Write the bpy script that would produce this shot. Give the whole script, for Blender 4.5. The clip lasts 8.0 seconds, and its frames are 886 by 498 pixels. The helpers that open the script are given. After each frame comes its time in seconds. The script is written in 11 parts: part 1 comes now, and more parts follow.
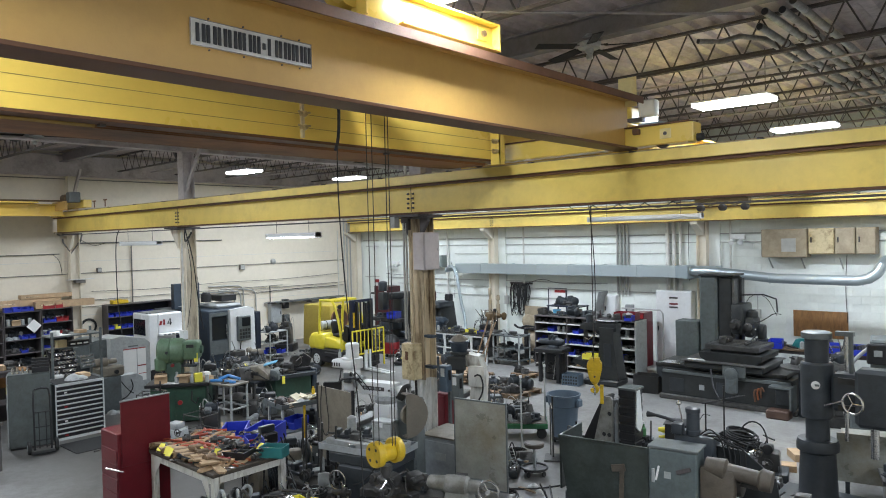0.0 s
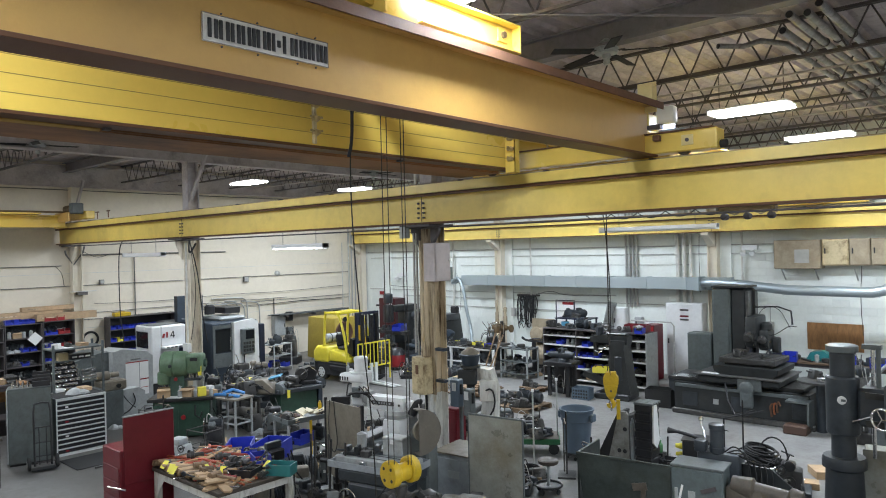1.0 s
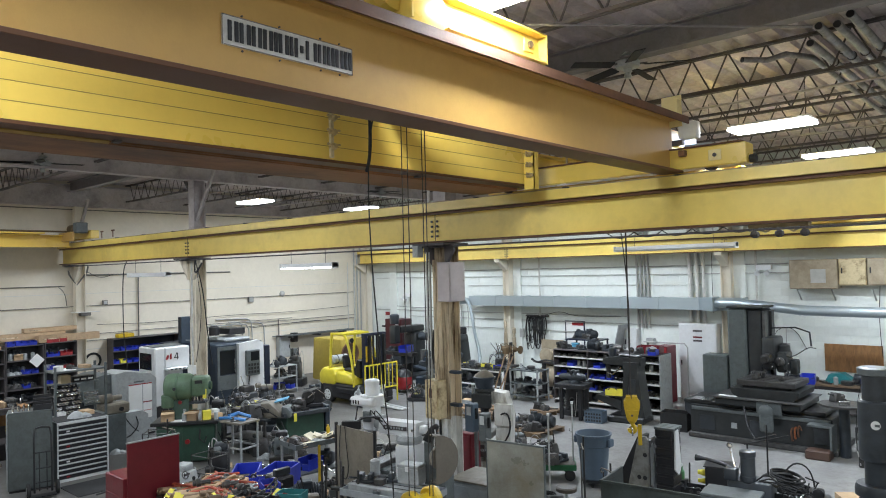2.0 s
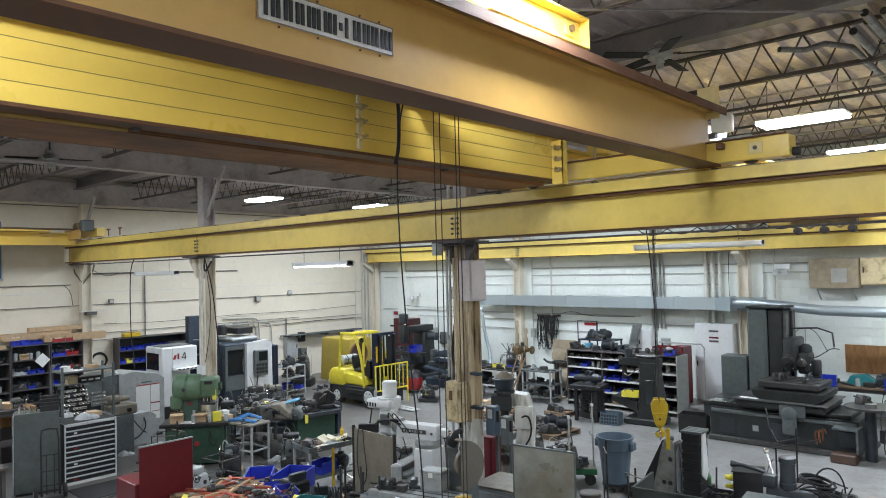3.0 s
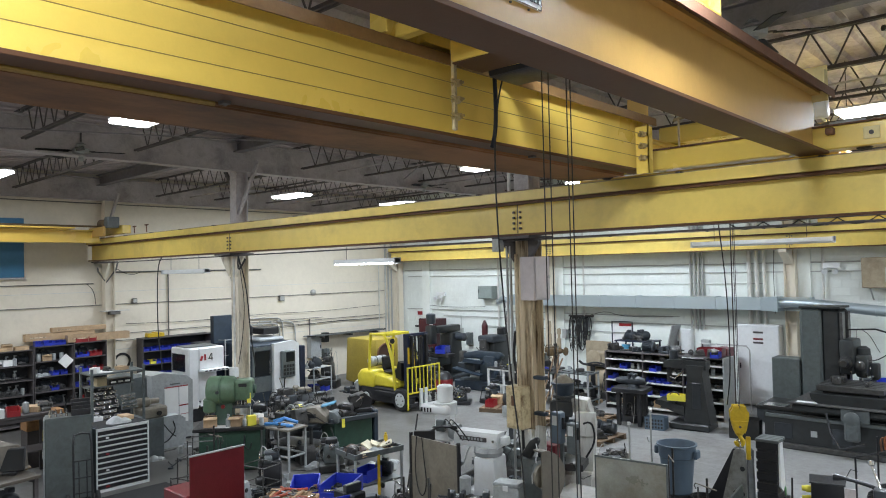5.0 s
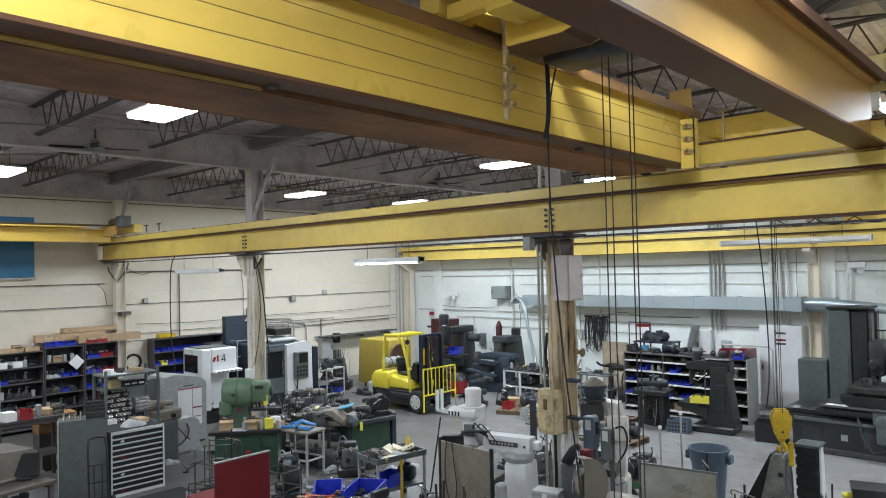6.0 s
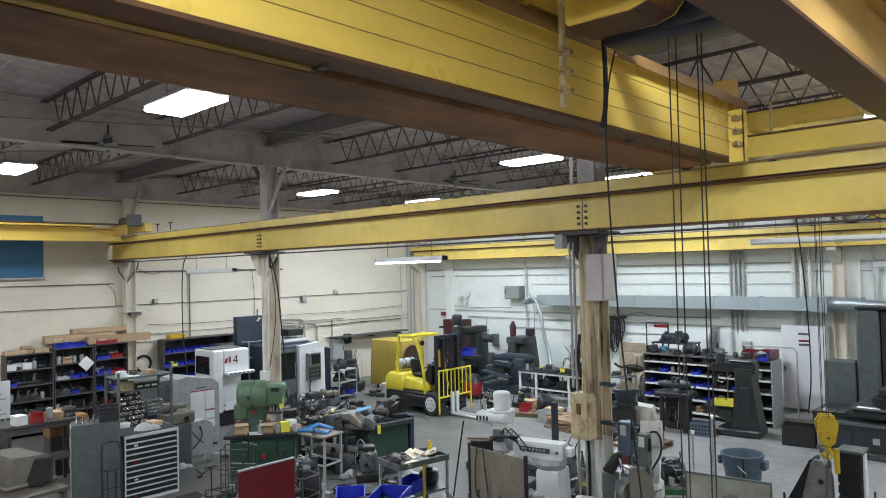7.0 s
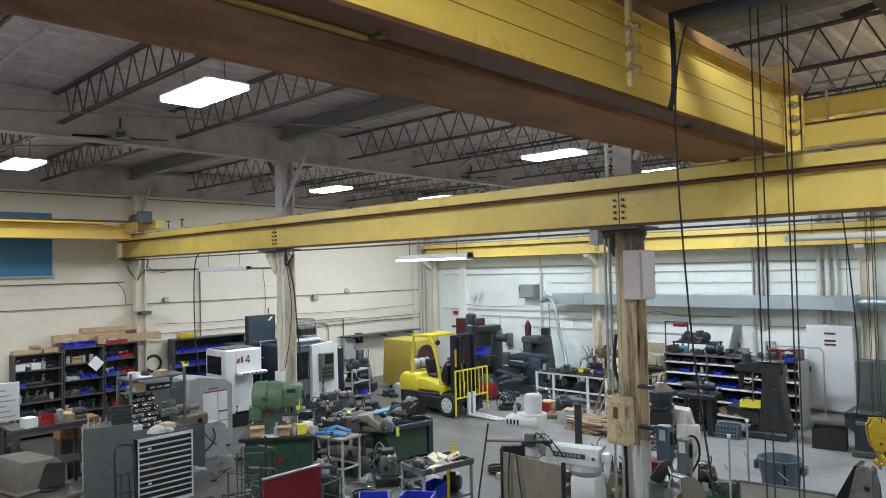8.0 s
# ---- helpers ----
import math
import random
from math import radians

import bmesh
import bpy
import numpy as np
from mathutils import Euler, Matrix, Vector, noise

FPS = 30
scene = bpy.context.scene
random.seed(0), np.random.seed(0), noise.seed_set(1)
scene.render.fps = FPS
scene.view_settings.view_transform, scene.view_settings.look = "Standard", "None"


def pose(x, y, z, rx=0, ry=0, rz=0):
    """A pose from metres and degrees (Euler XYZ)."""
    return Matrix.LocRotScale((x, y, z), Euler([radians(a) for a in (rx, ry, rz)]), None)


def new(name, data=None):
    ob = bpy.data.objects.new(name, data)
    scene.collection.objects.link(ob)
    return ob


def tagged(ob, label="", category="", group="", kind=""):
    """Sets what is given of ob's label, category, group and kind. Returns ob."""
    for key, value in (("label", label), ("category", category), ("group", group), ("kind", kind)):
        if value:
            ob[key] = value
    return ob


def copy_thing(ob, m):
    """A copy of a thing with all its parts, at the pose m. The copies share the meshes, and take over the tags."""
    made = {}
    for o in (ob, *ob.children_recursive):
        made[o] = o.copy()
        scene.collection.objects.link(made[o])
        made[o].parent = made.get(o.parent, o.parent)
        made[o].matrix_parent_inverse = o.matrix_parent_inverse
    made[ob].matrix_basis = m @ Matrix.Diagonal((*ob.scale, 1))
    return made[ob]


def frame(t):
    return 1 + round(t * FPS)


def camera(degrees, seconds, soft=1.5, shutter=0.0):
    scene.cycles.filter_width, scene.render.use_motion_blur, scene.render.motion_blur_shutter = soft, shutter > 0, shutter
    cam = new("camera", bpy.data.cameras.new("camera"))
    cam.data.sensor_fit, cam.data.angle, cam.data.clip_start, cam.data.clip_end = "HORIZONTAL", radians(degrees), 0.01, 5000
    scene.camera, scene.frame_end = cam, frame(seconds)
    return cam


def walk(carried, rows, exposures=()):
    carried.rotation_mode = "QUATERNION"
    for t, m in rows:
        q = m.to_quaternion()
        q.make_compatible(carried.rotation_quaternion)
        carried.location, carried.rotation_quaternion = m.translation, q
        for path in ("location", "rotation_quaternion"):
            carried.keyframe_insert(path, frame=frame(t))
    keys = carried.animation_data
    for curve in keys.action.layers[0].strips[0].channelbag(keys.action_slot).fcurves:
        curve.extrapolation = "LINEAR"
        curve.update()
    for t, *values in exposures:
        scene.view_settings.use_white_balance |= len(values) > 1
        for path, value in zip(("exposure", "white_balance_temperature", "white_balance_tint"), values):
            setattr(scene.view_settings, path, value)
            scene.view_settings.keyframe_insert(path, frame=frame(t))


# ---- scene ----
cam = camera(64.7, 8.0, soft=1.0)
METRES, EYE, TILT, LEAN, TURN = 3.55, 3.97, 0.0, 0.0, 41.8
ROWS = [
    (0.0, 0.0, 0.0, 0.0, -0.02, -1.04, 1.35),
    (0.5, -0.02, 0.035, -0.0034, 0.05, -1.02, 1.36),
    (1.0, -0.0418, 0.077, -0.0069, 0.13, -0.03, 1.38),
    (1.5, -0.066, 0.116, -0.0084, 0.19, 1.59, 1.37),
    (3.0, -0.1709, 0.2534, -0.0134, 0.48, 1.61, 1.34),
    (3.5, -0.2205, 0.2952, -0.0143, 0.6, 1.61, 1.33),
    (4.0, -0.2762, 0.337, -0.0166, 0.72, 1.63, 1.3),
    (4.5, -0.335, 0.3802, -0.0184, 0.85, 1.63, 1.29),
    (6.0, -0.4894, 0.5136, -0.0223, 1.23, 1.66, 1.29),
    (6.5, -0.5366, 0.5615, -0.0218, 1.37, 1.68, 1.32),
    (7.0, -0.584, 0.6105, -0.0236, 1.5, 1.67, 1.32),
    (7.5, -0.6308, 0.6629, -0.0268, 1.67, 1.63, 1.33),
    (8.0, -0.677, 0.7221, -0.0279, 1.83, 1.59, 1.34),
]
walk(cam, [(t, pose(0, 0, EYE, TILT, LEAN, TURN) @ pose(METRES * x, METRES * y, METRES * z, 90 + pitch, roll, yaw)) for t, x, y, z, yaw, pitch, roll in ROWS])

# ---- world and lamps ----
world = bpy.data.worlds.new("world")
scene.world = world
world.use_nodes = True
world.node_tree.nodes["Background"].inputs[0].default_value = (0.6, 0.7, 0.85, 1)
world.node_tree.nodes["Background"].inputs[1].default_value = 0.3
scene.view_settings.exposure = 0.0

LAMP_Z = 6.0
LAMP_PLACES = [(x, y) for x in (-18.6, -11.4, -4.1, 3.2) for y in (0.4, 4.45, 11.85, 16.0)]
LAMP_WATTS = {(-4.1, 4.45): 240, (3.2, 4.45): 480, (3.2, 0.4): 200, (3.2, 11.85): 120, (3.2, 16.0): 60}
for lx, ly in LAMP_PLACES:
    data = bpy.data.lights.new("high_bay_lamp", "AREA")
    data.shape, data.size, data.size_y = "RECTANGLE", 1.2, 0.5
    data.energy, data.color = LAMP_WATTS.get((lx, ly), 120 if ly < 8 else (195 if ly < 14 else 150 if lx > 0 else 270)), (0.83, 0.945, 1.08)
    new("high_bay_lamp", data).matrix_world = pose(lx, ly, LAMP_Z - 0.03)


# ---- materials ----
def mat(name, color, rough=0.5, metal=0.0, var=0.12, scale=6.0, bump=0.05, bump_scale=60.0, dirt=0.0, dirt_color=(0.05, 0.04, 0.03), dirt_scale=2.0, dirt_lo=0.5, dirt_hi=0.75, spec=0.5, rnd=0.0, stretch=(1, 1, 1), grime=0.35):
    m = bpy.data.materials.new(name)
    m.use_nodes = True
    nt = m.node_tree
    n, l = nt.nodes, nt.links
    b = n["Principled BSDF"]
    b.inputs["Roughness"].default_value = rough
    b.inputs["Metallic"].default_value = metal
    b.inputs["Specular IOR Level"].default_value = spec
    co = n.new("ShaderNodeTexCoord")
    mp = n.new("ShaderNodeMapping")
    mp.inputs["Scale"].default_value = stretch
    spread = n.new("ShaderNodeObjectInfo")
    shift = n.new("ShaderNodeVectorMath")
    shift.operation = "MULTIPLY_ADD"
    shift.inputs[1].default_value = (31, 17, 23)
    l.new(spread.outputs["Random"], shift.inputs[0])
    l.new(co.outputs["Object"], shift.inputs[2])
    l.new(shift.outputs[0], mp.inputs["Vector"])
    n1 = n.new("ShaderNodeTexNoise")
    n1.inputs["Scale"].default_value = scale
    n1.inputs["Detail"].default_value = 5
    n1.inputs["Roughness"].default_value = 0.65
    l.new(mp.outputs[0], n1.inputs["Vector"])
    ramp = n.new("ShaderNodeMapRange")
    ramp.inputs["From Min"].default_value = 0.3
    ramp.inputs["From Max"].default_value = 0.7
    ramp.inputs["To Min"].default_value = 1 - var
    ramp.inputs["To Max"].default_value = 1 + var
    l.new(n1.outputs["Fac"], ramp.inputs["Value"])
    hsv = n.new("ShaderNodeHueSaturation")
    hsv.inputs["Color"].default_value = (*color, 1)
    l.new(ramp.outputs[0], hsv.inputs["Value"])
    out = hsv.outputs["Color"]
    if rnd:
        info = n.new("ShaderNodeObjectInfo")
        r2 = n.new("ShaderNodeMapRange")
        r2.inputs["To Min"].default_value = 1 - rnd
        r2.inputs["To Max"].default_value = 1 + rnd
        l.new(info.outputs["Random"], r2.inputs["Value"])
        h2 = n.new("ShaderNodeHueSaturation")
        l.new(out, h2.inputs["Color"])
        l.new(r2.outputs[0], h2.inputs["Value"])
        out = h2.outputs["Color"]
    if dirt:
        n2 = n.new("ShaderNodeTexNoise")
        n2.inputs["Scale"].default_value = dirt_scale
        n2.inputs["Detail"].default_value = 8
        n2.inputs["Roughness"].default_value = 0.7
        l.new(mp.outputs[0], n2.inputs["Vector"])
        r = n.new("ShaderNodeMapRange")
        r.inputs["From Min"].default_value = dirt_lo
        r.inputs["From Max"].default_value = dirt_hi
        r.inputs["To Max"].default_value = dirt
        l.new(n2.outputs["Fac"], r.inputs["Value"])
        mix = n.new("ShaderNodeMix")
        mix.data_type = "RGBA"
        mix.inputs[7].default_value = (*dirt_color, 1)
        l.new(r.outputs[0], mix.inputs[0])
        l.new(out, mix.inputs[6])
        out = mix.outputs[2]
    if grime:
        n4 = n.new("ShaderNodeTexNoise")
        n4.inputs["Scale"].default_value = 8.0
        n4.inputs["Detail"].default_value = 9
        n4.inputs["Roughness"].default_value = 0.75
        n4.inputs["Distortion"].default_value = 0.6
        l.new(mp.outputs[0], n4.inputs["Vector"])
        r4 = n.new("ShaderNodeMapRange")
        r4.inputs["From Min"].default_value = 0.42
        r4.inputs["From Max"].default_value = 0.72
        r4.inputs["To Max"].default_value = grime
        l.new(n4.outputs["Fac"], r4.inputs["Value"])
        g = n.new("ShaderNodeMix")
        g.data_type = "RGBA"
        g.inputs[7].default_value = (*(0.3 * c * w for c, w in zip(color, (1.05, 0.95, 0.8))), 1)
        l.new(r4.outputs[0], g.inputs[0])
        l.new(out, g.inputs[6])
        out = g.outputs[2]
    l.new(out, b.inputs["Base Color"])
    rr = n.new("ShaderNodeMapRange")
    rr.inputs["To Min"].default_value = max(0.03, rough - 0.12)
    rr.inputs["To Max"].default_value = min(1, rough + 0.12)
    l.new(n1.outputs["Fac"], rr.inputs["Value"])
    l.new(rr.outputs[0], b.inputs["Roughness"])
    if bump:
        n3 = n.new("ShaderNodeTexNoise")
        n3.inputs["Scale"].default_value = bump_scale
        n3.inputs["Detail"].default_value = 4
        l.new(mp.outputs[0], n3.inputs["Vector"])
        bp = n.new("ShaderNodeBump")
        bp.inputs["Strength"].default_value = bump * 4
        bp.inputs["Distance"].default_value = 0.01
        l.new(n3.outputs["Fac"], bp.inputs["Height"])
        l.new(bp.outputs[0], b.inputs["Normal"])
    return m


def glow(name, color, strength):
    m = bpy.data.materials.new(name)
    m.use_nodes = True
    b = m.node_tree.nodes["Principled BSDF"]
    b.inputs["Base Color"].default_value = (0.9, 0.9, 0.9, 1)
    b.inputs["Emission Color"].default_value = (*color, 1)
    b.inputs["Emission Strength"].default_value = strength
    return m


def dark_bay_floor(m):
    """Darkens the concrete of the machining bay, with a ragged border, fading out at the aisle."""
    n, l = m.node_tree.nodes, m.node_tree.links
    b = n["Principled BSDF"]
    old = b.inputs["Base Color"].links[0].from_socket
    co = n.new("ShaderNodeTexCoord")
    sep = n.new("ShaderNodeSeparateXYZ")
    l.new(co.outputs["Object"], sep.inputs[0])
    wob = n.new("ShaderNodeTexNoise")
    wob.inputs["Scale"].default_value = 0.55
    wob.inputs["Detail"].default_value = 7
    wob.inputs["Roughness"].default_value = 0.7
    l.new(co.outputs["Object"], wob.inputs["Vector"])
    add = n.new("ShaderNodeMath")
    add.operation = "MULTIPLY_ADD"
    add.inputs[1].default_value = 7.0
    lean = n.new("ShaderNodeMath")
    lean.operation = "MULTIPLY_ADD"
    lean.inputs[1].default_value = 0.42
    l.new(sep.outputs["X"], lean.inputs[0])
    l.new(sep.outputs["Y"], lean.inputs[2])
    l.new(wob.outputs["Fac"], add.inputs[0])
    l.new(lean.outputs[0], add.inputs[2])
    edge = n.new("ShaderNodeMapRange")
    edge.inputs["From Min"].default_value = 12.7
    edge.inputs["From Max"].default_value = 9.2
    edge.inputs["To Max"].default_value = 0.76
    l.new(add.outputs[0], edge.inputs["Value"])
    aisle = n.new("ShaderNodeMapRange")
    aisle.inputs["From Min"].default_value = 3.2
    aisle.inputs["From Max"].default_value = 5.2
    l.new(sep.outputs["Y"], aisle.inputs["Value"])
    both = n.new("ShaderNodeMath")
    both.operation = "MULTIPLY"
    l.new(edge.outputs[0], both.inputs[0])
    l.new(aisle.outputs[0], both.inputs[1])
    mix = n.new("ShaderNodeMix")
    mix.data_type = "RGBA"
    mix.inputs[7].default_value = (0.075, 0.068, 0.06, 1)
    l.new(both.outputs[0], mix.inputs[0])
    l.new(old, mix.inputs[6])
    l.new(mix.outputs[2], b.inputs["Base Color"])


YELLOW = mat("crane_yellow_paint", (0.81, 0.58, 0.12), 0.29, var=0.05, scale=0.6, bump=0.012, dirt=0.22, dirt_color=(0.38, 0.24, 0.07), dirt_scale=0.7, grime=0.06)
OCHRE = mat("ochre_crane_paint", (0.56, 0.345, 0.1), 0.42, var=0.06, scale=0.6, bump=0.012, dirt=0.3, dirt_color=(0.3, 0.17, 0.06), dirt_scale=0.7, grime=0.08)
WORNRAIL = mat("worn_rail_steel", (0.4, 0.31, 0.17), 0.5, 0.2, var=0.2, scale=4, grime=0.4)
JOIST = mat("grey_brown_primed_steel", (0.1, 0.086, 0.082), 0.6, var=0.2, scale=4)
RUNWAY = mat("runway_yellow_paint", (0.81, 0.612, 0.155), 0.34, var=0.08, scale=1.2, bump=0.02, dirt=0.4, dirt_color=(0.36, 0.25, 0.09), dirt_scale=1.0, grime=0.1)
RUST = mat("rusty_brown_primer", (0.16, 0.075, 0.04), 0.7, var=0.25, scale=4)
WALL = mat("white_painted_wall", (0.765, 0.7, 0.58), 0.75, var=0.04, scale=0.7, bump=0.04, bump_scale=25, dirt=0.22, dirt_color=(0.4, 0.36, 0.29), dirt_scale=0.5, grime=0.1)
BLOCK = mat("white_painted_block", (0.8, 0.835, 0.795), 0.7, rnd=0.035, var=0.05, scale=0.8, bump=0.1, bump_scale=45, dirt=0.2, dirt_color=(0.45, 0.43, 0.38), dirt_scale=0.7, grime=0.1)
FLOOR = mat("worn_concrete_floor", (0.275, 0.272, 0.264), 0.42, var=0.16, scale=0.9, bump=0.05, bump_scale=40, dirt=0.75, dirt_color=(0.11, 0.1, 0.09), dirt_scale=0.5, dirt_lo=0.46, dirt_hi=0.7, grime=0.45)
dark_bay_floor(FLOOR)
DECK = mat("grey_steel_roof_deck", (0.54, 0.475, 0.48), 0.7, var=0.15, scale=1.5, dirt=0.4, dirt_color=(0.1, 0.08, 0.08), grime=0.4)
STEEL_PALE = mat("pale_grey_painted_steel", (0.52, 0.48, 0.48), 0.6, var=0.12, scale=2, dirt=0.8, dirt_color=(0.14, 0.12, 0.12), dirt_scale=1.5, grime=0.4)
STEEL_DARK = mat("dark_primed_steel", (0.085, 0.074, 0.074), 0.6, var=0.2, scale=4)
COLUMN = mat("rust_stained_cream_paint", (0.68, 0.56, 0.38), 0.6, var=0.2, scale=6, dirt=1.0, dirt_color=(0.1, 0.055, 0.022), dirt_scale=8, dirt_lo=0.46, dirt_hi=0.6, stretch=(1, 1, 0.1), grime=0.5)
TAN = mat("tan_sheet", (0.4, 0.33, 0.23), 0.6, var=0.12, scale=3, dirt=0.5, dirt_color=(0.2, 0.14, 0.08), dirt_scale=2, grime=0.4)
STAINED = mat("stained_grey_sheet", (0.25, 0.222, 0.175), 0.45, var=0.15, scale=2, dirt=0.6, dirt_color=(0.09, 0.07, 0.05), dirt_scale=2, grime=0.5)
BRIGHTCAB = mat("pale_enamel_trim", (0.62, 0.64, 0.63), 0.4, var=0.06, scale=4, grime=0.15)
DULLY = mat("dull_yellow_sheet", (0.42, 0.315, 0.05), 0.5, var=0.1, scale=2)
GALV = mat("galvanised_sheet", (0.47, 0.54, 0.575), 0.36, 0.6, var=0.04, scale=1, bump=0, grime=0)
CHROME = mat("bright_steel", (0.7, 0.7, 0.7), 0.22, 1.0, var=0.1, grime=0.2)
IRON = mat("oily_cast_iron", (0.07, 0.068, 0.066), 0.36, 0.3, var=0.35, scale=9, bump=0.08, rnd=0.55)
MACHINE = mat("dark_grey_machine_enamel", (0.041, 0.048, 0.056), 0.4, var=0.2, scale=5, rnd=0.25, dirt=0.5, dirt_color=(0.02, 0.02, 0.02), dirt_scale=3)
DARKM = mat("sooty_machine_enamel", (0.027, 0.03, 0.031), 0.42, var=0.3, scale=5, dirt=0.4, dirt_color=(0.06, 0.055, 0.05), dirt_scale=4, grime=0.3)
MGREY = mat("mid_grey_machine_enamel", (0.13, 0.148, 0.15), 0.42, var=0.15, scale=4, dirt=0.5, dirt_color=(0.06, 0.055, 0.05), dirt_scale=3, grime=0.55)
GREYCAB = mat("grey_green_cabinet_enamel", (0.105, 0.122, 0.12), 0.38, var=0.07, scale=3, dirt=0.25, dirt_color=(0.07, 0.07, 0.06), grime=0.5)
LGREY = mat("light_grey_enamel", (0.4, 0.42, 0.42), 0.4, var=0.07, scale=4, dirt=0.3, dirt_color=(0.2, 0.18, 0.15), dirt_scale=3, grime=0.5)
WHITE = mat("white_enamel", (0.78, 0.79, 0.79), 0.35, var=0.05, scale=3, dirt=0.2, dirt_color=(0.35, 0.32, 0.28), dirt_scale=3, grime=0.14)
CREAM = mat("cream_enamel", (0.64, 0.53, 0.32), 0.45, var=0.1, scale=4, dirt=0.85, dirt_color=(0.17, 0.09, 0.035), dirt_scale=5, dirt_lo=0.5, dirt_hi=0.66, grime=0.45)
BLACK = mat("black_enamel", (0.02, 0.02, 0.022), 0.4, var=0.2, scale=6)
RUBBER = mat("black_rubber", (0.025, 0.025, 0.025), 0.8, var=0.2, scale=10, bump=0.1)
GREEN = mat("machine_green_enamel", (0.125, 0.205, 0.125), 0.42, var=0.12, scale=5, dirt=0.5, dirt_color=(0.05, 0.05, 0.03), dirt_scale=3)
DGREEN = mat("dark_green_enamel", (0.032, 0.078, 0.052), 0.42, var=0.15, scale=5, dirt=0.5, dirt_color=(0.03, 0.03, 0.025), dirt_scale=3)
CARTGREEN = mat("green_cart_paint", (0.018, 0.125, 0.045), 0.5, var=0.15, scale=6, dirt=0.3)
RED = mat("red_enamel", (0.155, 0.01, 0.018), 0.36, var=0.1, scale=3, dirt=0.25, dirt_color=(0.08, 0.01, 0.01), grime=0.2)
DRED = mat("dark_maroon_enamel", (0.065, 0.01, 0.013), 0.42, var=0.15, scale=3, dirt=0.3, dirt_color=(0.02, 0.008, 0.008), grime=0.3)
REDP = mat("red_plastic", (0.3, 0.018, 0.022), 0.4, var=0.1, rnd=0.2, grime=0.2)
BLUE = mat("blue_plastic", (0.02, 0.04, 0.42), 0.4, var=0.12, rnd=0.25, grime=0.15)
SIGNB = mat("faded_blue_sheet", (0.055, 0.2, 0.36), 0.5, var=0.12, scale=1.5, dirt=0.3, dirt_color=(0.03, 0.08, 0.13), dirt_scale=1.5, grime=0.2)
CYAN = mat("pale_blue_paint", (0.13, 0.42, 0.65), 0.45, var=0.1, grime=0.2)
TEAL = mat("teal_plastic", (0.03, 0.2, 0.21), 0.4, var=0.1, grime=0.15)
FORKY = mat("forklift_yellow", (0.76, 0.635, 0.05), 0.32, var=0.05, scale=3, dirt=0.2, dirt_color=(0.3, 0.22, 0.02), grime=0.15)
HOOKY = mat("hook_yellow", (0.66, 0.44, 0.02), 0.4, var=0.08, scale=5, dirt=0.4, dirt_color=(0.1, 0.08, 0.03), dirt_scale=6)
TAGY = mat("yellow_tag_card", (0.85, 0.75, 0.08), 0.6, var=0.05, bump=0, grime=0.05)
WOOD = mat("raw_timber", (0.23, 0.155, 0.095), 0.7, rnd=0.4, var=0.35, scale=5, stretch=(1, 8, 8))
PLY = mat("stained_plywood", (0.32, 0.16, 0.06), 0.6, var=0.3, scale=3, stretch=(4, 1, 1), dirt=0.4)
CARD = mat("brown_cardboard", (0.48, 0.335, 0.2), 0.8, var=0.1, rnd=0.2)
PAPER = mat("white_paper", (0.8, 0.8, 0.78), 0.8, var=0.03, bump=0, grime=0.06)
BINGREY = mat("blue_grey_plastic", (0.1, 0.14, 0.185), 0.45, var=0.08, scale=4, grime=0.15)
NAVY = mat("navy_enamel", (0.012, 0.018, 0.04), 0.4, var=0.1)
SLATE = mat("slate_blue_enamel", (0.03, 0.045, 0.065), 0.45, var=0.15, dirt=0.4, dirt_color=(0.02, 0.02, 0.02))
ORANGE = mat("orange_paint", (0.42, 0.085, 0.03), 0.5)
CHAIR_BROWN = mat("brown_vinyl", (0.09, 0.05, 0.035), 0.5)
ROPE = mat("greasy_wire_rope", (0.045, 0.04, 0.036), 0.7, 0.0, bump=0.2, bump_scale=300)
STRAP = mat("navy_webbing", (0.015, 0.02, 0.035), 0.8)
GLASS_DARK = mat("smoked_screen", (0.015, 0.017, 0.02), 0.12, var=0.05, bump=0, grime=0)
# brown grime, with the shade under girders put into the colour
GRIME_SHADE = mat("grimy_brown_steel", (0.13, 0.065, 0.038), 0.4, spec=0.13, var=0.1, scale=0.8, bump=0.01, dirt=0.35, dirt_color=(0.13, 0.075, 0.05), dirt_scale=0.5, grime=0.12)
AGED = mat("yellowed_paper", (0.72, 0.66, 0.5), 0.8, var=0.06, bump=0, grime=0.1)
REDHOSE = mat("faded_red_hose", (0.42, 0.075, 0.035), 0.5, var=0.15, rnd=0.35)
TANWOOD = mat("tan_tool_handle", (0.42, 0.25, 0.12), 0.55, var=0.2, rnd=0.3)
LIGHT_GLOW = glow("lit_lens", (0.95, 0.98, 1.0), 26.0)
TUBE_GLOW = glow("lit_tube", (0.95, 0.98, 1.0), 5.0)
BRASS = mat("tarnished_brass", (0.17, 0.115, 0.06), 0.5, 0.3, var=0.2)


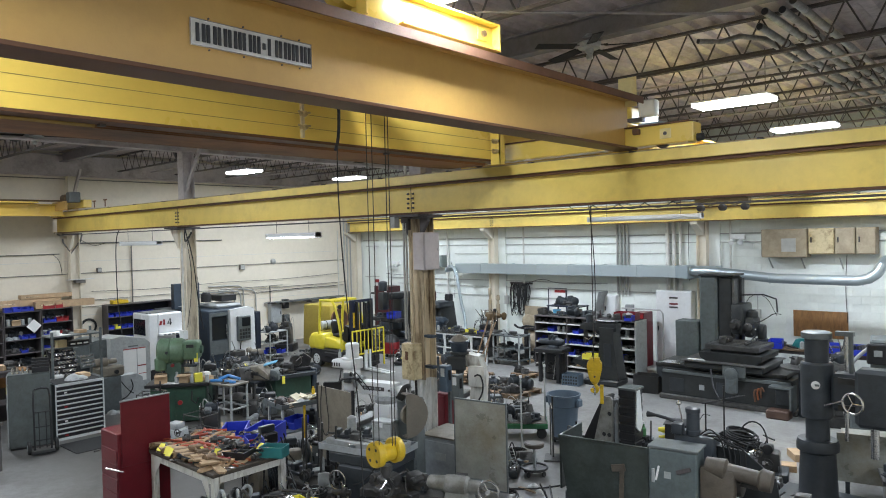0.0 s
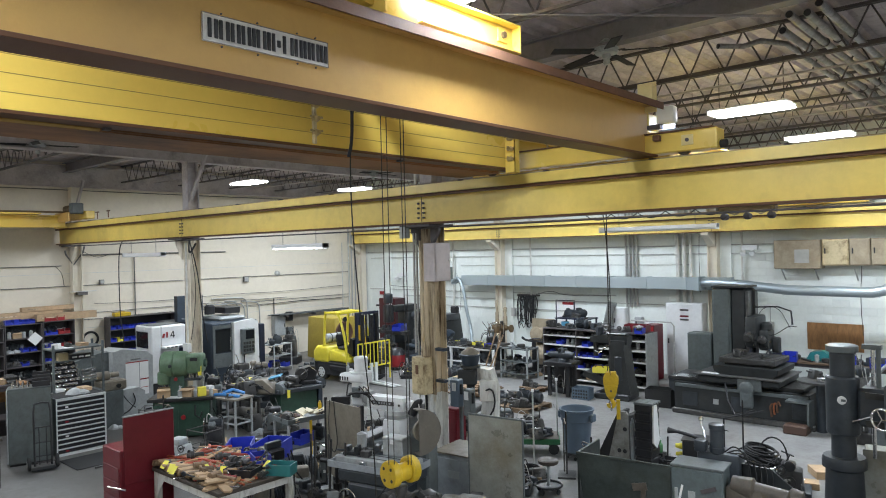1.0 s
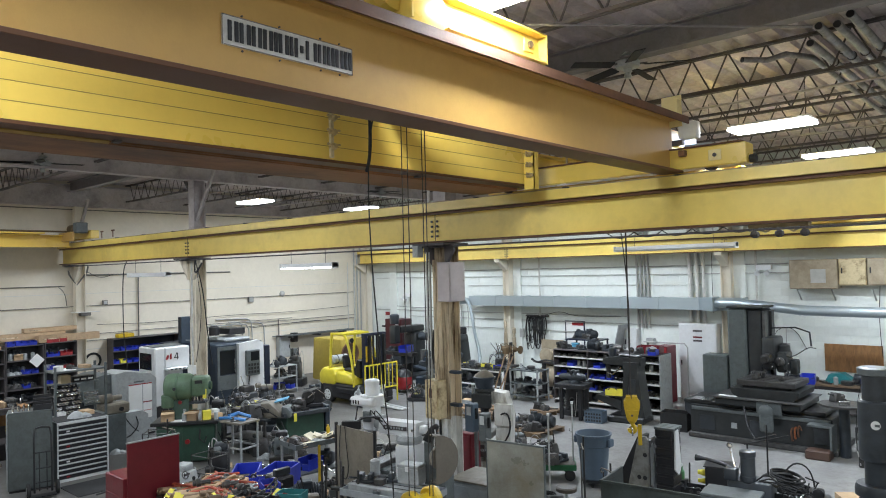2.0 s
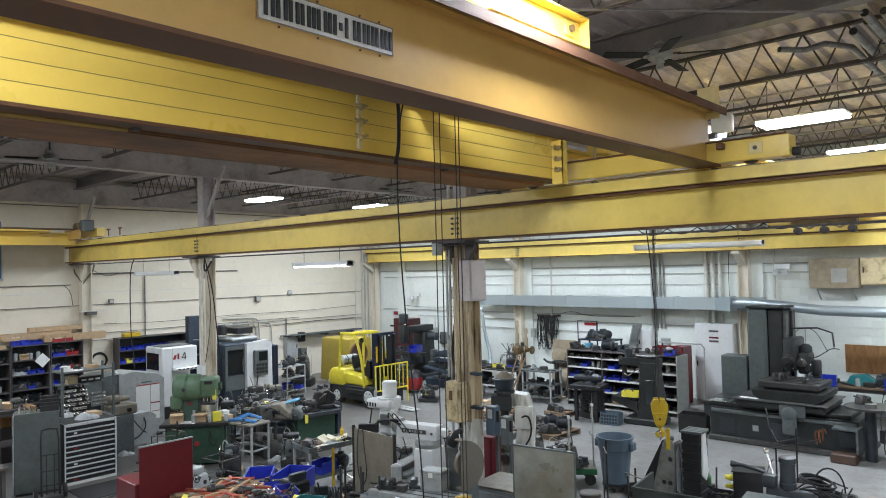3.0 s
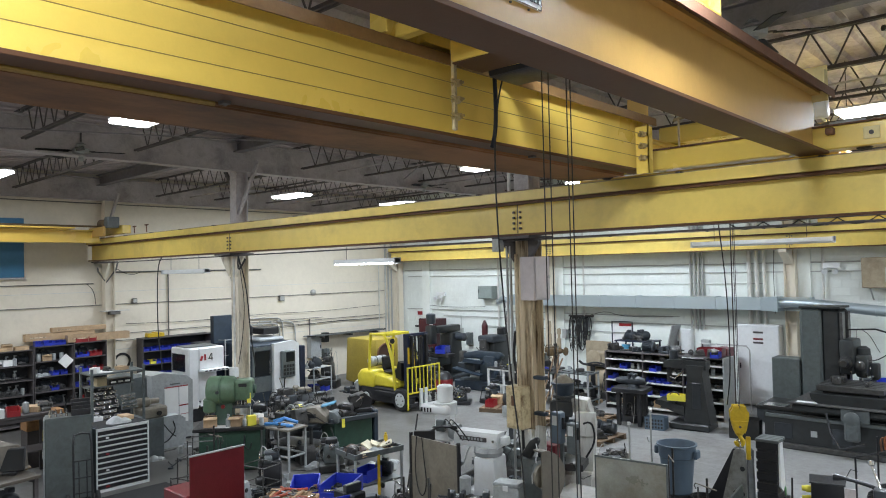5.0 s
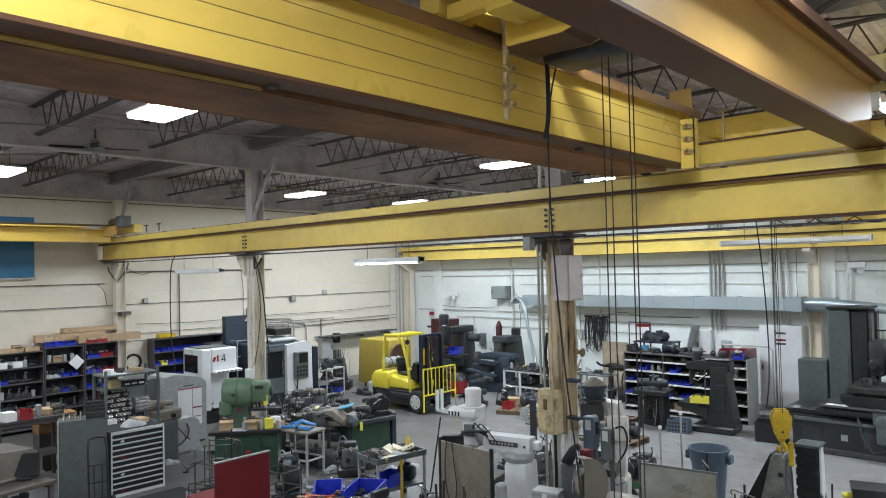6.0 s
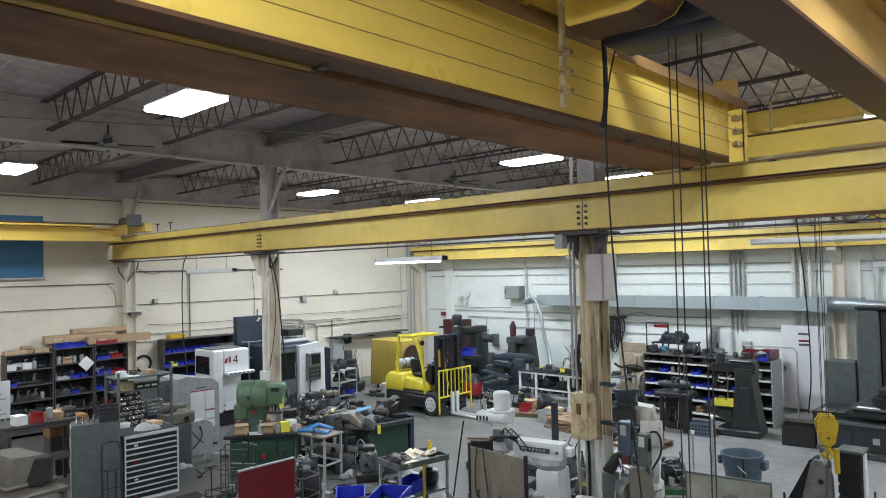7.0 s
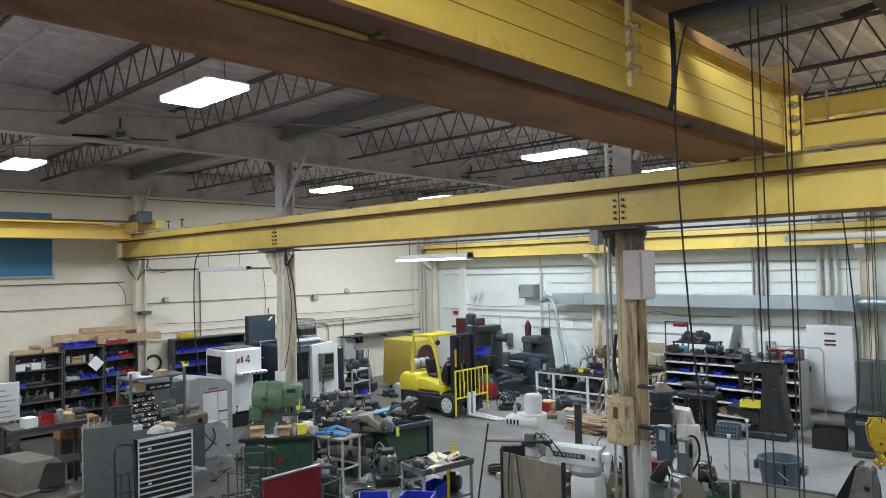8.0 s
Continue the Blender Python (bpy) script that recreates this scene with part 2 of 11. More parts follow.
# ---- shapes ----
def box(x0, x1, y0, y1, z0, z1, bev=0.0):
    """A box, with its edges cut off by bev."""
    x0, x1, y0, y1, z0, z1 = min(x0, x1), max(x0, x1), min(y0, y1), max(y0, y1), min(z0, z1), max(z0, z1)
    b = min(bev, 0.45 * min(x1 - x0, y1 - y0, z1 - z0))
    if b <= 0:
        v = [(x, y, z) for x in (x0, x1) for y in (y0, y1) for z in (z0, z1)]
        return v, [(0, 1, 3, 2), (4, 6, 7, 5), (0, 4, 5, 1), (2, 3, 7, 6), (0, 2, 6, 4), (1, 5, 7, 3)]
    v, ids = [], {}
    for i in (0, 1):
        for j in (0, 1):
            for k in (0, 1):
                X, Y, Z = (x0, x1)[i], (y0, y1)[j], (z0, z1)[k]
                dx, dy, dz = b * (1 - 2 * i), b * (1 - 2 * j), b * (1 - 2 * k)
                for a, p in ((0, (X, Y + dy, Z + dz)), (1, (X + dx, Y, Z + dz)), (2, (X + dx, Y + dy, Z))):
                    ids[i, j, k, a] = len(v)
                    v.append(p)
    f = []
    for s in (0, 1):
        f.append([ids[s, j, k, 0] for j, k in ((0, 0), (1, 0), (1, 1), (0, 1))])
        f.append([ids[i, s, k, 1] for i, k in ((0, 0), (1, 0), (1, 1), (0, 1))])
        f.append([ids[i, j, s, 2] for i, j in ((0, 0), (1, 0), (1, 1), (0, 1))])
    for s in (0, 1):
        for t in (0, 1):
            f.append([ids[s, t, 0, 0], ids[s, t, 1, 0], ids[s, t, 1, 1], ids[s, t, 0, 1]])
            f.append([ids[s, 0, t, 0], ids[s, 1, t, 0], ids[s, 1, t, 2], ids[s, 0, t, 2]])
            f.append([ids[0, s, t, 1], ids[1, s, t, 1], ids[1, s, t, 2], ids[0, s, t, 2]])
    f += [[ids[i, j, k, a] for a in (0, 1, 2)] for i in (0, 1) for j in (0, 1) for k in (0, 1)]
    return v, f


def cbox(x, y, z, sx, sy, sz, bev=0.0):
    """A box with the middle of its base at x, y, z."""
    return box(x - sx / 2, x + sx / 2, y - sy / 2, y + sy / 2, z, z + sz, bev)


def ring_frame(p, q):
    d = (Vector(q) - Vector(p)).normalized()
    a = d.cross(Vector((0, 0, 1)) if abs(d.z) < 0.9 else Vector((1, 0, 0))).normalized()
    return d, a, d.cross(a).normalized()


def cyl(p, q, r, r2=None, n=14):
    """A round bar or cone from p to q."""
    r2 = r if r2 is None else r2
    _, a, c = ring_frame(p, q)
    v = [Vector(e) + (a * math.cos(i * math.tau / n) + c * math.sin(i * math.tau / n)) * s for e, s in ((p, r), (q, r2)) for i in range(n)]
    f = [(i, (i + 1) % n, n + (i + 1) % n, n + i) for i in range(n)] + [tuple(range(n))[::-1], tuple(range(n, 2 * n))]
    return v, f


def lathe(p, q, profile, n=18):
    """A turned shape round the line from p to q: pairs of (share of the way, radius)."""
    _, a, c = ring_frame(p, q)
    p, q = Vector(p), Vector(q)
    v = [p.lerp(q, s) + (a * math.cos(i * math.tau / n) + c * math.sin(i * math.tau / n)) * r for s, r in profile for i in range(n)]
    f = [(k * n + i, k * n + (i + 1) % n, (k + 1) * n + (i + 1) % n, (k + 1) * n + i) for k in range(len(profile) - 1) for i in range(n)]
    f += [tuple(range(n))[::-1], tuple(range((len(profile) - 1) * n, len(profile) * n))]
    return v, f


def tube(pts, r, n=8, closed=False):
    """A bent bar along pts."""
    pts = [Vector(p) for p in pts]
    m = len(pts)
    v, f = [], []
    a = None
    for i, p in enumerate(pts):
        before, after = (pts[i - 1], pts[(i + 1) % m]) if closed else (pts[max(i - 1, 0)], pts[min(i + 1, m - 1)])
        d = (after - before).normalized()
        a = ring_frame((0, 0, 0), d)[1] if a is None else (a - d * a.dot(d)).normalized()
        c = d.cross(a)
        v += [p + (a * math.cos(k * math.tau / n) + c * math.sin(k * math.tau / n)) * r for k in range(n)]
    for i in range(m if closed else m - 1):
        j = (i + 1) % m
        f += [(i * n + k, i * n + (k + 1) % n, j * n + (k + 1) % n, j * n + k) for k in range(n)]
    if not closed:
        f += [tuple(range(n))[::-1], tuple(range((m - 1) * n, m * n))]
    return v, f


def wheel(c, axis, r, w, n=20):
    """A disc with rounded rims round c, along axis 'x', 'y' or 'z'."""
    d = Vector([w / 2 if k == axis else 0 for k in "xyz"])
    c = Vector(c)
    return lathe(c - d, c + d, [(0, r * 0.86), (0.12, r * 0.97), (0.3, r), (0.7, r), (0.88, r * 0.97), (1, r * 0.86)], n)


def hoop(c, axis, r, thick, n=24, m=8):
    i = "xyz".index(axis)
    pts = []
    for k in range(n):
        p = [r * math.cos(k * math.tau / n), r * math.sin(k * math.tau / n)]
        p.insert(i, 0)
        pts.append(Vector(c) + Vector(p))
    return tube(pts, thick, m, True)


def prism(pts, axis, a, b):
    """A flat outline drawn out along axis from a to b; the outline is in the other two axes, in order."""
    i, n, v = "xyz".index(axis), len(pts), []
    for e in (a, b):
        for p in pts:
            q = list(p)
            q.insert(i, e)
            v.append(tuple(q))
    return v, [(k, (k + 1) % n, n + (k + 1) % n, n + k) for k in range(n)] + [tuple(range(n))[::-1], tuple(range(n, 2 * n))]


def ibeam(axis, a, b, c, z0, z1, w, tf=0.025, tw=0.016):
    """An I-beam along axis ('x' or 'y') from a to b; c: its middle line."""
    h, k = w / 2, tw / 2
    pts = [(c - h, z0), (c + h, z0), (c + h, z0 + tf), (c + k, z0 + tf), (c + k, z1 - tf), (c + h, z1 - tf), (c + h, z1), (c - h, z1), (c - h, z1 - tf), (c - k, z1 - tf), (c - k, z0 + tf), (c - h, z0 + tf)]
    n = len(pts)
    v = [(e, p[0], p[1]) if axis == "x" else (p[0], e, p[1]) for e in (a, b) for p in pts]
    caps = [(0, 1, 2, 11), (11, 2, 3, 10), (10, 3, 4, 9), (9, 4, 5, 8), (8, 5, 6, 7)]
    f = [(i, (i + 1) % n, n + (i + 1) % n, n + i) for i in range(n)]
    return v, f + [c_[::-1] for c_ in caps] + [tuple(n + i for i in c_) for c_ in caps]


def moved(shape, m):
    return [m @ Vector(p) for p in shape[0]], shape[1]


def sag(p, q, drop, n=10):
    """Points of a hanging cable."""
    p, q = Vector(p), Vector(q)
    return [p.lerp(q, i / n) - Vector((0, 0, 4 * drop * (i / n) * (1 - i / n))) for i in range(n + 1)]


def bend(pts, n=3):
    """A soft curve through the corners of pts."""
    pts = [Vector(p) for p in pts]
    for _ in range(n):
        out = [pts[0]]
        for p, q in zip(pts, pts[1:]):
            out += [p.lerp(q, 0.25), p.lerp(q, 0.75)]
        pts = out + [pts[-1]]
    return pts


def soft(shape, r=0.03, n=2):
    """The shape with its edges rounded off by r."""
    bm = bmesh.new()
    vs = [bm.verts.new(p) for p in shape[0]]
    for q in shape[1]:
        bm.faces.new([vs[i] for i in q])
    bmesh.ops.recalc_face_normals(bm, faces=bm.faces)
    bmesh.ops.bevel(bm, geom=list(bm.edges), offset=r, segments=n, profile=0.5, affect="EDGES", clamp_overlap=True)
    bm.verts.index_update()
    out = [v.co.copy() for v in bm.verts], [[v.index for v in f.verts] for f in bm.faces]
    bm.free()
    return out


def mesh_of(name, shapes, smooth=True):
    bm = bmesh.new()
    for v, f in shapes:
        vs = [bm.verts.new(p) for p in v]
        for q in f:
            try:
                bm.faces.new([vs[i] for i in q])
            except ValueError:
                pass
    bmesh.ops.recalc_face_normals(bm, faces=bm.faces)
    me = bpy.data.meshes.new(name)
    bm.to_mesh(me)
    bm.free()
    if smooth:
        me.polygons.foreach_set("use_smooth", [True] * len(me.polygons))
        me.set_sharp_from_angle(angle=radians(32))
    return me


def part(name, shapes, material, parent=None, label=""):
    """One mesh object, under a thing or a part."""
    shapes = shapes if isinstance(shapes, list) else [shapes]
    me = mesh_of(name, shapes)
    me.materials.append(material)
    ob = new(name, me)
    if parent is not None:
        ob.parent = parent
    return tagged(ob, label) if label else ob


def thing(name, label, category, at=(0, 0, 0), turn=0, group="", kind=""):
    """The empty at the base of a thing."""
    ob = new(name)
    ob.empty_display_size = 0.1
    ob.matrix_basis = pose(*at, 0, 0, turn)
    return tagged(ob, label, category, group, kind)


def solid(name, shapes, material, label, category, at=(0, 0, 0), turn=0, group="", kind=""):
    """A thing of one mesh."""
    ob = part(name, shapes, material)
    ob.matrix_basis = pose(*at, 0, 0, turn)
    return tagged(ob, label, category, group, kind)


def structure(name, shapes, material, label):
    ob = part(name, shapes, material)
    return tagged(ob, label, kind="structure")


rng = random.Random(7)


# ---- the hall ----
X_WEST, X_EAST, Y_NORTH, Y_SOUTH, Z_DECK = -23.0, 8.5, 20.2, -4.2, 6.85
BAYS = (-22.85, -15.45, -7.85, -0.25, 7.4)
Y_COL = 8.2

structure("floor", box(X_WEST - 0.3, X_EAST + 0.3, Y_SOUTH - 0.3, Y_NORTH + 0.3, -0.2, 0), FLOOR, "worn grey concrete workshop floor")
structure("wall_west", box(X_WEST - 0.3, X_WEST, Y_SOUTH - 0.3, Y_NORTH + 0.3, 0, 7.2), WALL, "white painted wall with conduits running along it")
wall_n = structure("wall_north", box(X_WEST, X_EAST, Y_NORTH, Y_NORTH + 0.3, 0, 7.2), BLOCK, "white painted block wall with ducts and conduits")
structure("wall_east", box(X_EAST, X_EAST + 0.3, Y_SOUTH - 0.3, Y_NORTH + 0.3, 0, 7.2), WALL, "plain white painted end wall")
structure("wall_south", box(X_WEST, X_EAST, Y_SOUTH - 0.3, Y_SOUTH, 0, 7.2), WALL, "plain white painted side wall")


def deck_shape():
    """Trapezoid ribs along y."""
    pitch, h, v, f = 0.3, 0.05, [], []
    x, pts = X_WEST - 0.3, []
    while x < X_EAST + 0.3:
        pts += [(x, 0), (x + 0.15, 0), (x + 0.19, h), (x + 0.26, h)]
        x += pitch
    pts = [(a, Z_DECK + b) for a, b in pts]
    for a, z in pts:
        v += [(a, Y_SOUTH - 0.3, z), (a, Y_NORTH + 0.3, z)]
    f = [(2 * i, 2 * i + 2, 2 * i + 3, 2 * i + 1) for i in range(len(pts) - 1)]
    return v, f


structure("ceiling", [deck_shape(), box(X_WEST - 0.3, X_EAST + 0.3, Y_SOUTH - 0.3, Y_NORTH + 0.3, Z_DECK + 0.06, Z_DECK + 0.2)], DECK, "grimy grey ribbed steel roof deck")

# roof beams across the hall
for bx in BAYS:
    structure("roof_beam", ibeam("y", Y_SOUTH, Y_NORTH, bx, 6.08, 6.72, 0.24), STEEL_PALE, "deep pale grey roof beam")


STRUT = mat("grey_strut_steel", (0.24, 0.222, 0.228), 0.6, var=0.15, scale=2, dirt=0.5, dirt_color=(0.1, 0.08, 0.08), grime=0.4)
for a, b in zip(BAYS, BAYS[1:]):
    structure("roof_strut", ibeam("x", a + 0.02, b - 0.02, Y_COL + 0.05, 6.5, 6.8, 0.2), STRUT, "grey steel strut between columns")


def joist(x0, x1, y, z0, z1):
    """An open-web joist."""
    out = []
    for z in (z0, z1):
        for s in (-0.03, 0.03):
            out.append(box(x0, x1, y + s - 0.014, y + s + 0.014, z - 0.018, z + 0.018))
    n = 14
    step = (x1 - x0 - 0.5) / n
    for i in range(n):
        a = x0 + 0.25 + i * step
        out.append(cyl((a, y, z1), (a + step / 2, y, z0), 0.012, n=6))
        out.append(cyl((a + step / 2, y, z0), (a + step, y, z1), 0.012, n=6))
    return out


for a, b in zip(BAYS, BAYS[1:]):
    y = -3.6
    while y < 20:
        if abs(y - Y_COL) > 0.3:
            structure("roof_joist", joist(a + 0.05, b - 0.05, y, 6.3, 6.8), JOIST, "dark open-web steel roof joist")
        y += 1.93
for y in (-1.0, 2.6, 11.0, 14.8, 18.0):
    structure("joist_bridging", cyl((X_WEST, y, 6.34), (X_EAST, y, 6.34), 0.018, n=8), STEEL_PALE, "pale steel rod bracing the joists")


WORNWHITE = mat("chipped_white_paint", (0.77, 0.7, 0.57), 0.55, var=0.12, scale=5, dirt=0.45, dirt_color=(0.12, 0.08, 0.045), dirt_scale=6, dirt_lo=0.5, dirt_hi=0.62, stretch=(1, 1, 0.2))
WORNWHITE2 = mat("scuffed_white_paint", (0.72, 0.71, 0.66), 0.5, var=0.1, scale=5, dirt=0.7, dirt_color=(0.14, 0.1, 0.06), dirt_scale=6, dirt_lo=0.52, dirt_hi=0.66, stretch=(1, 1, 0.25))


# columns
def column(x, y, top, label, material, flange="y", lower=None):
    c = thing("column", label, "column", (x, y, 0), 0 if flange == "y" else 90, group="hall columns")
    split, head = (1.66 if lower else 0), (4.3 if lower else top)
    for a, b, m in ((split, head, material), (0, split, lower), (head, top, STEEL_PALE)):
        if b > a:
            part("shaft", [box(-0.125, 0.125, -0.14, -0.12, a, b), box(-0.125, 0.125, 0.12, 0.14, a, b), box(-0.008, 0.008, -0.12, 0.12, a, b)], m, c, {id(material): "", id(lower): "white painted lower length"}.get(id(m), "pale grey upper length"))
    part("base_plate", box(-0.2, 0.2, -0.2, 0.2, 0, 0.025), STEEL_DARK, c)
    return c


for cx in BAYS[:4]:
    c = column(cx, Y_COL + (0.28 if cx < -22 else 0.08), 6.08, "worn cream-painted steel column with rust stains", COLUMN if cx > -9 else WORNWHITE if cx > -22 else WALL, lower=WORNWHITE2 if cx > -22 else None)
    # corbels under the runway and knee braces under the roof beams
    for s in (-1, 1):
        w, d = (0.3, 0.32) if cx > -9 else (0.44, 0.46)
        part("bracket", prism([(s * 0.127, 4.288), (s * w, 4.288), (s * w, 4.22), (s * 0.127, 4.288 - d)], "y", -0.19, -0.13), STEEL_DARK if cx > -9 else WORNWHITE if cx > -22 else WALL, c, "dark bracket" if cx > -9 else "cream gusset under the runway")
    part("knee_brace", moved(box(-0.045, 0.045, -0.05, -0.04, 0, 1.3), pose(0.13, -0.06, 5.16, 0, 36, 0)), STEEL_PALE, c, "pale grey knee brace")
    part("knee_brace", moved(box(-0.045, -0.03, -0.05, 0.05, 0, 1.3), pose(0.13, -0.06, 5.16, 0, 36, 0)), STEEL_PALE, c, "pale grey knee brace")
    part("knee_brace", moved(box(-0.03, 0.03, -0.03, 0.03, 0, 0.95), pose(-0.13, 0.06, 5.55, 0, -40, 0)), STEEL_DARK, c, "dark knee brace")
    part("seat_plate", box(-0.32, 0.32, -0.42, 0.14, 4.29, 4.325), STEEL_DARK, c)
    column(cx, Y_NORTH - 0.2, 6.08, "white painted steel wall column", WALL, "x")
    column(cx, Y_SOUTH + 0.2, 6.08, "white painted steel wall column", WALL, "x")


# runways
def runway(y, z0, z1, x0, x1, label, splices):
    r = thing("crane_runway", label, "crane runway", (0, 0, 0), group="crane runways")
    part("beam", ibeam("x", x0, x1, y, z0, z1 - 0.062, 0.22, 0.03, 0.02), RUNWAY, r)
    part("cap_channel", prism([(y - 0.17, z1 - 0.13), (y - 0.155, z1 - 0.13), (y - 0.155, z1 - 0.028), (y + 0.155, z1 - 0.028), (y + 0.155, z1 - 0.13), (y + 0.17, z1 - 0.13), (y + 0.17, z1), (y - 0.17, z1)], "x", x0, x1), RUNWAY, r)
    part("flange_soot", box(x0, x1, y - 0.112, y + 0.112, z1 - 0.061, z1 - 0.029), GRIME_SHADE, r, "brown upper flange")
    # added angle: grime and the cap's shadow on the web, as brown
    part("soot_angle", box(x0, x1, y - 0.12, y - 0.0105, z1 - 0.168, z1 - 0.131), GRIME_SHADE, r, "brown angle for the grime and shadow under the cap")
    part("bottom_soot", box(x0, x1, y - 0.113, y + 0.113, z0 - 0.004, z0 + 0.024), GRIME_SHADE, r, "brown underside of the bottom flange")
    part("rail", box(x0, x1, y - 0.03, y + 0.03, z1, z1 + 0.035, 0.008), WORNRAIL, r)
    for sx in splices:
        j = part("splice_joint", box(sx - 0.006, sx + 0.006, y - 0.0135, y + 0.0135, z0 + 0.03, z1 - 0.06), BLACK, r, "dark gap between two beam lengths")
        for dx in (-0.055, 0.055):
            for k in range(4):
                part("bolt", cyl((sx + dx, y - 0.014, z0 + 0.1 + 0.075 * k), (sx + dx, y - 0.04, z0 + 0.1 + 0.075 * k), 0.018, n=6), STEEL_DARK, r)
    x = x0 + 0.9
    while x < x1:
        part("rail_clip", box(x - 0.03, x + 0.03, y - 0.12, y - 0.035, z1, z1 + 0.03, 0.006), STEEL_DARK, r)
        x += 1.5
    return r


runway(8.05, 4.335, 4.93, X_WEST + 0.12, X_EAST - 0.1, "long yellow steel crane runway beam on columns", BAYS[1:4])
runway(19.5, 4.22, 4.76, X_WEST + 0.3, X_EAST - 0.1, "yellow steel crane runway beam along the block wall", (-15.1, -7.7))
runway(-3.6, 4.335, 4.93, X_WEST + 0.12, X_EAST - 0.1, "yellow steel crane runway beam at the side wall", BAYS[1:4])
for cx in BAYS[:4]:
    for yy, s in ((Y_NORTH - 0.34, -1), (Y_SOUTH + 0.34, 1)):
        z = 4.22 if s < 0 else 4.335
        structure("runway_bracket", prism([(yy, z), (yy + s * 0.5, z), (yy + s * 0.5, z - 0.08), (yy, z - 0.4)], "x", cx - 0.1, cx + 0.1), WALL, "white painted bracket under the runway beam")

# high-bay fixtures
fixture = thing("ceiling_light", "white high-bay fluorescent fixture, lit", "ceiling light", (*LAMP_PLACES[0], LAMP_Z), group="high-bay lights")
part("housing", box(-0.62, 0.62, -0.28, 0.28, 0.077, 0.12, 0.02), WHITE, fixture)
part("lens", box(-0.61, 0.61, -0.27, 0.27, 0.03, 0.075, 0.02), LIGHT_GLOW, fixture, "glowing white lens")
for s in (-0.5, 0.5):
    part("hanger", cyl((s, 0, 0.115), (s, 0, Z_DECK - LAMP_Z), 0.006, n=6), STEEL_DARK, fixture)
for p in LAMP_PLACES[1:]:
    copy_thing(fixture, pose(*p, LAMP_Z))


# strip lights under the runways
def strip_light(x, y, z, turn, lit, top=Z_DECK + 0.02, half=1.2):
    s = thing("strip_light", "slim white fluorescent strip light hanging on chains" if lit else "unlit white strip light hanging on chains", "strip light", (x, y, z), turn, "strip lights")
    part("channel", prism([(-0.07, 0), (0.07, 0), (0.04, 0.07), (-0.04, 0.07)], "x", -half, half), WHITE, s)
    for e in (-half, half - 0.03):
        part("end_cap", box(e, e + 0.03, -0.075, 0.075, -0.03, 0.075), WHITE, s)
    for e in (-0.045, 0.045):
        part("tube", cyl((0.03 - half, e, -0.015), (half - 0.03, e, -0.015), 0.016, n=8), TUBE_GLOW if lit else WHITE, s)
    for e in (-0.65 * half, 0.65 * half):
        part("chain", cyl((e, 0, 0.07), (e, 0, top - z), 0.005, n=5), STEEL_DARK, s)
    return s


strip_light(-11.25, 8.2, 4.03, 0, True, 4.336, 0.8)
strip_light(-6.3, 13.0, 4.22, 0, False)
strip_light(-17.75, 8.2, 3.95, 0, False, 4.336, 1.05)


# ---- services on the walls ----
def pipe(name, pts, r, m, label, kind="pipe"):
    return solid(name, tube(pts, r, 8), m, label, kind)


PIPE = mat("grey_conduit", (0.46, 0.46, 0.44), 0.45, 0.3, var=0.1, grime=0.2)
PIPED = mat("dull_dark_conduit", (0.15, 0.142, 0.13), 0.5, 0.2, var=0.15, grime=0.3)
PIPEW = mat("white_painted_pipe", (0.68, 0.67, 0.63), 0.55, var=0.08, dirt=0.3, dirt_color=(0.3, 0.28, 0.25))
# horizontal conduits on the west wall
for z, y0, y1, r in ((6.0, -4.1, 18.8, 0.014), (3.7, -4.1, 8.1, 0.012), (3.08, -4.1, 19.3, 0.011), (4.02, 8.7, 13.6, 0.022), (2.02, 8.4, 19.3, 0.011), (2.22, 8.5, 16.2, 0.01), (2.14, 14.6, 19.4, 0.01)):
    pipe("conduit", [(X_WEST + 0.05, y0, z), (X_WEST + 0.05, y1, z)], r, PIPED, "dark conduit running along the white wall", "conduit")
for y, z0, z1 in ((10.3, 2.05, 4.02), (12.6, 2.0, 2.75), (15.6, 1.6, 2.2), (19.0, 1.3, 4.3), (19.35, 1.3, 4.3)):
    pipe("conduit", [(X_WEST + 0.06, y, z0), (X_WEST + 0.06, y, z1)], 0.02, PIPEW if y > 18 else PIPED, "upright conduit fixed to the white wall", "conduit")
for y in (13.0, 13.7, 14.3):
    pipe("conduit", [(X_WEST + 0.08, y, 1.2), (X_WEST + 0.08, y, 1.95), (X_WEST + 0.08, y - 0.12, 2.12), (X_WEST + 0.08, y - 0.9, 2.18)], 0.025, PIPE, "bent grey conduit dropping from the wall run", "conduit")
for y, z in ((9.25, 3.16), (14.4, 3.0)):
    b = thing("junction_box", "small grey electrical junction box on the wall", "junction box", (X_WEST + 0.02, y, z), group="junction boxes")
    w = 0.1 if y > 10 else 0.07
    part("box", box(0, 0.1, -w, w, -w, w, 0.01), PIPED, b)
    part("cover", box(0.1, 0.108, 0.02 - w, w - 0.02, 0.02 - w, w - 0.02), PIPE, b)
solid("wall_bell", lathe((X_WEST, 15.8, 3.15), (X_WEST + 0.12, 15.8, 3.15), [(0, 0.105), (0.5, 0.105), (0.8, 0.075), (1, 0.03)], 20), PIPE, "round grey alarm bell on the white wall", "alarm bell")
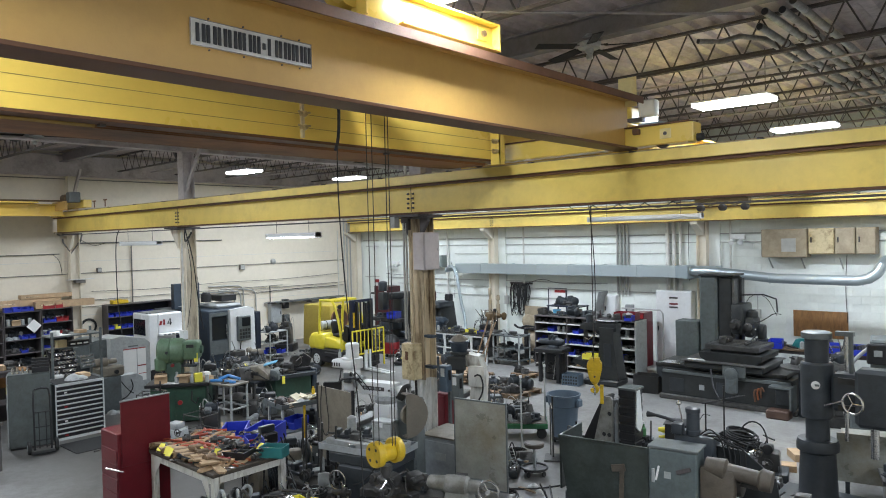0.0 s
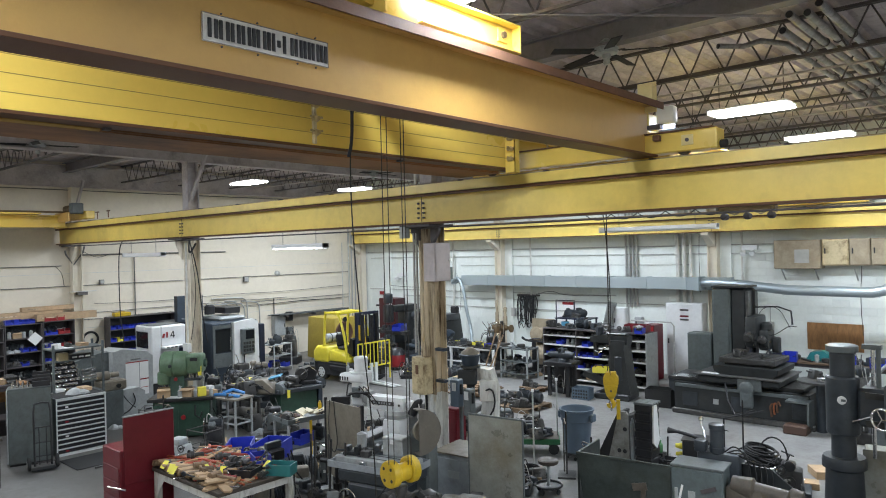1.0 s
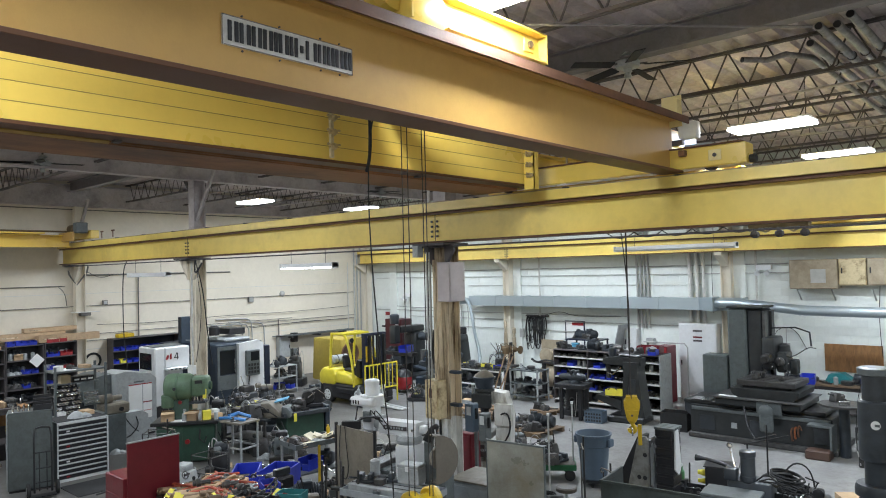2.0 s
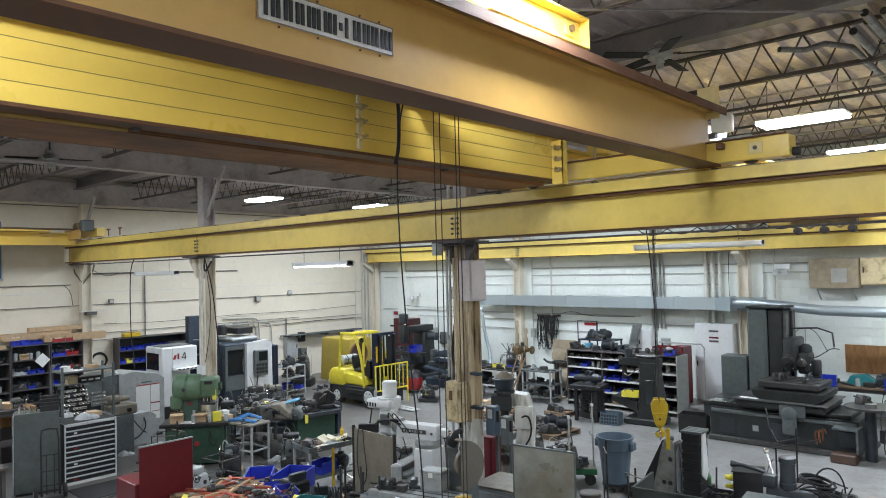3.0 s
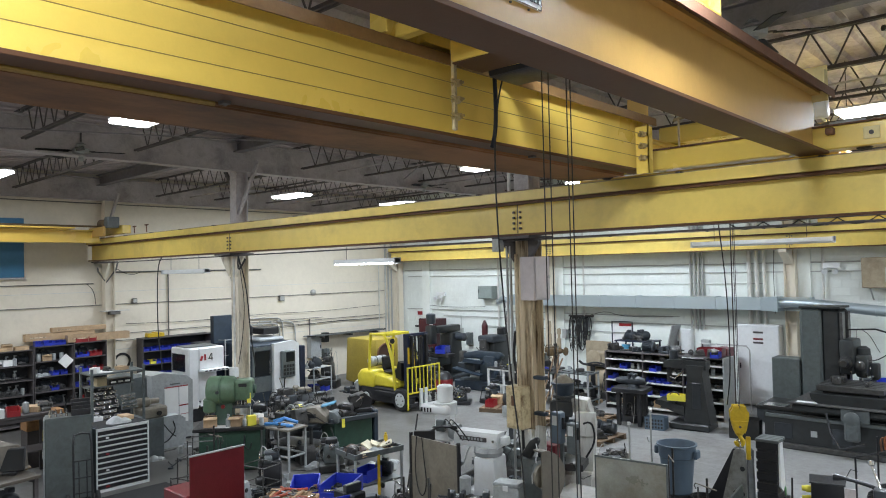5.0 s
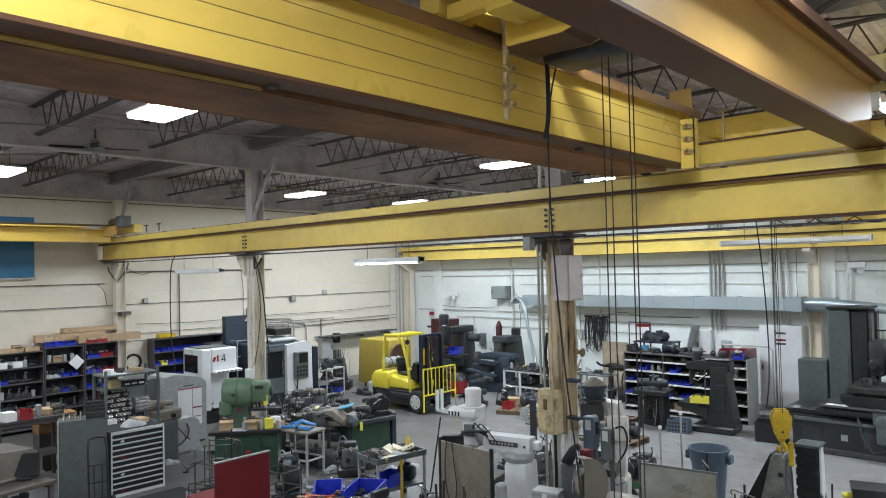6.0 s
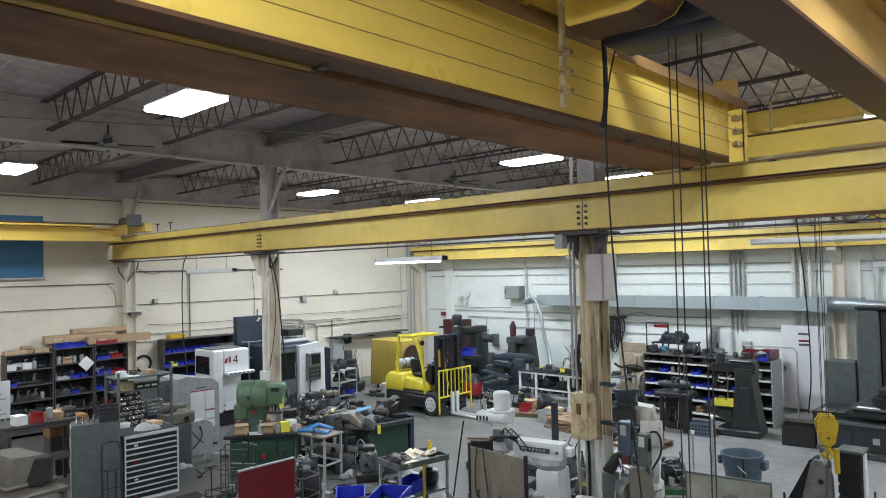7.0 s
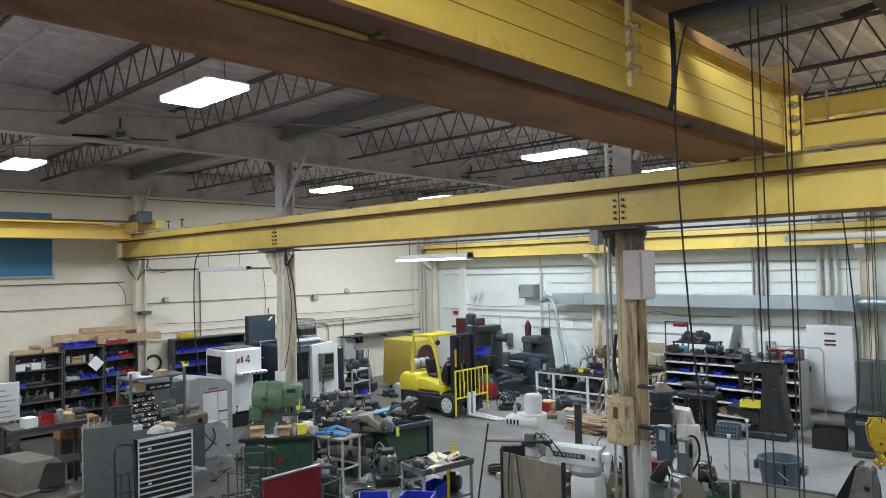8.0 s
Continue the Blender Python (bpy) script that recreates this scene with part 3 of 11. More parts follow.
# bits on the west column: a small shelf plate and two dark stay rods
wsh = thing("shelf_plate", "pale shelf plate on a dark block at the column", "shelf", (X_WEST + 0.3, 8.56, 2.9))
part("plate", box(-0.1, 0.12, -0.36, 0.4, 0, 0.02), PIPEW, wsh)
part("block", box(-0.12, 0.08, -0.13, 0.16, -0.1, -0.001, 0.01), PIPED, wsh)
solid("stay_rod", tube([(X_WEST + 0.24, 8.14, 4.16), (X_WEST + 0.24, 8.16, 4.04), (X_WEST + 0.22, 8.38, 3.72), (X_WEST + 0.24, 8.66, 4.1), (X_WEST + 0.24, 8.7, 4.28)], 0.026, 6), PIPED, "dark bent stay rod beside the column head", "stay rod")
# joints of the west wall panels
for z in (1.75, 3.45, 5.1):
    structure("panel_joint", box(X_WEST, X_WEST + 0.006, -4.1, 20.1, z, z + 0.015), PIPEW, "shallow joint between wall panels")

# conduits on the north wall
for z, x0, x1, r in ((3.86, -22.6, 8, 0.016), (3.62, -22.4, 8, 0.012), (3.3, -17.4, -8.6, 0.01), (2.33, -22.5, -11, 0.014), (2.1, -20.5, -8.4, 0.012), (1.78, -18.6, -12.2, 0.013)):
    pipe("conduit", [(x0, Y_NORTH - 0.06, z), (x1, Y_NORTH - 0.06, z)], r, PIPE, "grey conduit running along the block wall", "conduit")
for x in (-10.62, -10.5, -10.38, -10.26):
    pipe("conduit", [(x, Y_NORTH - 0.08, 2.0), (x, Y_NORTH - 0.08, 5.6)], 0.032, PIPE, "tall grey conduit rising to the roof", "conduit")
for x, r in ((-8.95, 0.06), (-8.75, 0.06), (-8.55, 0.045), (-17.75, 0.03), (-14.2, 0.03), (-7.1, 0.03)):
    pipe("conduit", [(x, Y_NORTH - 0.1, 2.2 if x > -9 else 1.2), (x, Y_NORTH - 0.1, 5.6)], r, PIPEW, "tall white painted pipe on the block wall", "pipe")
# block pilasters
for x in (-21.4, -15.2, -7.6):
    structure("pilaster", box(x - 0.2, x + 0.2, Y_NORTH - 0.09, Y_NORTH, 0, 6.1), BLOCK, "white painted pilaster of the block wall")
# recessed block joints
COURSE = 0.2
BLOCK_W, NEAR_X = 0.4, (-7.3, -1.4)
block_mesh = mesh_of("block", [box(0.004, BLOCK_W - 0.004, -0.007, 0, 0.004, COURSE - 0.004, 0.003)], False)
block_mesh.materials.append(BLOCK)
rest_v, rest_f, near_count = [], [], 0
for k in range(31):
    x = X_WEST + 0.3 - (k % 2) * BLOCK_W / 2
    while x < X_EAST - 0.5:
        push = rng.uniform(-0.0015, 0.0015)
        if NEAR_X[0] < x < NEAR_X[1] and 6 <= k < 26 and near_count < 300:
            ob = new("block", block_mesh)
            ob.parent = wall_n
            ob.matrix_basis = pose(x, Y_NORTH + push, k * COURSE)
            near_count += 1
        elif x > X_WEST:
            v, f = box(x + 0.004, x + BLOCK_W - 0.004, Y_NORTH - 0.007 + push, Y_NORTH + 0.001, k * COURSE + 0.004, (k + 1) * COURSE - 0.004)
            rest_f += [[i + len(rest_v) for i in q] for q in f]
            rest_v += v
        x += BLOCK_W
rest = bpy.data.meshes.new("block_courses")
rest.from_pydata(rest_v, [], rest_f)
rest.materials.append(BLOCK)
ob = new("block_courses", rest)
ob.parent = wall_n
tagged(ob, kind="stuff")

# air duct along the north wall
duct = thing("air_duct", "bright galvanised rectangular air duct along the wall", "air duct")
x = -16.9
while x < -8.2:
    part("duct_section", box(x, x + 1.19, 19.55, 19.95, 2.61, 2.95, 0.006), GALV, duct)
    part("flange", box(x + 1.185, x + 1.215, 19.535, 19.965, 2.595, 2.965), GALV, duct)
    x += 1.2
part("reducer", ([(-8.5, 19.55, 2.61), (-8.5, 19.95, 2.61), (-8.5, 19.95, 2.95), (-8.5, 19.55, 2.95), (-7.9, 19.0, 2.62), (-7.9, 19.5, 2.62), (-7.9, 19.5, 3.0), (-7.9, 19.0, 3.0)], [(0, 1, 2, 3), (4, 7, 6, 5), (0, 4, 5, 1), (1, 5, 6, 2), (2, 6, 7, 3), (3, 7, 4, 0)]), GALV, duct)
part("round_run", tube([(-8.0, 19.25, 2.83), (-7.4, 19.2, 2.84), (-6.8, 19.1, 2.8), (-5.6, 18.9, 2.7), (-3.75, 18.9, 2.68), (-3.5, 18.9, 2.74), (-3.34, 18.92, 2.86), (-3.26, 19.0, 3.02), (-3.22, 19.3, 3.14), (-3.2, 20.2, 3.16)], 0.125, 16), GALV, duct, "round bright galvanised duct with a bend")
for x in (-6.9, -5.7, -4.6, -3.62):
    part("seam", hoop((x, 18.9 if x > -6 else 19.1, 2.69 if x > -6 else 2.81), "x", 0.128, 0.006, 18, 6), GALV, duct)
for x in (-16, -13, -10):
    part("strap", box(x, x + 0.03, 19.95, Y_NORTH, 2.62, 2.65), PIPE, duct)
part("spigot", tube([(-16.9, 19.75, 2.79), (-17.25, 19.75, 2.74), (-17.5, 19.72, 2.7)], 0.09, 12), GALV, duct)

hose = thing("flexible_hose", "silver ribbed flexible hose hanging from the duct end", "hose")
pts = bend([(-17.45, 19.72, 2.72), (-17.1, 19.5, 2.88), (-16.75, 19.35, 2.78), (-16.58, 19.3, 2.4), (-16.47, 19.3, 1.69), (-16.24, 19.3, 0.94), (-16.1, 19.1, 0.5)], 1)
part("hose_wall", tube(pts, 0.056, 12), GALV, hose)
for i in range(len(pts) - 1):
    for k in range(3):
        a, b = Vector(pts[i]), Vector(pts[i + 1])
        p = a.lerp(b, k / 3)
        part("rib", tube([p + Vector((0.06 * math.cos(q * math.tau / 10), 0.04 * math.sin(q * math.tau / 10), 0.03 * math.sin(q * math.tau / 10))) for q in range(10)], 0.006, 5, True), CHROME, hose)


CTRLG = mat("grey_green_control_enamel", (0.25, 0.29, 0.275), 0.45, var=0.1, scale=4, grime=0.3)


def wall_cabinet(x0, x1, y, z0, z1, depth, m, label, doors, category="electrical cabinet", handle=True):
    """A cabinet on the north wall, its front towards the hall."""
    c = thing("electrical_cabinet", label, category, ((x0 + x1) / 2, y, z0))
    w, h = x1 - x0, z1 - z0
    part("body", box(-w / 2, w / 2, -depth, 0, 0, h, 0.015), m, c)
    for i in range(doors):
        a, b = -w / 2 + w / doors * i, -w / 2 + w / doors * (i + 1)
        d = part("door", box(a + 0.02, b - 0.02, -depth - 0.022, -depth - 0.002, 0.03, h - 0.03, 0.008), m, c)
        if handle:
            part("handle", box(a + 0.06, a + 0.09, -depth - 0.045, -depth - 0.02, h * 0.45, h * 0.45 + 0.14, 0.006), BLACK, d, "black handle")
    return c


cab = wall_cabinet(-9.25, -8.15, Y_NORTH - 0.01, 0.02, 2.2, 0.3, WHITE, "tall white electrical cabinet with warning labels against the block wall", 1)
for k, zz in enumerate((2.0, 1.82, 1.72)):
    part("warning_label", box(-0.12, 0.14, -0.332, -0.325, zz - 0.05, zz), STEEL_DARK if k != 1 else RED, cab, "small dark printed label")
wall_cabinet(-11.05, -10.6, Y_NORTH - 0.01, 1.1, 1.98, 0.22, WHITE, "white electrical box on the block wall with conduits above", 1)
wall_cabinet(-10.35, -10.1, Y_NORTH - 0.01, 1.25, 1.7, 0.15, LGREY, "small grey switch box on the block wall", 1)
wall_cabinet(-18.5, -17.85, Y_NORTH - 0.01, 2.78, 3.24, 0.35, CTRLG, "grey-green control box high on the block wall", 1)
wall_cabinet(-19.3, -19.05, Y_NORTH - 0.01, 1.05, 1.5, 0.14, MGREY, "small grey switch box on the block wall", 1)
for a, b, m in ((-5.02, -4.42, CREAM), (-4.4, -3.95, TAN), (-3.93, -3.5, TAN)):
    wall_cabinet(a, b, Y_NORTH - 0.01, 3.28, 3.95, 0.4, m, "cream metal box mounted high on the block wall", 1)
hood = thing("unit_heater", "beige unit heater box mounted high on the block wall", "unit heater", (-5.6, Y_NORTH - 0.02, 3.2))
part("casing", box(-0.56, 0.56, -0.45, 0, 0, 0.75, 0.02), TAN, hood)
part("louvre", box(-0.05, 0.3, -0.46, -0.452, 0.15, 0.5), PIPE, hood)
for x in (-0.4, 0.4, 1.3):
    part("bracket", tube([(x, 0, -0.3), (x, -0.35, -0.02)], 0.02, 6), PIPE, hood)


def camera_lamp(x, y, z, label):
    c = thing("emergency_light", label, "emergency light", (x, y, z), group="wall lamps")
    part("bracket", box(-0.2, 0.2, -0.12, 0, 0, 0.14, 0.01), WHITE, c)
    for s in (-0.12, 0.12):
        part("lamp_head", lathe((s, -0.14, -0.02), (s, -0.28, -0.1), [(0, 0.03), (0.4, 0.06), (1, 0.07)], 12), WHITE, c)


camera_lamp(-20.6, Y_NORTH - 0.01, 2.86, "white twin-head emergency light on the wall")
camera_lamp(-6.9, Y_NORTH - 0.01, 3.7, "white twin-head emergency light on the wall")
exit_sign = thing("exit_sign", "small white sign with a red panel on the wall", "exit sign", (-21.75, Y_NORTH - 0.02, 2.05))
part("casing", box(-0.17, 0.17, -0.07, 0, 0, 0.22, 0.01), WHITE, exit_sign)
part("red_panel", box(-0.13, 0.13, -0.076, -0.071, 0.04, 0.18), REDP, exit_sign, "dull red panel")
board = thing("notice_board", "white framed notice sheet with a red heading on the wall", "notice board", (-12.9, Y_NORTH - 0.01, 1.05))
part("sheet", box(-0.33, 0.33, -0.02, 0, 0, 1.05), PAPER, board)
part("heading", box(-0.1, 0.32, -0.026, -0.021, 0.93, 1.02), REDP, board, "red heading bar")
for a in ((-0.365, -0.33, 0, 1.05), (0.33, 0.365, 0, 1.05), (-0.365, 0.365, 1.05, 1.08), (-0.365, 0.365, -0.03, 0)):
    part("frame", box(a[0], a[1], -0.03, 0, a[2], a[3]), NAVY, board)
ply = solid("plywood_board", box(-0.65, 0.65, -0.02, 0, 0, 0.7, 0.003), PLY, "stained brown plywood board leaning on the wall", "plywood board", (-4.85, Y_NORTH - 0.02, 1.08))
coil = thing("cable_hank", "hank of black cables hanging on the block wall", "cable hank", (-14.35, Y_NORTH - 0.08, 2.25))
part("hook_rail", box(-0.45, 0.45, -0.03, 0.06, -0.02, 0.04), STEEL_DARK, coil)
for i in range(30):
    a = rng.uniform(-0.38, 0.38)
    w, h = rng.uniform(0.05, 0.15), rng.uniform(0.4, 1.15)
    part("cable_loop", tube([(a + w * math.sin(q * math.tau / 16), -0.05 - 0.004 * i, -h / 2 + h / 2 * math.cos(q * math.tau / 16)) for q in range(16)], 0.011, 6, True), RUBBER, coil)
# blue panel high on the west wall
bp = thing("blue_wall_panel", "faded blue metal panel mounted high on the wall", "wall panel", (X_WEST + 0.01, 4.6, 3.92))
part("sheet", box(0, 0.08, -1.7, 1.72, 0, 1.58, 0.01), SIGNB, bp)
part("frame", box(0, 0.1, -1.74, 1.76, -0.05, 0, 0.01), STEEL_PALE, bp)


# ---- ceiling fans and hung pipes ----
def fan(x, y, z, label, turn):
    f = thing("ceiling_fan", label, "ceiling fan", (x, y, z), turn, "ceiling fans")
    part("down_rod", cyl((0, 0, 0.1), (0, 0, 6.52 - z), 0.018, n=8), STEEL_DARK, f)
    part("motor", lathe((0, 0, -0.12), (0, 0, 0.14), [(0, 0.05), (0.2, 0.06), (0.24, 0.14), (0.34, 0.155), (0.5, 0.155), (0.56, 0.13), (0.6, 0.06), (0.78, 0.05), (0.82, 0.085), (1, 0.03)], 20), LGREY, f, "pale motor housing")
    part("light_cup", lathe((0, 0, -0.2), (0, 0, -0.12), [(0, 0.035), (0.3, 0.05), (1, 0.035)], 12), LGREY, f)
    for k in range(5):
        b = part("blade", [moved(box(0.2, 0.75, -0.07, 0.07, -0.012, 0, 0.004), pose(0, 0, -0.02, 12, 3, 0))], RUBBER, f, "dark blade")
        b.matrix_basis = pose(0, 0, 0, 0, 0, 72 * k)
        part("blade_iron", moved(box(0.1, 0.24, -0.025, 0.025, -0.02, -0.01), pose(0, 0, -0.01, 0, 0, 0)), STEEL_DARK, b)


fan(-4.7, 8.25, 6.46, "pale ceiling fan with dark blades, at rest", 20)
fan(-15.4, 5.05, 6.3 - 0.1, "pale ceiling fan with dark blades, at rest", 50)
fan(-15.4, 13.95, 6.22, "pale ceiling fan with dark blades, at rest", 75)
OLDGALV = mat("blotched_galvanised_pipe", (0.27, 0.265, 0.265), 0.45, 0.4, var=0.45, scale=7, dirt=0.5, dirt_color=(0.1, 0.09, 0.08), dirt_scale=5)
for i, (x, z, y0) in enumerate(((-2.82, 6.46, 9.1), (-2.62, 6.5, 8.65), (-2.47, 6.52, 8.8), (-2.3, 6.54, 8.6), (-2.72, 6.6, 9.3))):
    p = thing("hung_pipe", "large galvanised pipe hung under the roof joists", "pipe", (x, 0, z), group="hung pipes")
    part("pipe_wall", [lathe((0, y0, 0), (0, 19.9, 0), [(0, 0.036), (0.0001, 0.046), (1, 0.046)], 16)], OLDGALV, p)
    part("bore", lathe((0, y0 - 0.004, 0), (0, y0 + 0.004, 0), [(0, 0.039), (1, 0.039)], 16), BLACK, p, "dark open end")
    for yy in (10.2, 13.5, 16.8):
        part("clamp", hoop((0, yy, 0), "y", 0.05, 0.01, 16, 6), STEEL_DARK, p)
pp = thing("hung_pipe", "bent grey pipe with an open end under the roof", "pipe", (0, 0, 0), group="hung pipes")
part("pipe_wall", tube([(-3.62, 9.2, 6.46), (-3.4, 9.45, 6.46), (-3.2, 9.5, 6.5), (-3.0, 9.9, 6.5), (-2.95, 13, 6.4), (-2.9, 19.9, 6.4)], 0.036, 12), OLDGALV, pp)
part("bore", cyl((-3.63, 9.19, 6.46), (-3.615, 9.205, 6.46), 0.033, n=12), BLACK, pp)
for x0, y0, x1, y1 in ((-15.3, 2.0, -12.6, 7.9), (-20.0, 1.5, -15.6, 6.8), (-7.6, 2.4, -2.5, 7.9), (-15.2, 13.0, -9.0, 8.6)):
    structure("roof_tie", cyl((x0, y0, 6.28), (x1, y1, 6.28), 0.014, n=6), STRUT, "thin grey bracing rod under the roof")


# ---- bridge cranes ----
WIRE = mat("dusty_copper", (0.36, 0.23, 0.06), 0.5, 0.2)
PALEY = mat("faded_cream_yellow_paint", (0.8, 0.66, 0.3), 0.45, var=0.08, scale=3, dirt=0.3, dirt_color=(0.4, 0.26, 0.1), dirt_scale=3, grime=0.2)
bridge = thing("bridge_crane", "yellow double-girder bridge crane spanning the bay", "bridge crane")
XA, XB = -4.06, -5.74
def girder(x, y1, z0, z1, w, lip, paint):
    """A plate girder: yellow web and top flange, and a grimy bottom flange with underside shade in its colour."""
    g = part("girder", [box(x - 0.01, x + 0.01, -3.95, y1, z0 + 0.028, z1 - 0.028), box(x - 0.09, x + 0.09, -3.95, y1, z1 - 0.028, z1)], paint, bridge)
    part("bottom_flange", box(x - w / 2, x + lip, -3.95, y1, z0, z0 + 0.028, 0.003), GRIME_SHADE, g, "grimy brown bottom flange with underside shade in its colour")
    return g


# browner than its twin; the weaker grazing light is put into the ochre too
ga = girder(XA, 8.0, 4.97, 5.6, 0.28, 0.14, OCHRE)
part("cap_channel", prism([(XA - 0.19, 5.54), (XA - 0.175, 5.54), (XA - 0.175, 5.602), (XA + 0.175, 5.602), (XA + 0.175, 5.54), (XA + 0.19, 5.54), (XA + 0.19, 5.62), (XA - 0.19, 5.62)], "y", -3.95, 8.08), RUST, ga, "rusty brown cap channel")
part("trolley_rail", box(XA - 0.03, XA + 0.03, -3.9, 7.9, 5.622, 5.67, 0.008), STEEL_DARK, ga)
CAPB = mat("ochre_brown_paint", (0.27, 0.15, 0.055), 0.45, var=0.15, scale=2, dirt=0.4, dirt_color=(0.1, 0.055, 0.03), dirt_scale=2)
gb = girder(XB, 7.72, 4.95, 5.55, 0.36, 0.014, YELLOW)
part("cap_channel", prism([(XB - 0.11, 5.48), (XB - 0.095, 5.48), (XB - 0.095, 5.552), (XB + 0.095, 5.552), (XB + 0.095, 5.48), (XB + 0.11, 5.48), (XB + 0.11, 5.567), (XB - 0.11, 5.567)], "y", -3.95, 7.75), CAPB, gb, "ochre-brown cap channel")
part("trolley_rail", box(XB - 0.03, XB + 0.03, -3.9, 7.7, 5.569, 5.61, 0.008), STEEL_DARK, gb)
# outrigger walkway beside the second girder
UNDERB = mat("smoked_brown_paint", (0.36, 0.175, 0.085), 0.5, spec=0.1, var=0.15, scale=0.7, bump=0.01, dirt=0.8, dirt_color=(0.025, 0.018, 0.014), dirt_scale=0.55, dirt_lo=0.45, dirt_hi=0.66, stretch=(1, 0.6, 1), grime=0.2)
wk = part("walkway", [box(-6.62, -5.985, -3.95, 7.6, 4.932, 4.945), box(-5.99, -5.975, -3.95, 7.6, 4.946, 5.08)], UNDERB, bridge, "brown steel walkway with dark blotches")
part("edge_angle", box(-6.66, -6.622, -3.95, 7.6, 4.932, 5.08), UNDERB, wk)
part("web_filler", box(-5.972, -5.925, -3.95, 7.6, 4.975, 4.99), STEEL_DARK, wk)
part("conduit", cyl((-5.95, -3.9, 4.945), (-5.95, 2.4, 4.945), 0.017, n=8), WIRE, wk, "thin brass-coloured conduit")
for k in range(9):
    part("cross_bar", box(-6.6, -5.995, -3.4 + k * 1.3, -3.34 + k * 1.3, 5.0, 5.05), RUST, wk)
for k in range(10):
    part("rail_post", cyl((-6.6, -3.5 + 1.2 * k, 5.0), (-6.6, -3.5 + 1.2 * k, 5.55), 0.016, n=6), STEEL_DARK, wk)
# end trucks
for y0, y1, nm in ((7.93, 8.17, 1), (-3.72, -3.48, -1)):
    tr = part("end_truck", box(-6.75, -3.2, y0, y1, 5.0, 5.23, 0.012), YELLOW, bridge)
    for cx in (-6.45, -3.62):
        part("truck_wheel", wheel((cx, (y0 + y1) / 2, 5.063), "y", 0.098, 0.08), STEEL_DARK, tr)
    part("axle_plate", box(-3.6, -3.46, y0 - 0.014, y0 - 0.002, 5.06, 5.18, 0.004), PALEY, tr)
    part("axle_pin", cyl((-3.53, y0 - 0.026, 5.12), (-3.53, y0 - 0.012, 5.12), 0.022, n=10), STEEL_DARK, tr)
    part("buffer", cyl((-3.2, (y0 + y1) / 2, 5.05), (-3.13, (y0 + y1) / 2, 5.05), 0.045, n=12), RUBBER, tr, "dark rubber buffer")
    part("top_plate", box(-6.75, -3.24, y0 - 0.02, y1 + 0.02, 5.232, 5.246), RUST, tr)
    for e in (-4.24, -3.88):
        part("bolt_lug", box(e - 0.04, e + 0.04, y0 - 0.08, y0 - 0.002, 5.14, 5.21, 0.01), RUST, tr)
part("drip_pan", box(-3.92, -3.6, 8.02, 8.2, 5.247, 5.29, 0.01), LGREY, bridge, "pale grey drip pan")
part("bumper_plate", [box(-4.14, -3.9, 7.95, 7.962, 5.5, 5.86, 0.004), box(-3.912, -3.9, 7.83, 7.95, 5.62, 5.8, 0.004)], PALEY, bridge)
part("bumper_plate", box(-5.98, -5.72, 7.73, 7.742, 5.4, 5.84, 0.004), OCHRE, bridge)
part("lamp_post", [cyl((-5.5, 8.05, 5.246), (-5.5, 8.05, 5.58), 0.014, n=8), cyl((-5.56, 8.05, 5.58), (-5.42, 8.05, 5.6), 0.02, n=8)], WORNRAIL, bridge)
# maker's plate
PLATE = mat("dull_silver_plate", (0.62, 0.61, 0.58), 0.35, 0.0, var=0.12, scale=9, grime=0.3)
plate = part("maker_plate", box(XA + 0.012, XA + 0.02, 2.22, 3.15, 5.195, 5.365, 0.002), PLATE, bridge, "bright metal plate with raised dark letters")
for a in ((2.22, 3.15, 5.195, 5.2), (2.22, 3.15, 5.36, 5.365), (2.22, 2.225, 5.2, 5.36), (3.145, 3.15, 5.2, 5.36)):
    part("plate_rim", box(XA + 0.0202, XA + 0.024, a[0], a[1], a[2], a[3]), CHROME, plate)
for yy in (2.35, 2.6, 2.9, 3.05):
    for zz in (5.181, 5.379):
        part("rivet", cyl((XA + 0.01, yy, zz), (XA + 0.02, yy, zz), 0.006, n=6), STEEL_DARK, plate)
# the plate's dark block lettering, drawn as plain bars
xs = 2.255
for w in (0.068, 0.072, 0.068, 0.068, 0.026, 0.072, 0.06, None, 0.085, 0.066, 0.06, 0.066, 0.06):
    if w is None:
        part("letter_bar", box(XA + 0.0202, XA + 0.028, xs + 0.008, xs + 0.034, 5.255, 5.3, 0.003), BLACK, plate)
        xs += 0.05
        continue
    part("letter_bar", box(XA + 0.0202, XA + 0.028, xs, xs + 0.026, 5.222, 5.338, 0.003), BLACK, plate)
    if w > 0.03:
        part("letter_bar", box(XA + 0.0202, XA + 0.028, xs + w - 0.026, xs + w, 5.222, 5.338, 0.003), BLACK, plate)
    xs += w + 0.006
# conductor wires and their insulator posts in front of the second girder
XW = XB + 0.145
for k, z in enumerate((5.07, 5.2, 5.33)):
    part("conductor_wire", cyl((XW, -3.9, z), (XW, 7.45, z), 0.003, n=6), WIRE, bridge, "thin dark conductor wire")


INSULM = mat("tan_porcelain", (0.4, 0.29, 0.13), 0.35, var=0.25, scale=20)


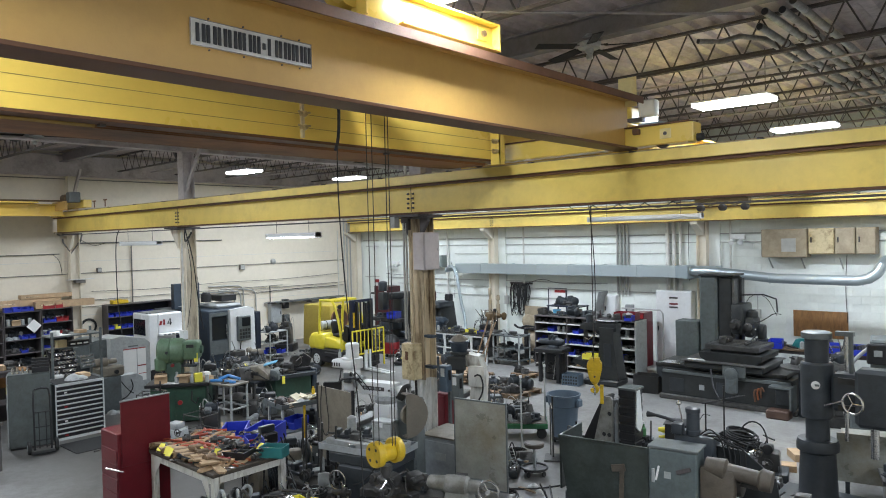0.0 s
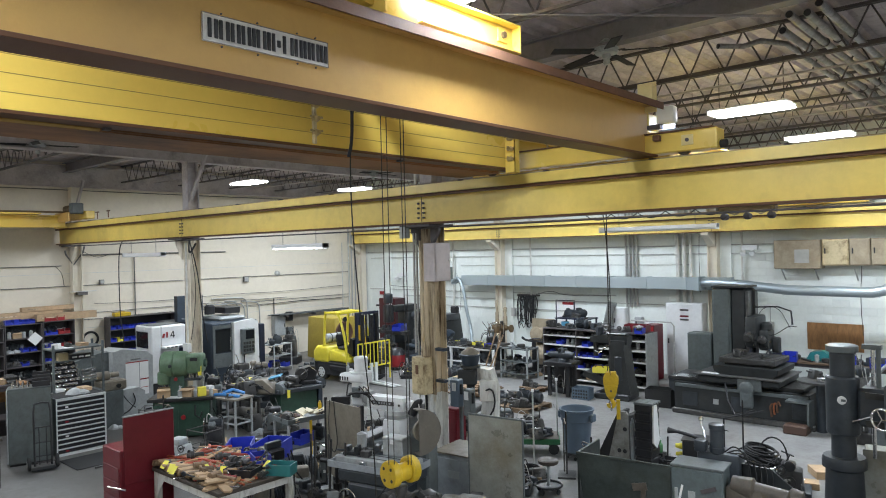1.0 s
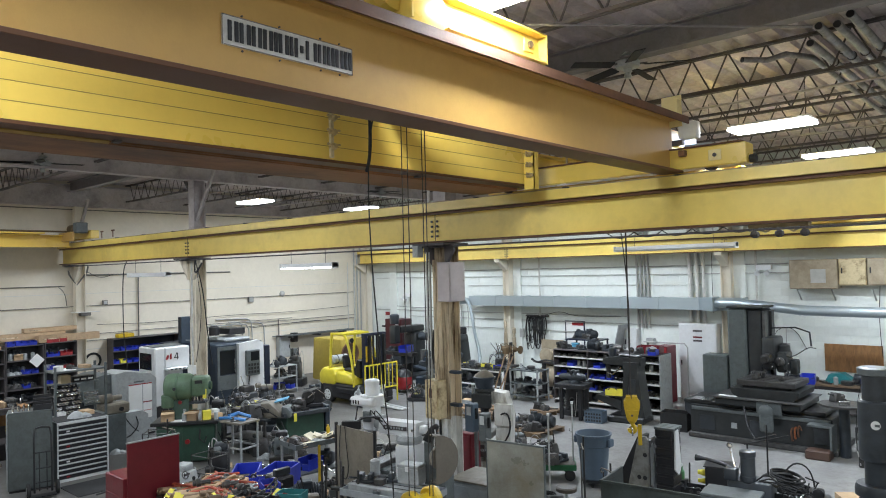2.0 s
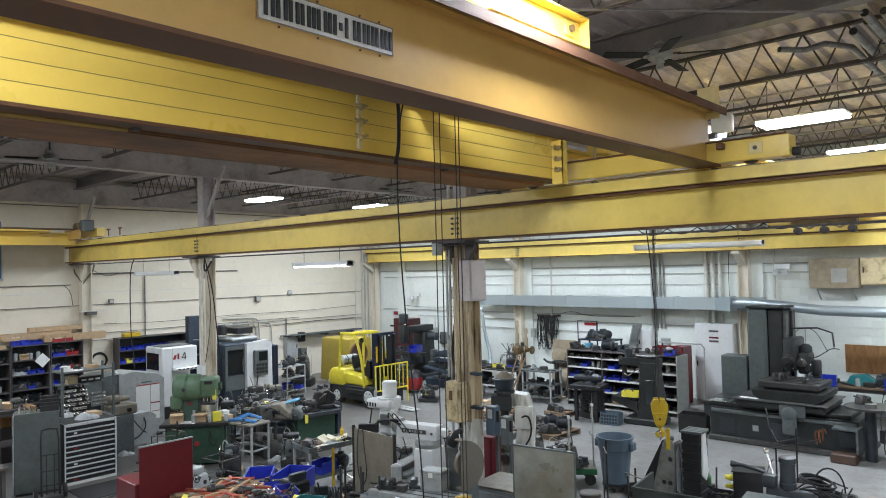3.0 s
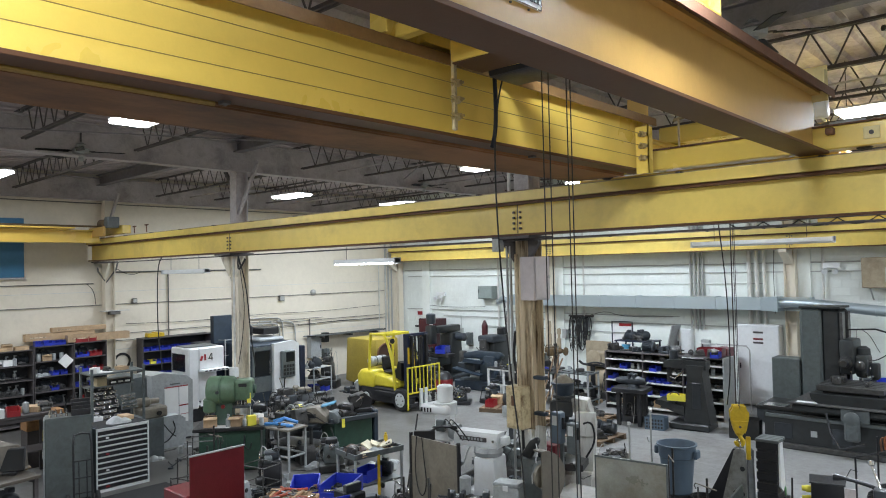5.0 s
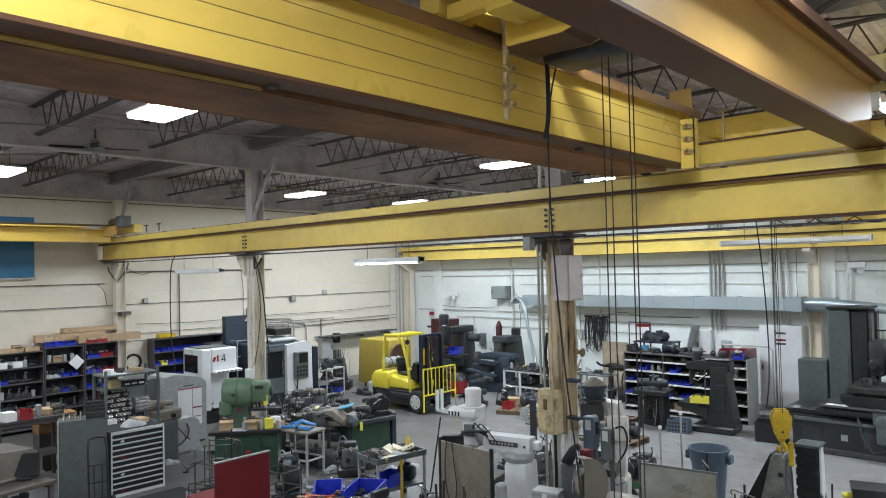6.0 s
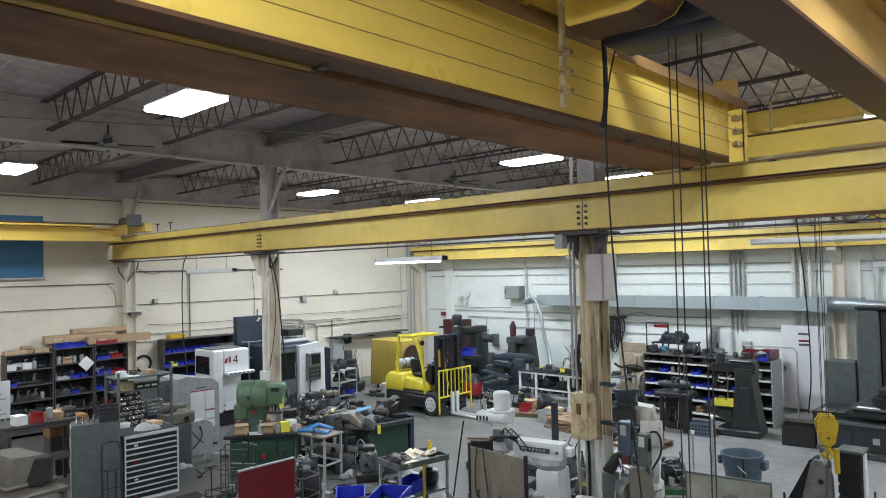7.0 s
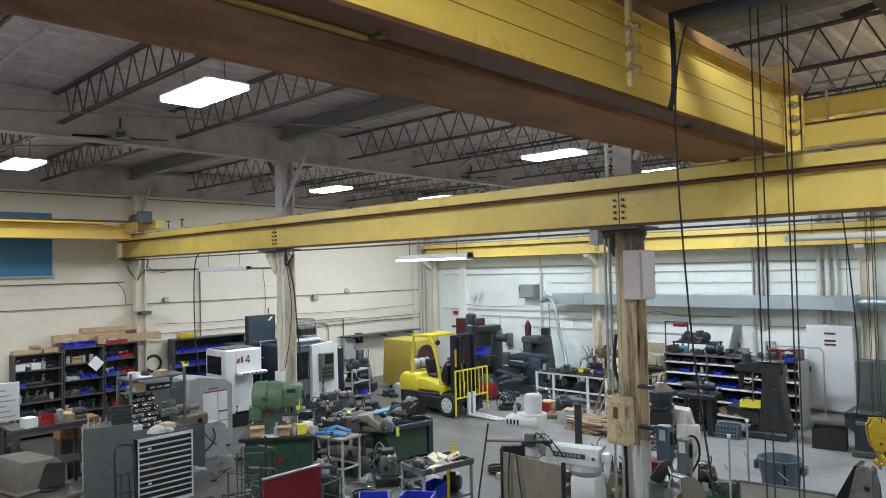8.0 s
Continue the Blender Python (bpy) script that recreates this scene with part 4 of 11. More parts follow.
def insulators(parent, y, zs, x):
    for z in zs:
        part("insulator", lathe((x - 0.035, y, z), (x + 0.06, y, z), [(0, 0.016), (0.2, 0.03), (0.45, 0.022), (0.6, 0.034), (1, 0.02)], 10), INSULM, parent, "tan insulator")
        part("clamp", tube([(x + 0.02, y - 0.07, z + 0.02), (x + 0.03, y - 0.02, z), (x + 0.03, y + 0.02, z + 0.01), (x + 0.02, y + 0.07, z + 0.02)], 0.012, 6), INSULM, parent)


post = part("collector_post", box(XW - 0.03, XW + 0.005, 4.22, 4.26, 4.97, 5.75, 0.006), CREAM, bridge, "cream collector post")
insulators(post, 4.24, (5.07, 5.2, 5.33), XW)
end = part("end_angle", [box(XW - 0.1, XW + 0.05, 7.36, 7.372, 4.9, 5.42), box(XW + 0.04, XW + 0.05, 7.36, 7.46, 4.9, 5.42)], YELLOW, bridge)
insulators(end, 7.34, (5.07, 5.2, 5.33), XW - 0.02)
for z in (5.07, 5.2):
    part("jumper", tube(sag((XW + 0.03, 7.34, z), (XW + 0.04, 7.4, z + 0.13), 0.05, 8), 0.009, 6), RUBBER, end)
# stiffener plates of the second girder's underside clamps
for yy in (0.6, 2.4, 5.6):
    part("clip", box(XB - 0.16, XB - 0.1, yy, yy + 0.05, 4.93, 4.95), STEEL_DARK, gb)

# trolley on top of the girders
tro = thing("crane_trolley", "yellow crane trolley with hoist resting on the two girders", "crane trolley", (0, 0, 0))
for x, zz in ((XA + 0.04, 5.585), (XB - 0.02, 5.53)):
    sf = part("side_frame", box(x - 0.012, x + 0.012, 3.55, 5.24, zz + 0.1, zz + 0.32, 0.004), YELLOW, tro)
    part("top_flange", box(x - 0.012, x + 0.1, 3.55, 5.24, zz + 0.321, zz + 0.335), YELLOW, sf)
    part("bottom_flange", box(x - 0.012, x + 0.1, 3.98, 5.24, zz + 0.086, zz + 0.099), YELLOW, sf)
    part("end_plate", box(x - 0.012, x + 0.1, 5.242, 5.252, zz + 0.08, zz + 0.335), YELLOW, sf)
    part("end_plate", box(x - 0.012, x + 0.16, 3.53, 3.549, zz + 0.05, zz + 0.38), YELLOW, sf)
    part("wheel_box", soft(box(x + 0.014, x + 0.1, 3.56, 3.94, zz + 0.05, zz + 0.28), 0.02), YELLOW, sf)
    for yy in (3.76, 5.08):
        part("trolley_wheel", wheel((x - 0.05, yy, zz + 0.167), "x", 0.085, 0.07), STEEL_DARK, sf)
        part("bearing_plate", box(x + 0.013, x + 0.03, yy - 0.07, yy + 0.07, zz + 0.17, zz + 0.29, 0.004), YELLOW, sf)
        part("axle_nut", cyl((x + 0.03, yy, zz + 0.23), (x + 0.055, yy, zz + 0.23), 0.03, n=8), BRASS, sf)
part("gear_case", lathe((XA + 0.1, 3.5, 5.9), (XA - 0.1, 3.5, 5.9), [(0, 0.08), (0.1, 0.2), (0.9, 0.2), (1, 0.1)], 20), YELLOW, tro)
for yy in (3.72, 5.0):
    part("cross_member", box(XB - 0.01, XA + 0.03, yy - 0.05, yy + 0.05, 5.575, 5.68, 0.01), YELLOW, tro)
tray = [(-5.42, 5.76), (-5.42, 5.43), (-5.4, 5.41), (-4.98, 5.4), (-4.86, 5.43), (-4.8, 5.5), (-4.78, 5.6), (-4.78, 5.76)]
part("hoist_cheek", prism(tray, "y", 4.0, 4.014), YELLOW, tro)
part("hoist_cheek", prism(tray, "y", 4.356, 4.37), YELLOW, tro)
part("hoist_floor", [box(-5.42, -4.96, 4.015, 4.355, 5.4, 5.412), prism([(-4.96, 5.402), (-4.86, 5.432), (-4.8, 5.502), (-4.79, 5.6), (-4.8, 5.6), (-4.812, 5.51), (-4.87, 5.442), (-4.96, 5.414)], "y", 4.015, 4.355)], GRIME_SHADE, tro, "brown curved tray")
part("trolley_deck", box(XB + 0.06, XA - 0.06, 3.56, 4.64, 5.77, 5.785), STEEL_DARK, tro, "dark underside deck")
part("gear_housing", soft(box(-5.3, -4.55, 3.6, 3.98, 5.5, 5.76), 0.05), YELLOW, tro)
part("gear_case_block", soft(box(-5.4, -4.5, 4.385, 4.78, 5.36, 5.765), 0.04), NAVY, tro, "dark blue hoist gear case")
part("hoist_motor", lathe((-4.5, 4.58, 5.58), (-4.3, 4.55, 5.58), [(0, 0.15), (0.6, 0.15), (0.85, 0.13), (1, 0.07)], 20), OCHRE, tro)
part("brake_cover", box(-4.5, -4.38, 4.72, 4.9, 5.5, 5.64, 0.01), YELLOW, tro)
part("limit_box", box(-5.62, -5.5, 4.3, 4.7, 5.72, 6.0, 0.01), MGREY, tro)
strap = solid("lifting_strap", tube(bend([(-5.5, 4.6, 5.55), (-5.5, 4.62, 5.3), (-5.49, 4.6, 5.0), (-5.51, 4.57, 4.86)], 2), 0.017, 6), STRAP, "dark webbing strap hanging from the trolley", "strap")
for x, y in ((-4.97, 4.5), (-4.94, 4.54), (-4.83, 4.61), (-4.81, 4.63)):
    solid("wire_rope", cyl((x, y, 5.6), (x, y, 1.98), 0.0045, n=6), ROPE, "dark greasy wire rope of the hoist", "wire rope", group="hoist ropes")
pend = thing("pendant_cable", "black control cable hanging from the trolley", "cable")
part("cable", tube(bend([(-5.29, 4.56, 5.58), (-5.42, 4.56, 5.3), (-5.48, 4.56, 4.9), (-5.46, 4.55, 4.2), (-5.42, 4.6, 3.2), (-5.3, 4.62, 2.2), (-5.28, 4.62, 1.3)], 2), 0.0065, 8), RUBBER, pend)
part("pendant", box(-5.33, -5.23, 4.58, 4.66, 1.0, 1.32, 0.02), BLACK, pend)


def hook_block(x, y, z, label, wide):
    """A hook block; z: the lower edge of its cheeks."""
    h = thing("hook_block", label, "hook block", (x, y, z), 84 if wide else 28, "hook blocks")
    if wide:
        for s in (-1, 1):
            part("sheave_cover", lathe((s * 0.07, 0, 0.15), (s * 0.155, 0, 0.15), [(0, 0.112), (0.15, 0.126), (0.85, 0.126), (1, 0.118)], 26), HOOKY, h)
            for k in range(4):
                part("bolt_hole", cyl((s * 0.15, 0.075 * math.cos(k * 1.57 + 0.7), 0.15 + 0.075 * math.sin(k * 1.57 + 0.7)), (s * 0.158, 0.075 * math.cos(k * 1.57 + 0.7), 0.15 + 0.075 * math.sin(k * 1.57 + 0.7)), 0.016, n=10), BLACK, h)
        part("spacer", cyl((-0.07, 0, 0.14), (0.07, 0, 0.14), 0.085, n=18), HOOKY, h)
    else:
        for s in (-1, 1):
            part("cheek", prism([(-0.062, 0.0), (0.062, 0.0), (0.078, 0.04), (0.112, 0.2), (0.115, 0.27), (0.085, 0.31), (0.075, 0.35), (-0.075, 0.35), (-0.085, 0.31), (-0.115, 0.27), (-0.112, 0.2), (-0.078, 0.04)], "y", s * 0.04, s * 0.08), HOOKY, h)
            part("pin_boss", cyl((0, s * 0.08, 0.08), (0, s * 0.09, 0.08), 0.016, n=12), STEEL_DARK, h)
            part("cheek_rib", box(-0.1, 0.1, *sorted((s * 0.0805, s * 0.09)), 0.145, 0.16, 0.003), HOOKY, h)
        part("sheave", wheel((0, 0, 0.2), "y", 0.1, 0.07), STEEL_DARK, h)
    part("swivel", lathe((0, 0, -0.1 if wide else -0.05), (0, 0, 0.02), [(0, 0.035), (0.5, 0.06), (1, 0.06)], 12), IRON if wide else HOOKY, h)
    k = 1.0 if wide else 0.58
    part("hook", tube(bend([(k * px, 0, k * pz) for px, pz in ((0, -0.08), (0.02, -0.13), (0.075, -0.2), (0.07, -0.27), (0, -0.31), (-0.07, -0.27), (-0.08, -0.21))], 2), 0.022 if wide else 0.028, 10), IRON if wide else HOOKY, h, "worn hook with a latch")
    part("latch", tube([(0.02 * k, 0, -0.12 * k), (-0.07 * k, 0, -0.2 * k)], 0.01, 6), CHROME, h)
    return h


hook_block(-5.0, 4.68, 1.72, "yellow round-cheeked hook block on four ropes", True)
hk = hook_block(-5.5, 9.62, 1.67, "yellow angular hook block hanging from ropes", False)
part("ring", hoop((0.0, 0, -0.17), "x", 0.05, 0.012, 20, 8), CHROME, hk, "bright steel ring in the hook")
part("hanging_bar", [box(0.075, 0.13, -0.02, 0.02, -0.36, -0.06, 0.006), box(0.03, 0.08, -0.008, 0.008, -0.12, -0.1, 0.004)], HOOKY, hk, "yellow bar hanging from the hook")

# crane of the far bay
far = thing("bridge_crane", "yellow bridge crane over the far bay", "bridge crane")
for x in (-4.7, -6.2):
    part("girder", ibeam("y", 8.3, 19.55, x, 5.02, 5.5, 0.24, 0.025, 0.016), YELLOW, far)
part("end_truck", box(-7.0, -3.9, 8.28, 8.38, 5.0, 5.28, 0.01), YELLOW, far)
part("end_truck", box(-7.0, -3.9, 19.38, 19.62, 4.83, 5.1, 0.01), YELLOW, far)
part("trolley", box(-6.3, -4.6, 9.2, 10.1, 5.52, 5.75, 0.02), YELLOW, far)
mb = part("motor_box", soft(box(-4.45, -4.2, 9.1, 9.26, 5.56, 5.79), 0.03), WHITE, far, "white drive box")
part("bracket", box(-4.62, -4.4, 9.12, 9.22, 5.502, 5.56), STEEL_DARK, mb)
for x, y in ((-5.44, 9.5), (-5.48, 9.56), (-5.55, 9.68), (-5.58, 9.74)):
    solid("wire_rope", cyl((x, y, 5.52), (x, y, 2.0), 0.0042, n=6), ROPE, "dark greasy wire rope of the far hoist", "wire rope", group="hoist ropes")
solid("pendant_cable", tube(bend([(-6.0, 9.9, 5.54), (-6.0, 10.1, 5.2), (-6.0, 10.3, 4.95), (-5.9, 10.4, 3.6), (-5.8, 10.2, 2.4), (-5.85, 10.15, 1.9)], 2), 0.009, 6), RUBBER, "black control cable of the far crane", "cable")
solid("drop_cable", tube(bend([(-18.6, 8.05, 4.34), (-18.75, 8.03, 4.15), (-18.82, 8.03, 3.6), (-18.84, 8.05, 2.4), (-18.8, 8.1, 1.9), (-18.75, 8.1, 1.6)], 2), 0.014, 6), RUBBER, "long black cable hanging from the runway", "cable")
# crane at the west end of the near bay
west = thing("bridge_crane", "yellow single-girder bridge crane parked at the end wall", "bridge crane")
part("girder", ibeam("y", -3.9, 7.75, -21.6, 4.8, 5.14, 0.3, 0.03, 0.02), YELLOW, west)
part("walk_plate", box(-21.9, -21.2, -3.9, 7.0, 5.15, 5.19), YELLOW, west)
part("line_shaft", cyl((-21.25, -3.5, 5.22), (-21.25, 8.3, 5.22), 0.025, n=8), BRASS, west)
part("end_truck", box(-22.5, -20.6, 7.95, 8.17, 5.02, 5.24, 0.01), YELLOW, west)
part("end_truck", box(-22.5, -20.6, -3.7, -3.48, 5.02, 5.24, 0.01), YELLOW, west)
part("drive_motor", lathe((-21.5, 7.75, 5.3), (-20.9, 7.75, 5.3), [(0, 0.08), (0.1, 0.12), (0.6, 0.12), (0.65, 0.09), (1, 0.09)], 16), BRASS, west, "dull brown drive motor")
part("gear_box", box(-20.9, -20.65, 7.6, 7.9, 5.16, 5.45, 0.02), MGREY, west)
part("bracket", box(-21.8, -20.8, 7.55, 7.6, 4.95, 5.2, 0.01), OCHRE, west)
for dx in (0, 0.7):
    f = thing("rail_stop", "small rusty bolt stop on the runway rail", "rail stop", (-20.0 + dx, 8.0, 4.99), group="rail stops")
    part("stem", cyl((0, 0, -0.003), (0, 0, 0.16), 0.015, n=6), RUST, f)
    part("cross_bar", box(-0.08, 0.08, -0.02, 0.02, 0.16, 0.19, 0.005), RUST, f)
# conductor bar and cables under the runway
solid("conductor_bar", cyl((-22.5, 7.95, 4.27), (7, 7.95, 4.27), 0.014, n=6), STEEL_DARK, "thin dark conductor bar under the runway beam", "conductor bar")
for i in range(5):
    x = -4.98 + i * 0.36
    solid("festoon_cable", tube(sag((x, 8.12, 4.33), (x + 0.36, 8.12, 4.33), 0.07, 8), 0.006, 6), RUBBER, "black festoon cable looped under the runway", "cable", group="festoon loops")
sk = thing("festoon_trolley", "rusty cable carrier under the runway beam", "cable carrier", (-2.95, 8.12, 4.206))
part("frame", [box(-0.3, 0.3, -0.06, -0.045, 0.09, 0.13), box(-0.3, 0.3, 0.045, 0.06, 0.09, 0.13), box(-0.3, -0.27, -0.045, 0.045, 0.05, 0.12), box(0.27, 0.3, -0.045, 0.045, 0.05, 0.12), tube([(-0.28, 0, 0.11), (-0.14, 0, 0.04), (0, 0, 0.11), (0.14, 0, 0.04), (0.28, 0, 0.11)], 0.012, 6)], WORNRAIL, sk)
for s in (-0.25, 0.0, 0.25):
    part("roller", wheel((s, 0, 0.02), "y", 0.04, 0.1, 10), STEEL_DARK, sk)
solid("drop_cable", tube(bend([(-14.95, 7.95, 4.28), (-14.9, 7.9, 4.1), (-14.95, 7.95, 3.95), (-14.85, 8.05, 4.2)], 2), 0.02, 6), RUBBER, "short black cable loop under the runway", "cable")
solid("drop_cable", tube(bend([(-14.95, 7.95, 4.25), (-14.9, 8.1, 3.6), (-15.1, 8.3, 2.6), (-15.25, 8.5, 1.9)], 2), 0.014, 6), RUBBER, "black cable dropping beside the column", "cable")


# ---- helpers for small things ----
def open_box(w, d, h, t=0.012, lip=0.0):
    """An open-topped tray, its base at the origin."""
    s = [box(-w / 2, w / 2, -d / 2, d / 2, 0, t), box(-w / 2, -w / 2 + t, -d / 2, d / 2, t, h), box(w / 2 - t, w / 2, -d / 2, d / 2, t, h), box(-w / 2 + t, w / 2 - t, -d / 2, -d / 2 + t, t, h - lip), box(-w / 2 + t, w / 2 - t, d / 2 - t, d / 2, t, h)]
    return s


def mesh_with(name, shapes, m):
    me = mesh_of(name, shapes if isinstance(shapes, list) else [shapes])
    me.materials.append(m)
    return me


SMALL = {}


def small(kind, at, turn=0, size=1.0, tilt=0.0):
    """One small loose thing, from a shared mesh."""
    me, label, category = SMALL[kind]
    ob = new(me.name, me)
    ob.matrix_basis = pose(*at, tilt, 0, turn) @ Matrix.Scale(size, 4)
    return tagged(ob, label, category, "small " + category + "s")


def kind(key, name, shapes, m, label, category):
    SMALL[key] = (mesh_with(name, shapes, m), label, category)


def bar(l, r, m=0):
    return cyl((-l / 2, 0, r), (l / 2, 0, r), r, n=8)


kind("pliers", "pliers", [tube([(-0.1, 0.02, 0.012), (0, 0, 0.012), (0.05, -0.005, 0.012)], 0.011, 6), tube([(-0.1, -0.025, 0.012), (0, 0.002, 0.012), (0.06, 0.006, 0.012)], 0.011, 6), cbox(0.06, 0, 0.002, 0.06, 0.03, 0.02, 0.005)], REDP, "pair of red-handled pliers lying on the bench", "pliers")
kind("wrench", "wrench", [cbox(0, 0, 0, 0.2, 0.022, 0.012, 0.003), hoop((0.11, 0, 0.007), "z", 0.022, 0.008, 10, 5), cbox(-0.11, 0, 0, 0.035, 0.05, 0.014, 0.004)], CHROME, "bright steel wrench lying on the bench", "wrench")
kind("screwdriver", "screwdriver", [cyl((-0.1, 0, 0.016), (0, 0, 0.016), 0.016, n=8), cyl((0, 0, 0.016), (0.13, 0, 0.016), 0.005, n=6)], ORANGE, "orange-handled screwdriver lying on the bench", "screwdriver")
kind("mallet", "mallet", [cyl((-0.15, 0, 0.035), (0.1, 0, 0.035), 0.014, n=8), cyl((0.11, -0.06, 0.035), (0.11, 0.06, 0.035), 0.035, n=10)], WOOD, "wooden-handled mallet lying on the bench", "mallet")
kind("rod", "steel_bar", bar(0.35, 0.014), IRON, "dark steel bar lying loose", "steel bar")
kind("tag", "tag", [moved(cbox(0, 0, 0, 0.07, 0.12, 0.002), pose(0, 0, 0.01, 12, 8, 0))], TAGY, "bright yellow card tag lying loose", "tag")
kind("turned", "machine_part", lathe((-0.1, 0, 0.055), (0.1, 0, 0.055), [(0, 0.035), (0.2, 0.035), (0.22, 0.055), (0.45, 0.055), (0.47, 0.03), (0.9, 0.03), (1, 0.025)], 14), IRON, "dark oily turned machine part", "machine part")
kind("chuck", "chuck", lathe((0, 0, 0), (0, 0, 0.09), [(0, 0.11), (0.1, 0.12), (0.85, 0.12), (1, 0.1), (1.0, 0.04)], 20), IRON, "dark round lathe chuck lying flat", "chuck")
kind("lump", "casting", [soft(prism([(-0.14, 0), (0.14, 0), (0.12, 0.05), (0.05, 0.07), (0.03, 0.15), (-0.09, 0.17), (-0.12, 0.08)], "y", -0.08, 0.08), 0.014), lathe((0.03, -0.11, 0.1), (0.03, 0.11, 0.1), [(0, 0.03), (0.1, 0.045), (0.3, 0.045), (0.35, 0.03), (0.7, 0.03), (0.75, 0.05), (1, 0.04)], 12), cyl((-0.1, 0, 0.12), (-0.2, 0.02, 0.15), 0.015, n=8)], IRON, "dark iron machine casting with a boss", "casting")
kind("gear", "gear", [lathe((0, 0, 0), (0, 0, 0.03), [(0, 0.09), (1, 0.09), (1, 0.03)], 24)] + [moved(cbox(0.095, 0, 0, 0.02, 0.014, 0.03), pose(0, 0, 0, 0, 0, a * 18)) for a in range(20)], IRON, "dark steel gear wheel lying flat", "gear")
kind("vise", "vise", [cbox(0, 0, 0, 0.3, 0.16, 0.05, 0.01), cbox(0.08, 0, 0.05, 0.07, 0.16, 0.09, 0.01), cbox(-0.08, 0, 0.05, 0.09, 0.16, 0.09, 0.01), cyl((-0.28, 0, 0.06), (-0.1, 0, 0.06), 0.016, n=8), cyl((-0.27, -0.07, 0.06), (-0.27, 0.07, 0.06), 0.008, n=6)], MACHINE, "dark machine vise with a screw handle", "vise")
kind("bluebin", "storage_bin", open_box(0.2, 0.28, 0.13, 0.008, 0.05), BLUE, "blue open-fronted plastic stacking bin", "storage bin")
kind("redbin", "storage_bin", open_box(0.2, 0.28, 0.15, 0.008, 0.05), REDP, "red open-fronted plastic stacking bin", "storage bin")
kind("yellowbin", "storage_bin", open_box(0.2, 0.28, 0.13, 0.008, 0.05), TAGY, "yellow open-fronted plastic stacking bin", "storage bin")
kind("carton", "carton", [cbox(0, 0, 0, 0.26, 0.2, 0.17, 0.004), moved(cbox(0, 0, 0, 0.24, 0.09, 0.004), pose(0, -0.13, 0.18, 25, 0, 0)), moved(cbox(0, 0, 0, 0.24, 0.09, 0.004), pose(0, 0.13, 0.18, -25, 0, 0))], CARD, "brown cardboard carton with open flaps", "carton")
kind("flatbox", "carton", cbox(0, 0, 0, 0.34, 0.24, 0.1, 0.004), CARD, "closed brown cardboard carton", "carton")
kind("whitebox", "carton", cbox(0, 0, 0, 0.22, 0.18, 0.16, 0.006), PAPER, "white cardboard carton, closed", "carton")
kind("paper", "paper_sheet", [cbox(0, 0, 0, 0.28, 0.4, 0.004), moved(cbox(0, 0, 0, 0.27, 0.38, 0.003), pose(0.01, 0.01, 0.006, 0, 0, 7))], PAPER, "white sheets of paper lying flat", "paper")
kind("bottle", "spray_bottle", [lathe((0, 0, 0), (0, 0, 0.24), [(0, 0.04), (0.05, 0.045), (0.6, 0.045), (0.75, 0.02), (0.9, 0.018), (1, 0.02)], 12), cbox(0.02, 0, 0.22, 0.09, 0.025, 0.035, 0.008)], LGREY, "pale plastic spray bottle standing upright", "spray bottle")
kind("can", "can", lathe((0, 0, 0), (0, 0, 0.2), [(0, 0.05), (0.03, 0.055), (0.9, 0.055), (0.95, 0.04), (1, 0.02)], 14), LGREY, "grey metal can standing upright", "can")
kind("bluepail", "pail", [lathe((0, 0, 0), (0, 0, 0.2), [(0, 0.075), (0.9, 0.095), (0.95, 0.1), (1, 0.1)], 16)], CYAN, "light blue round plastic pail", "pail")
kind("rag", "rag", [lathe((0, 0, 0), (0, 0, 0.09), [(0, 0.14), (0.3, 0.12), (0.6, 0.09), (0.8, 0.06), (1, 0.03)], 7), moved(lathe((0, 0, 0), (0, 0, 0.06), [(0, 0.1), (0.5, 0.09), (1, 0.03)], 6), pose(0.1, 0.06, 0))], LGREY, "crumpled pale plastic bag lying loose", "bag")
kind("motor", "electric_motor", [lathe((-0.16, 0, 0.13), (0.16, 0, 0.13), [(0, 0.07), (0.08, 0.12)] + [(0.14 + 0.06 * k + e, 0.122 - d) for k in range(11) for e, d in ((0, 0), (0.02, 0.014), (0.04, 0.014), (0.058, 0))] + [(0.85, 0.12), (0.95, 0.1), (1, 0.04)], 18), cbox(0, 0, 0, 0.2, 0.2, 0.03, 0.005), cbox(0, 0.05, 0.23, 0.1, 0.08, 0.06, 0.008)], MACHINE, "dark electric motor with cooling ribs", "motor")
kind("holder", "tool_holder", lathe((0, 0, 0), (0, 0, 0.13), [(0, 0.028), (0.35, 0.02), (0.36, 0.034), (0.5, 0.034), (0.52, 0.022), (0.95, 0.02), (1, 0.012)], 10), CHROME, "bright steel tool holder in a rack", "tool holder")
kind("coil", "cable_coil", [hoop((0.02 * math.sin(k), 0.02 * math.cos(2 * k), 0.015 + 0.02 * k), "z", 0.17 + 0.02 * math.sin(3 * k), 0.013, 16, 5) for k in range(5)], RUBBER, "black cable lying in a coil", "cable coil")
kind("plank", "timber_plank", cbox(0, 0, 0, 0.7, 0.11, 0.03, 0.003), WOOD, "rough timber plank lying in a pile", "timber plank")
kind("block", "steel_block", cbox(0, 0, 0, 0.14, 0.1, 0.08, 0.006), IRON, "dark square steel block lying loose", "steel block")
kind("brightblock", "steel_block", cbox(0, 0, 0, 0.16, 0.1, 0.07, 0.005), CHROME, "bright ground steel block", "steel block")
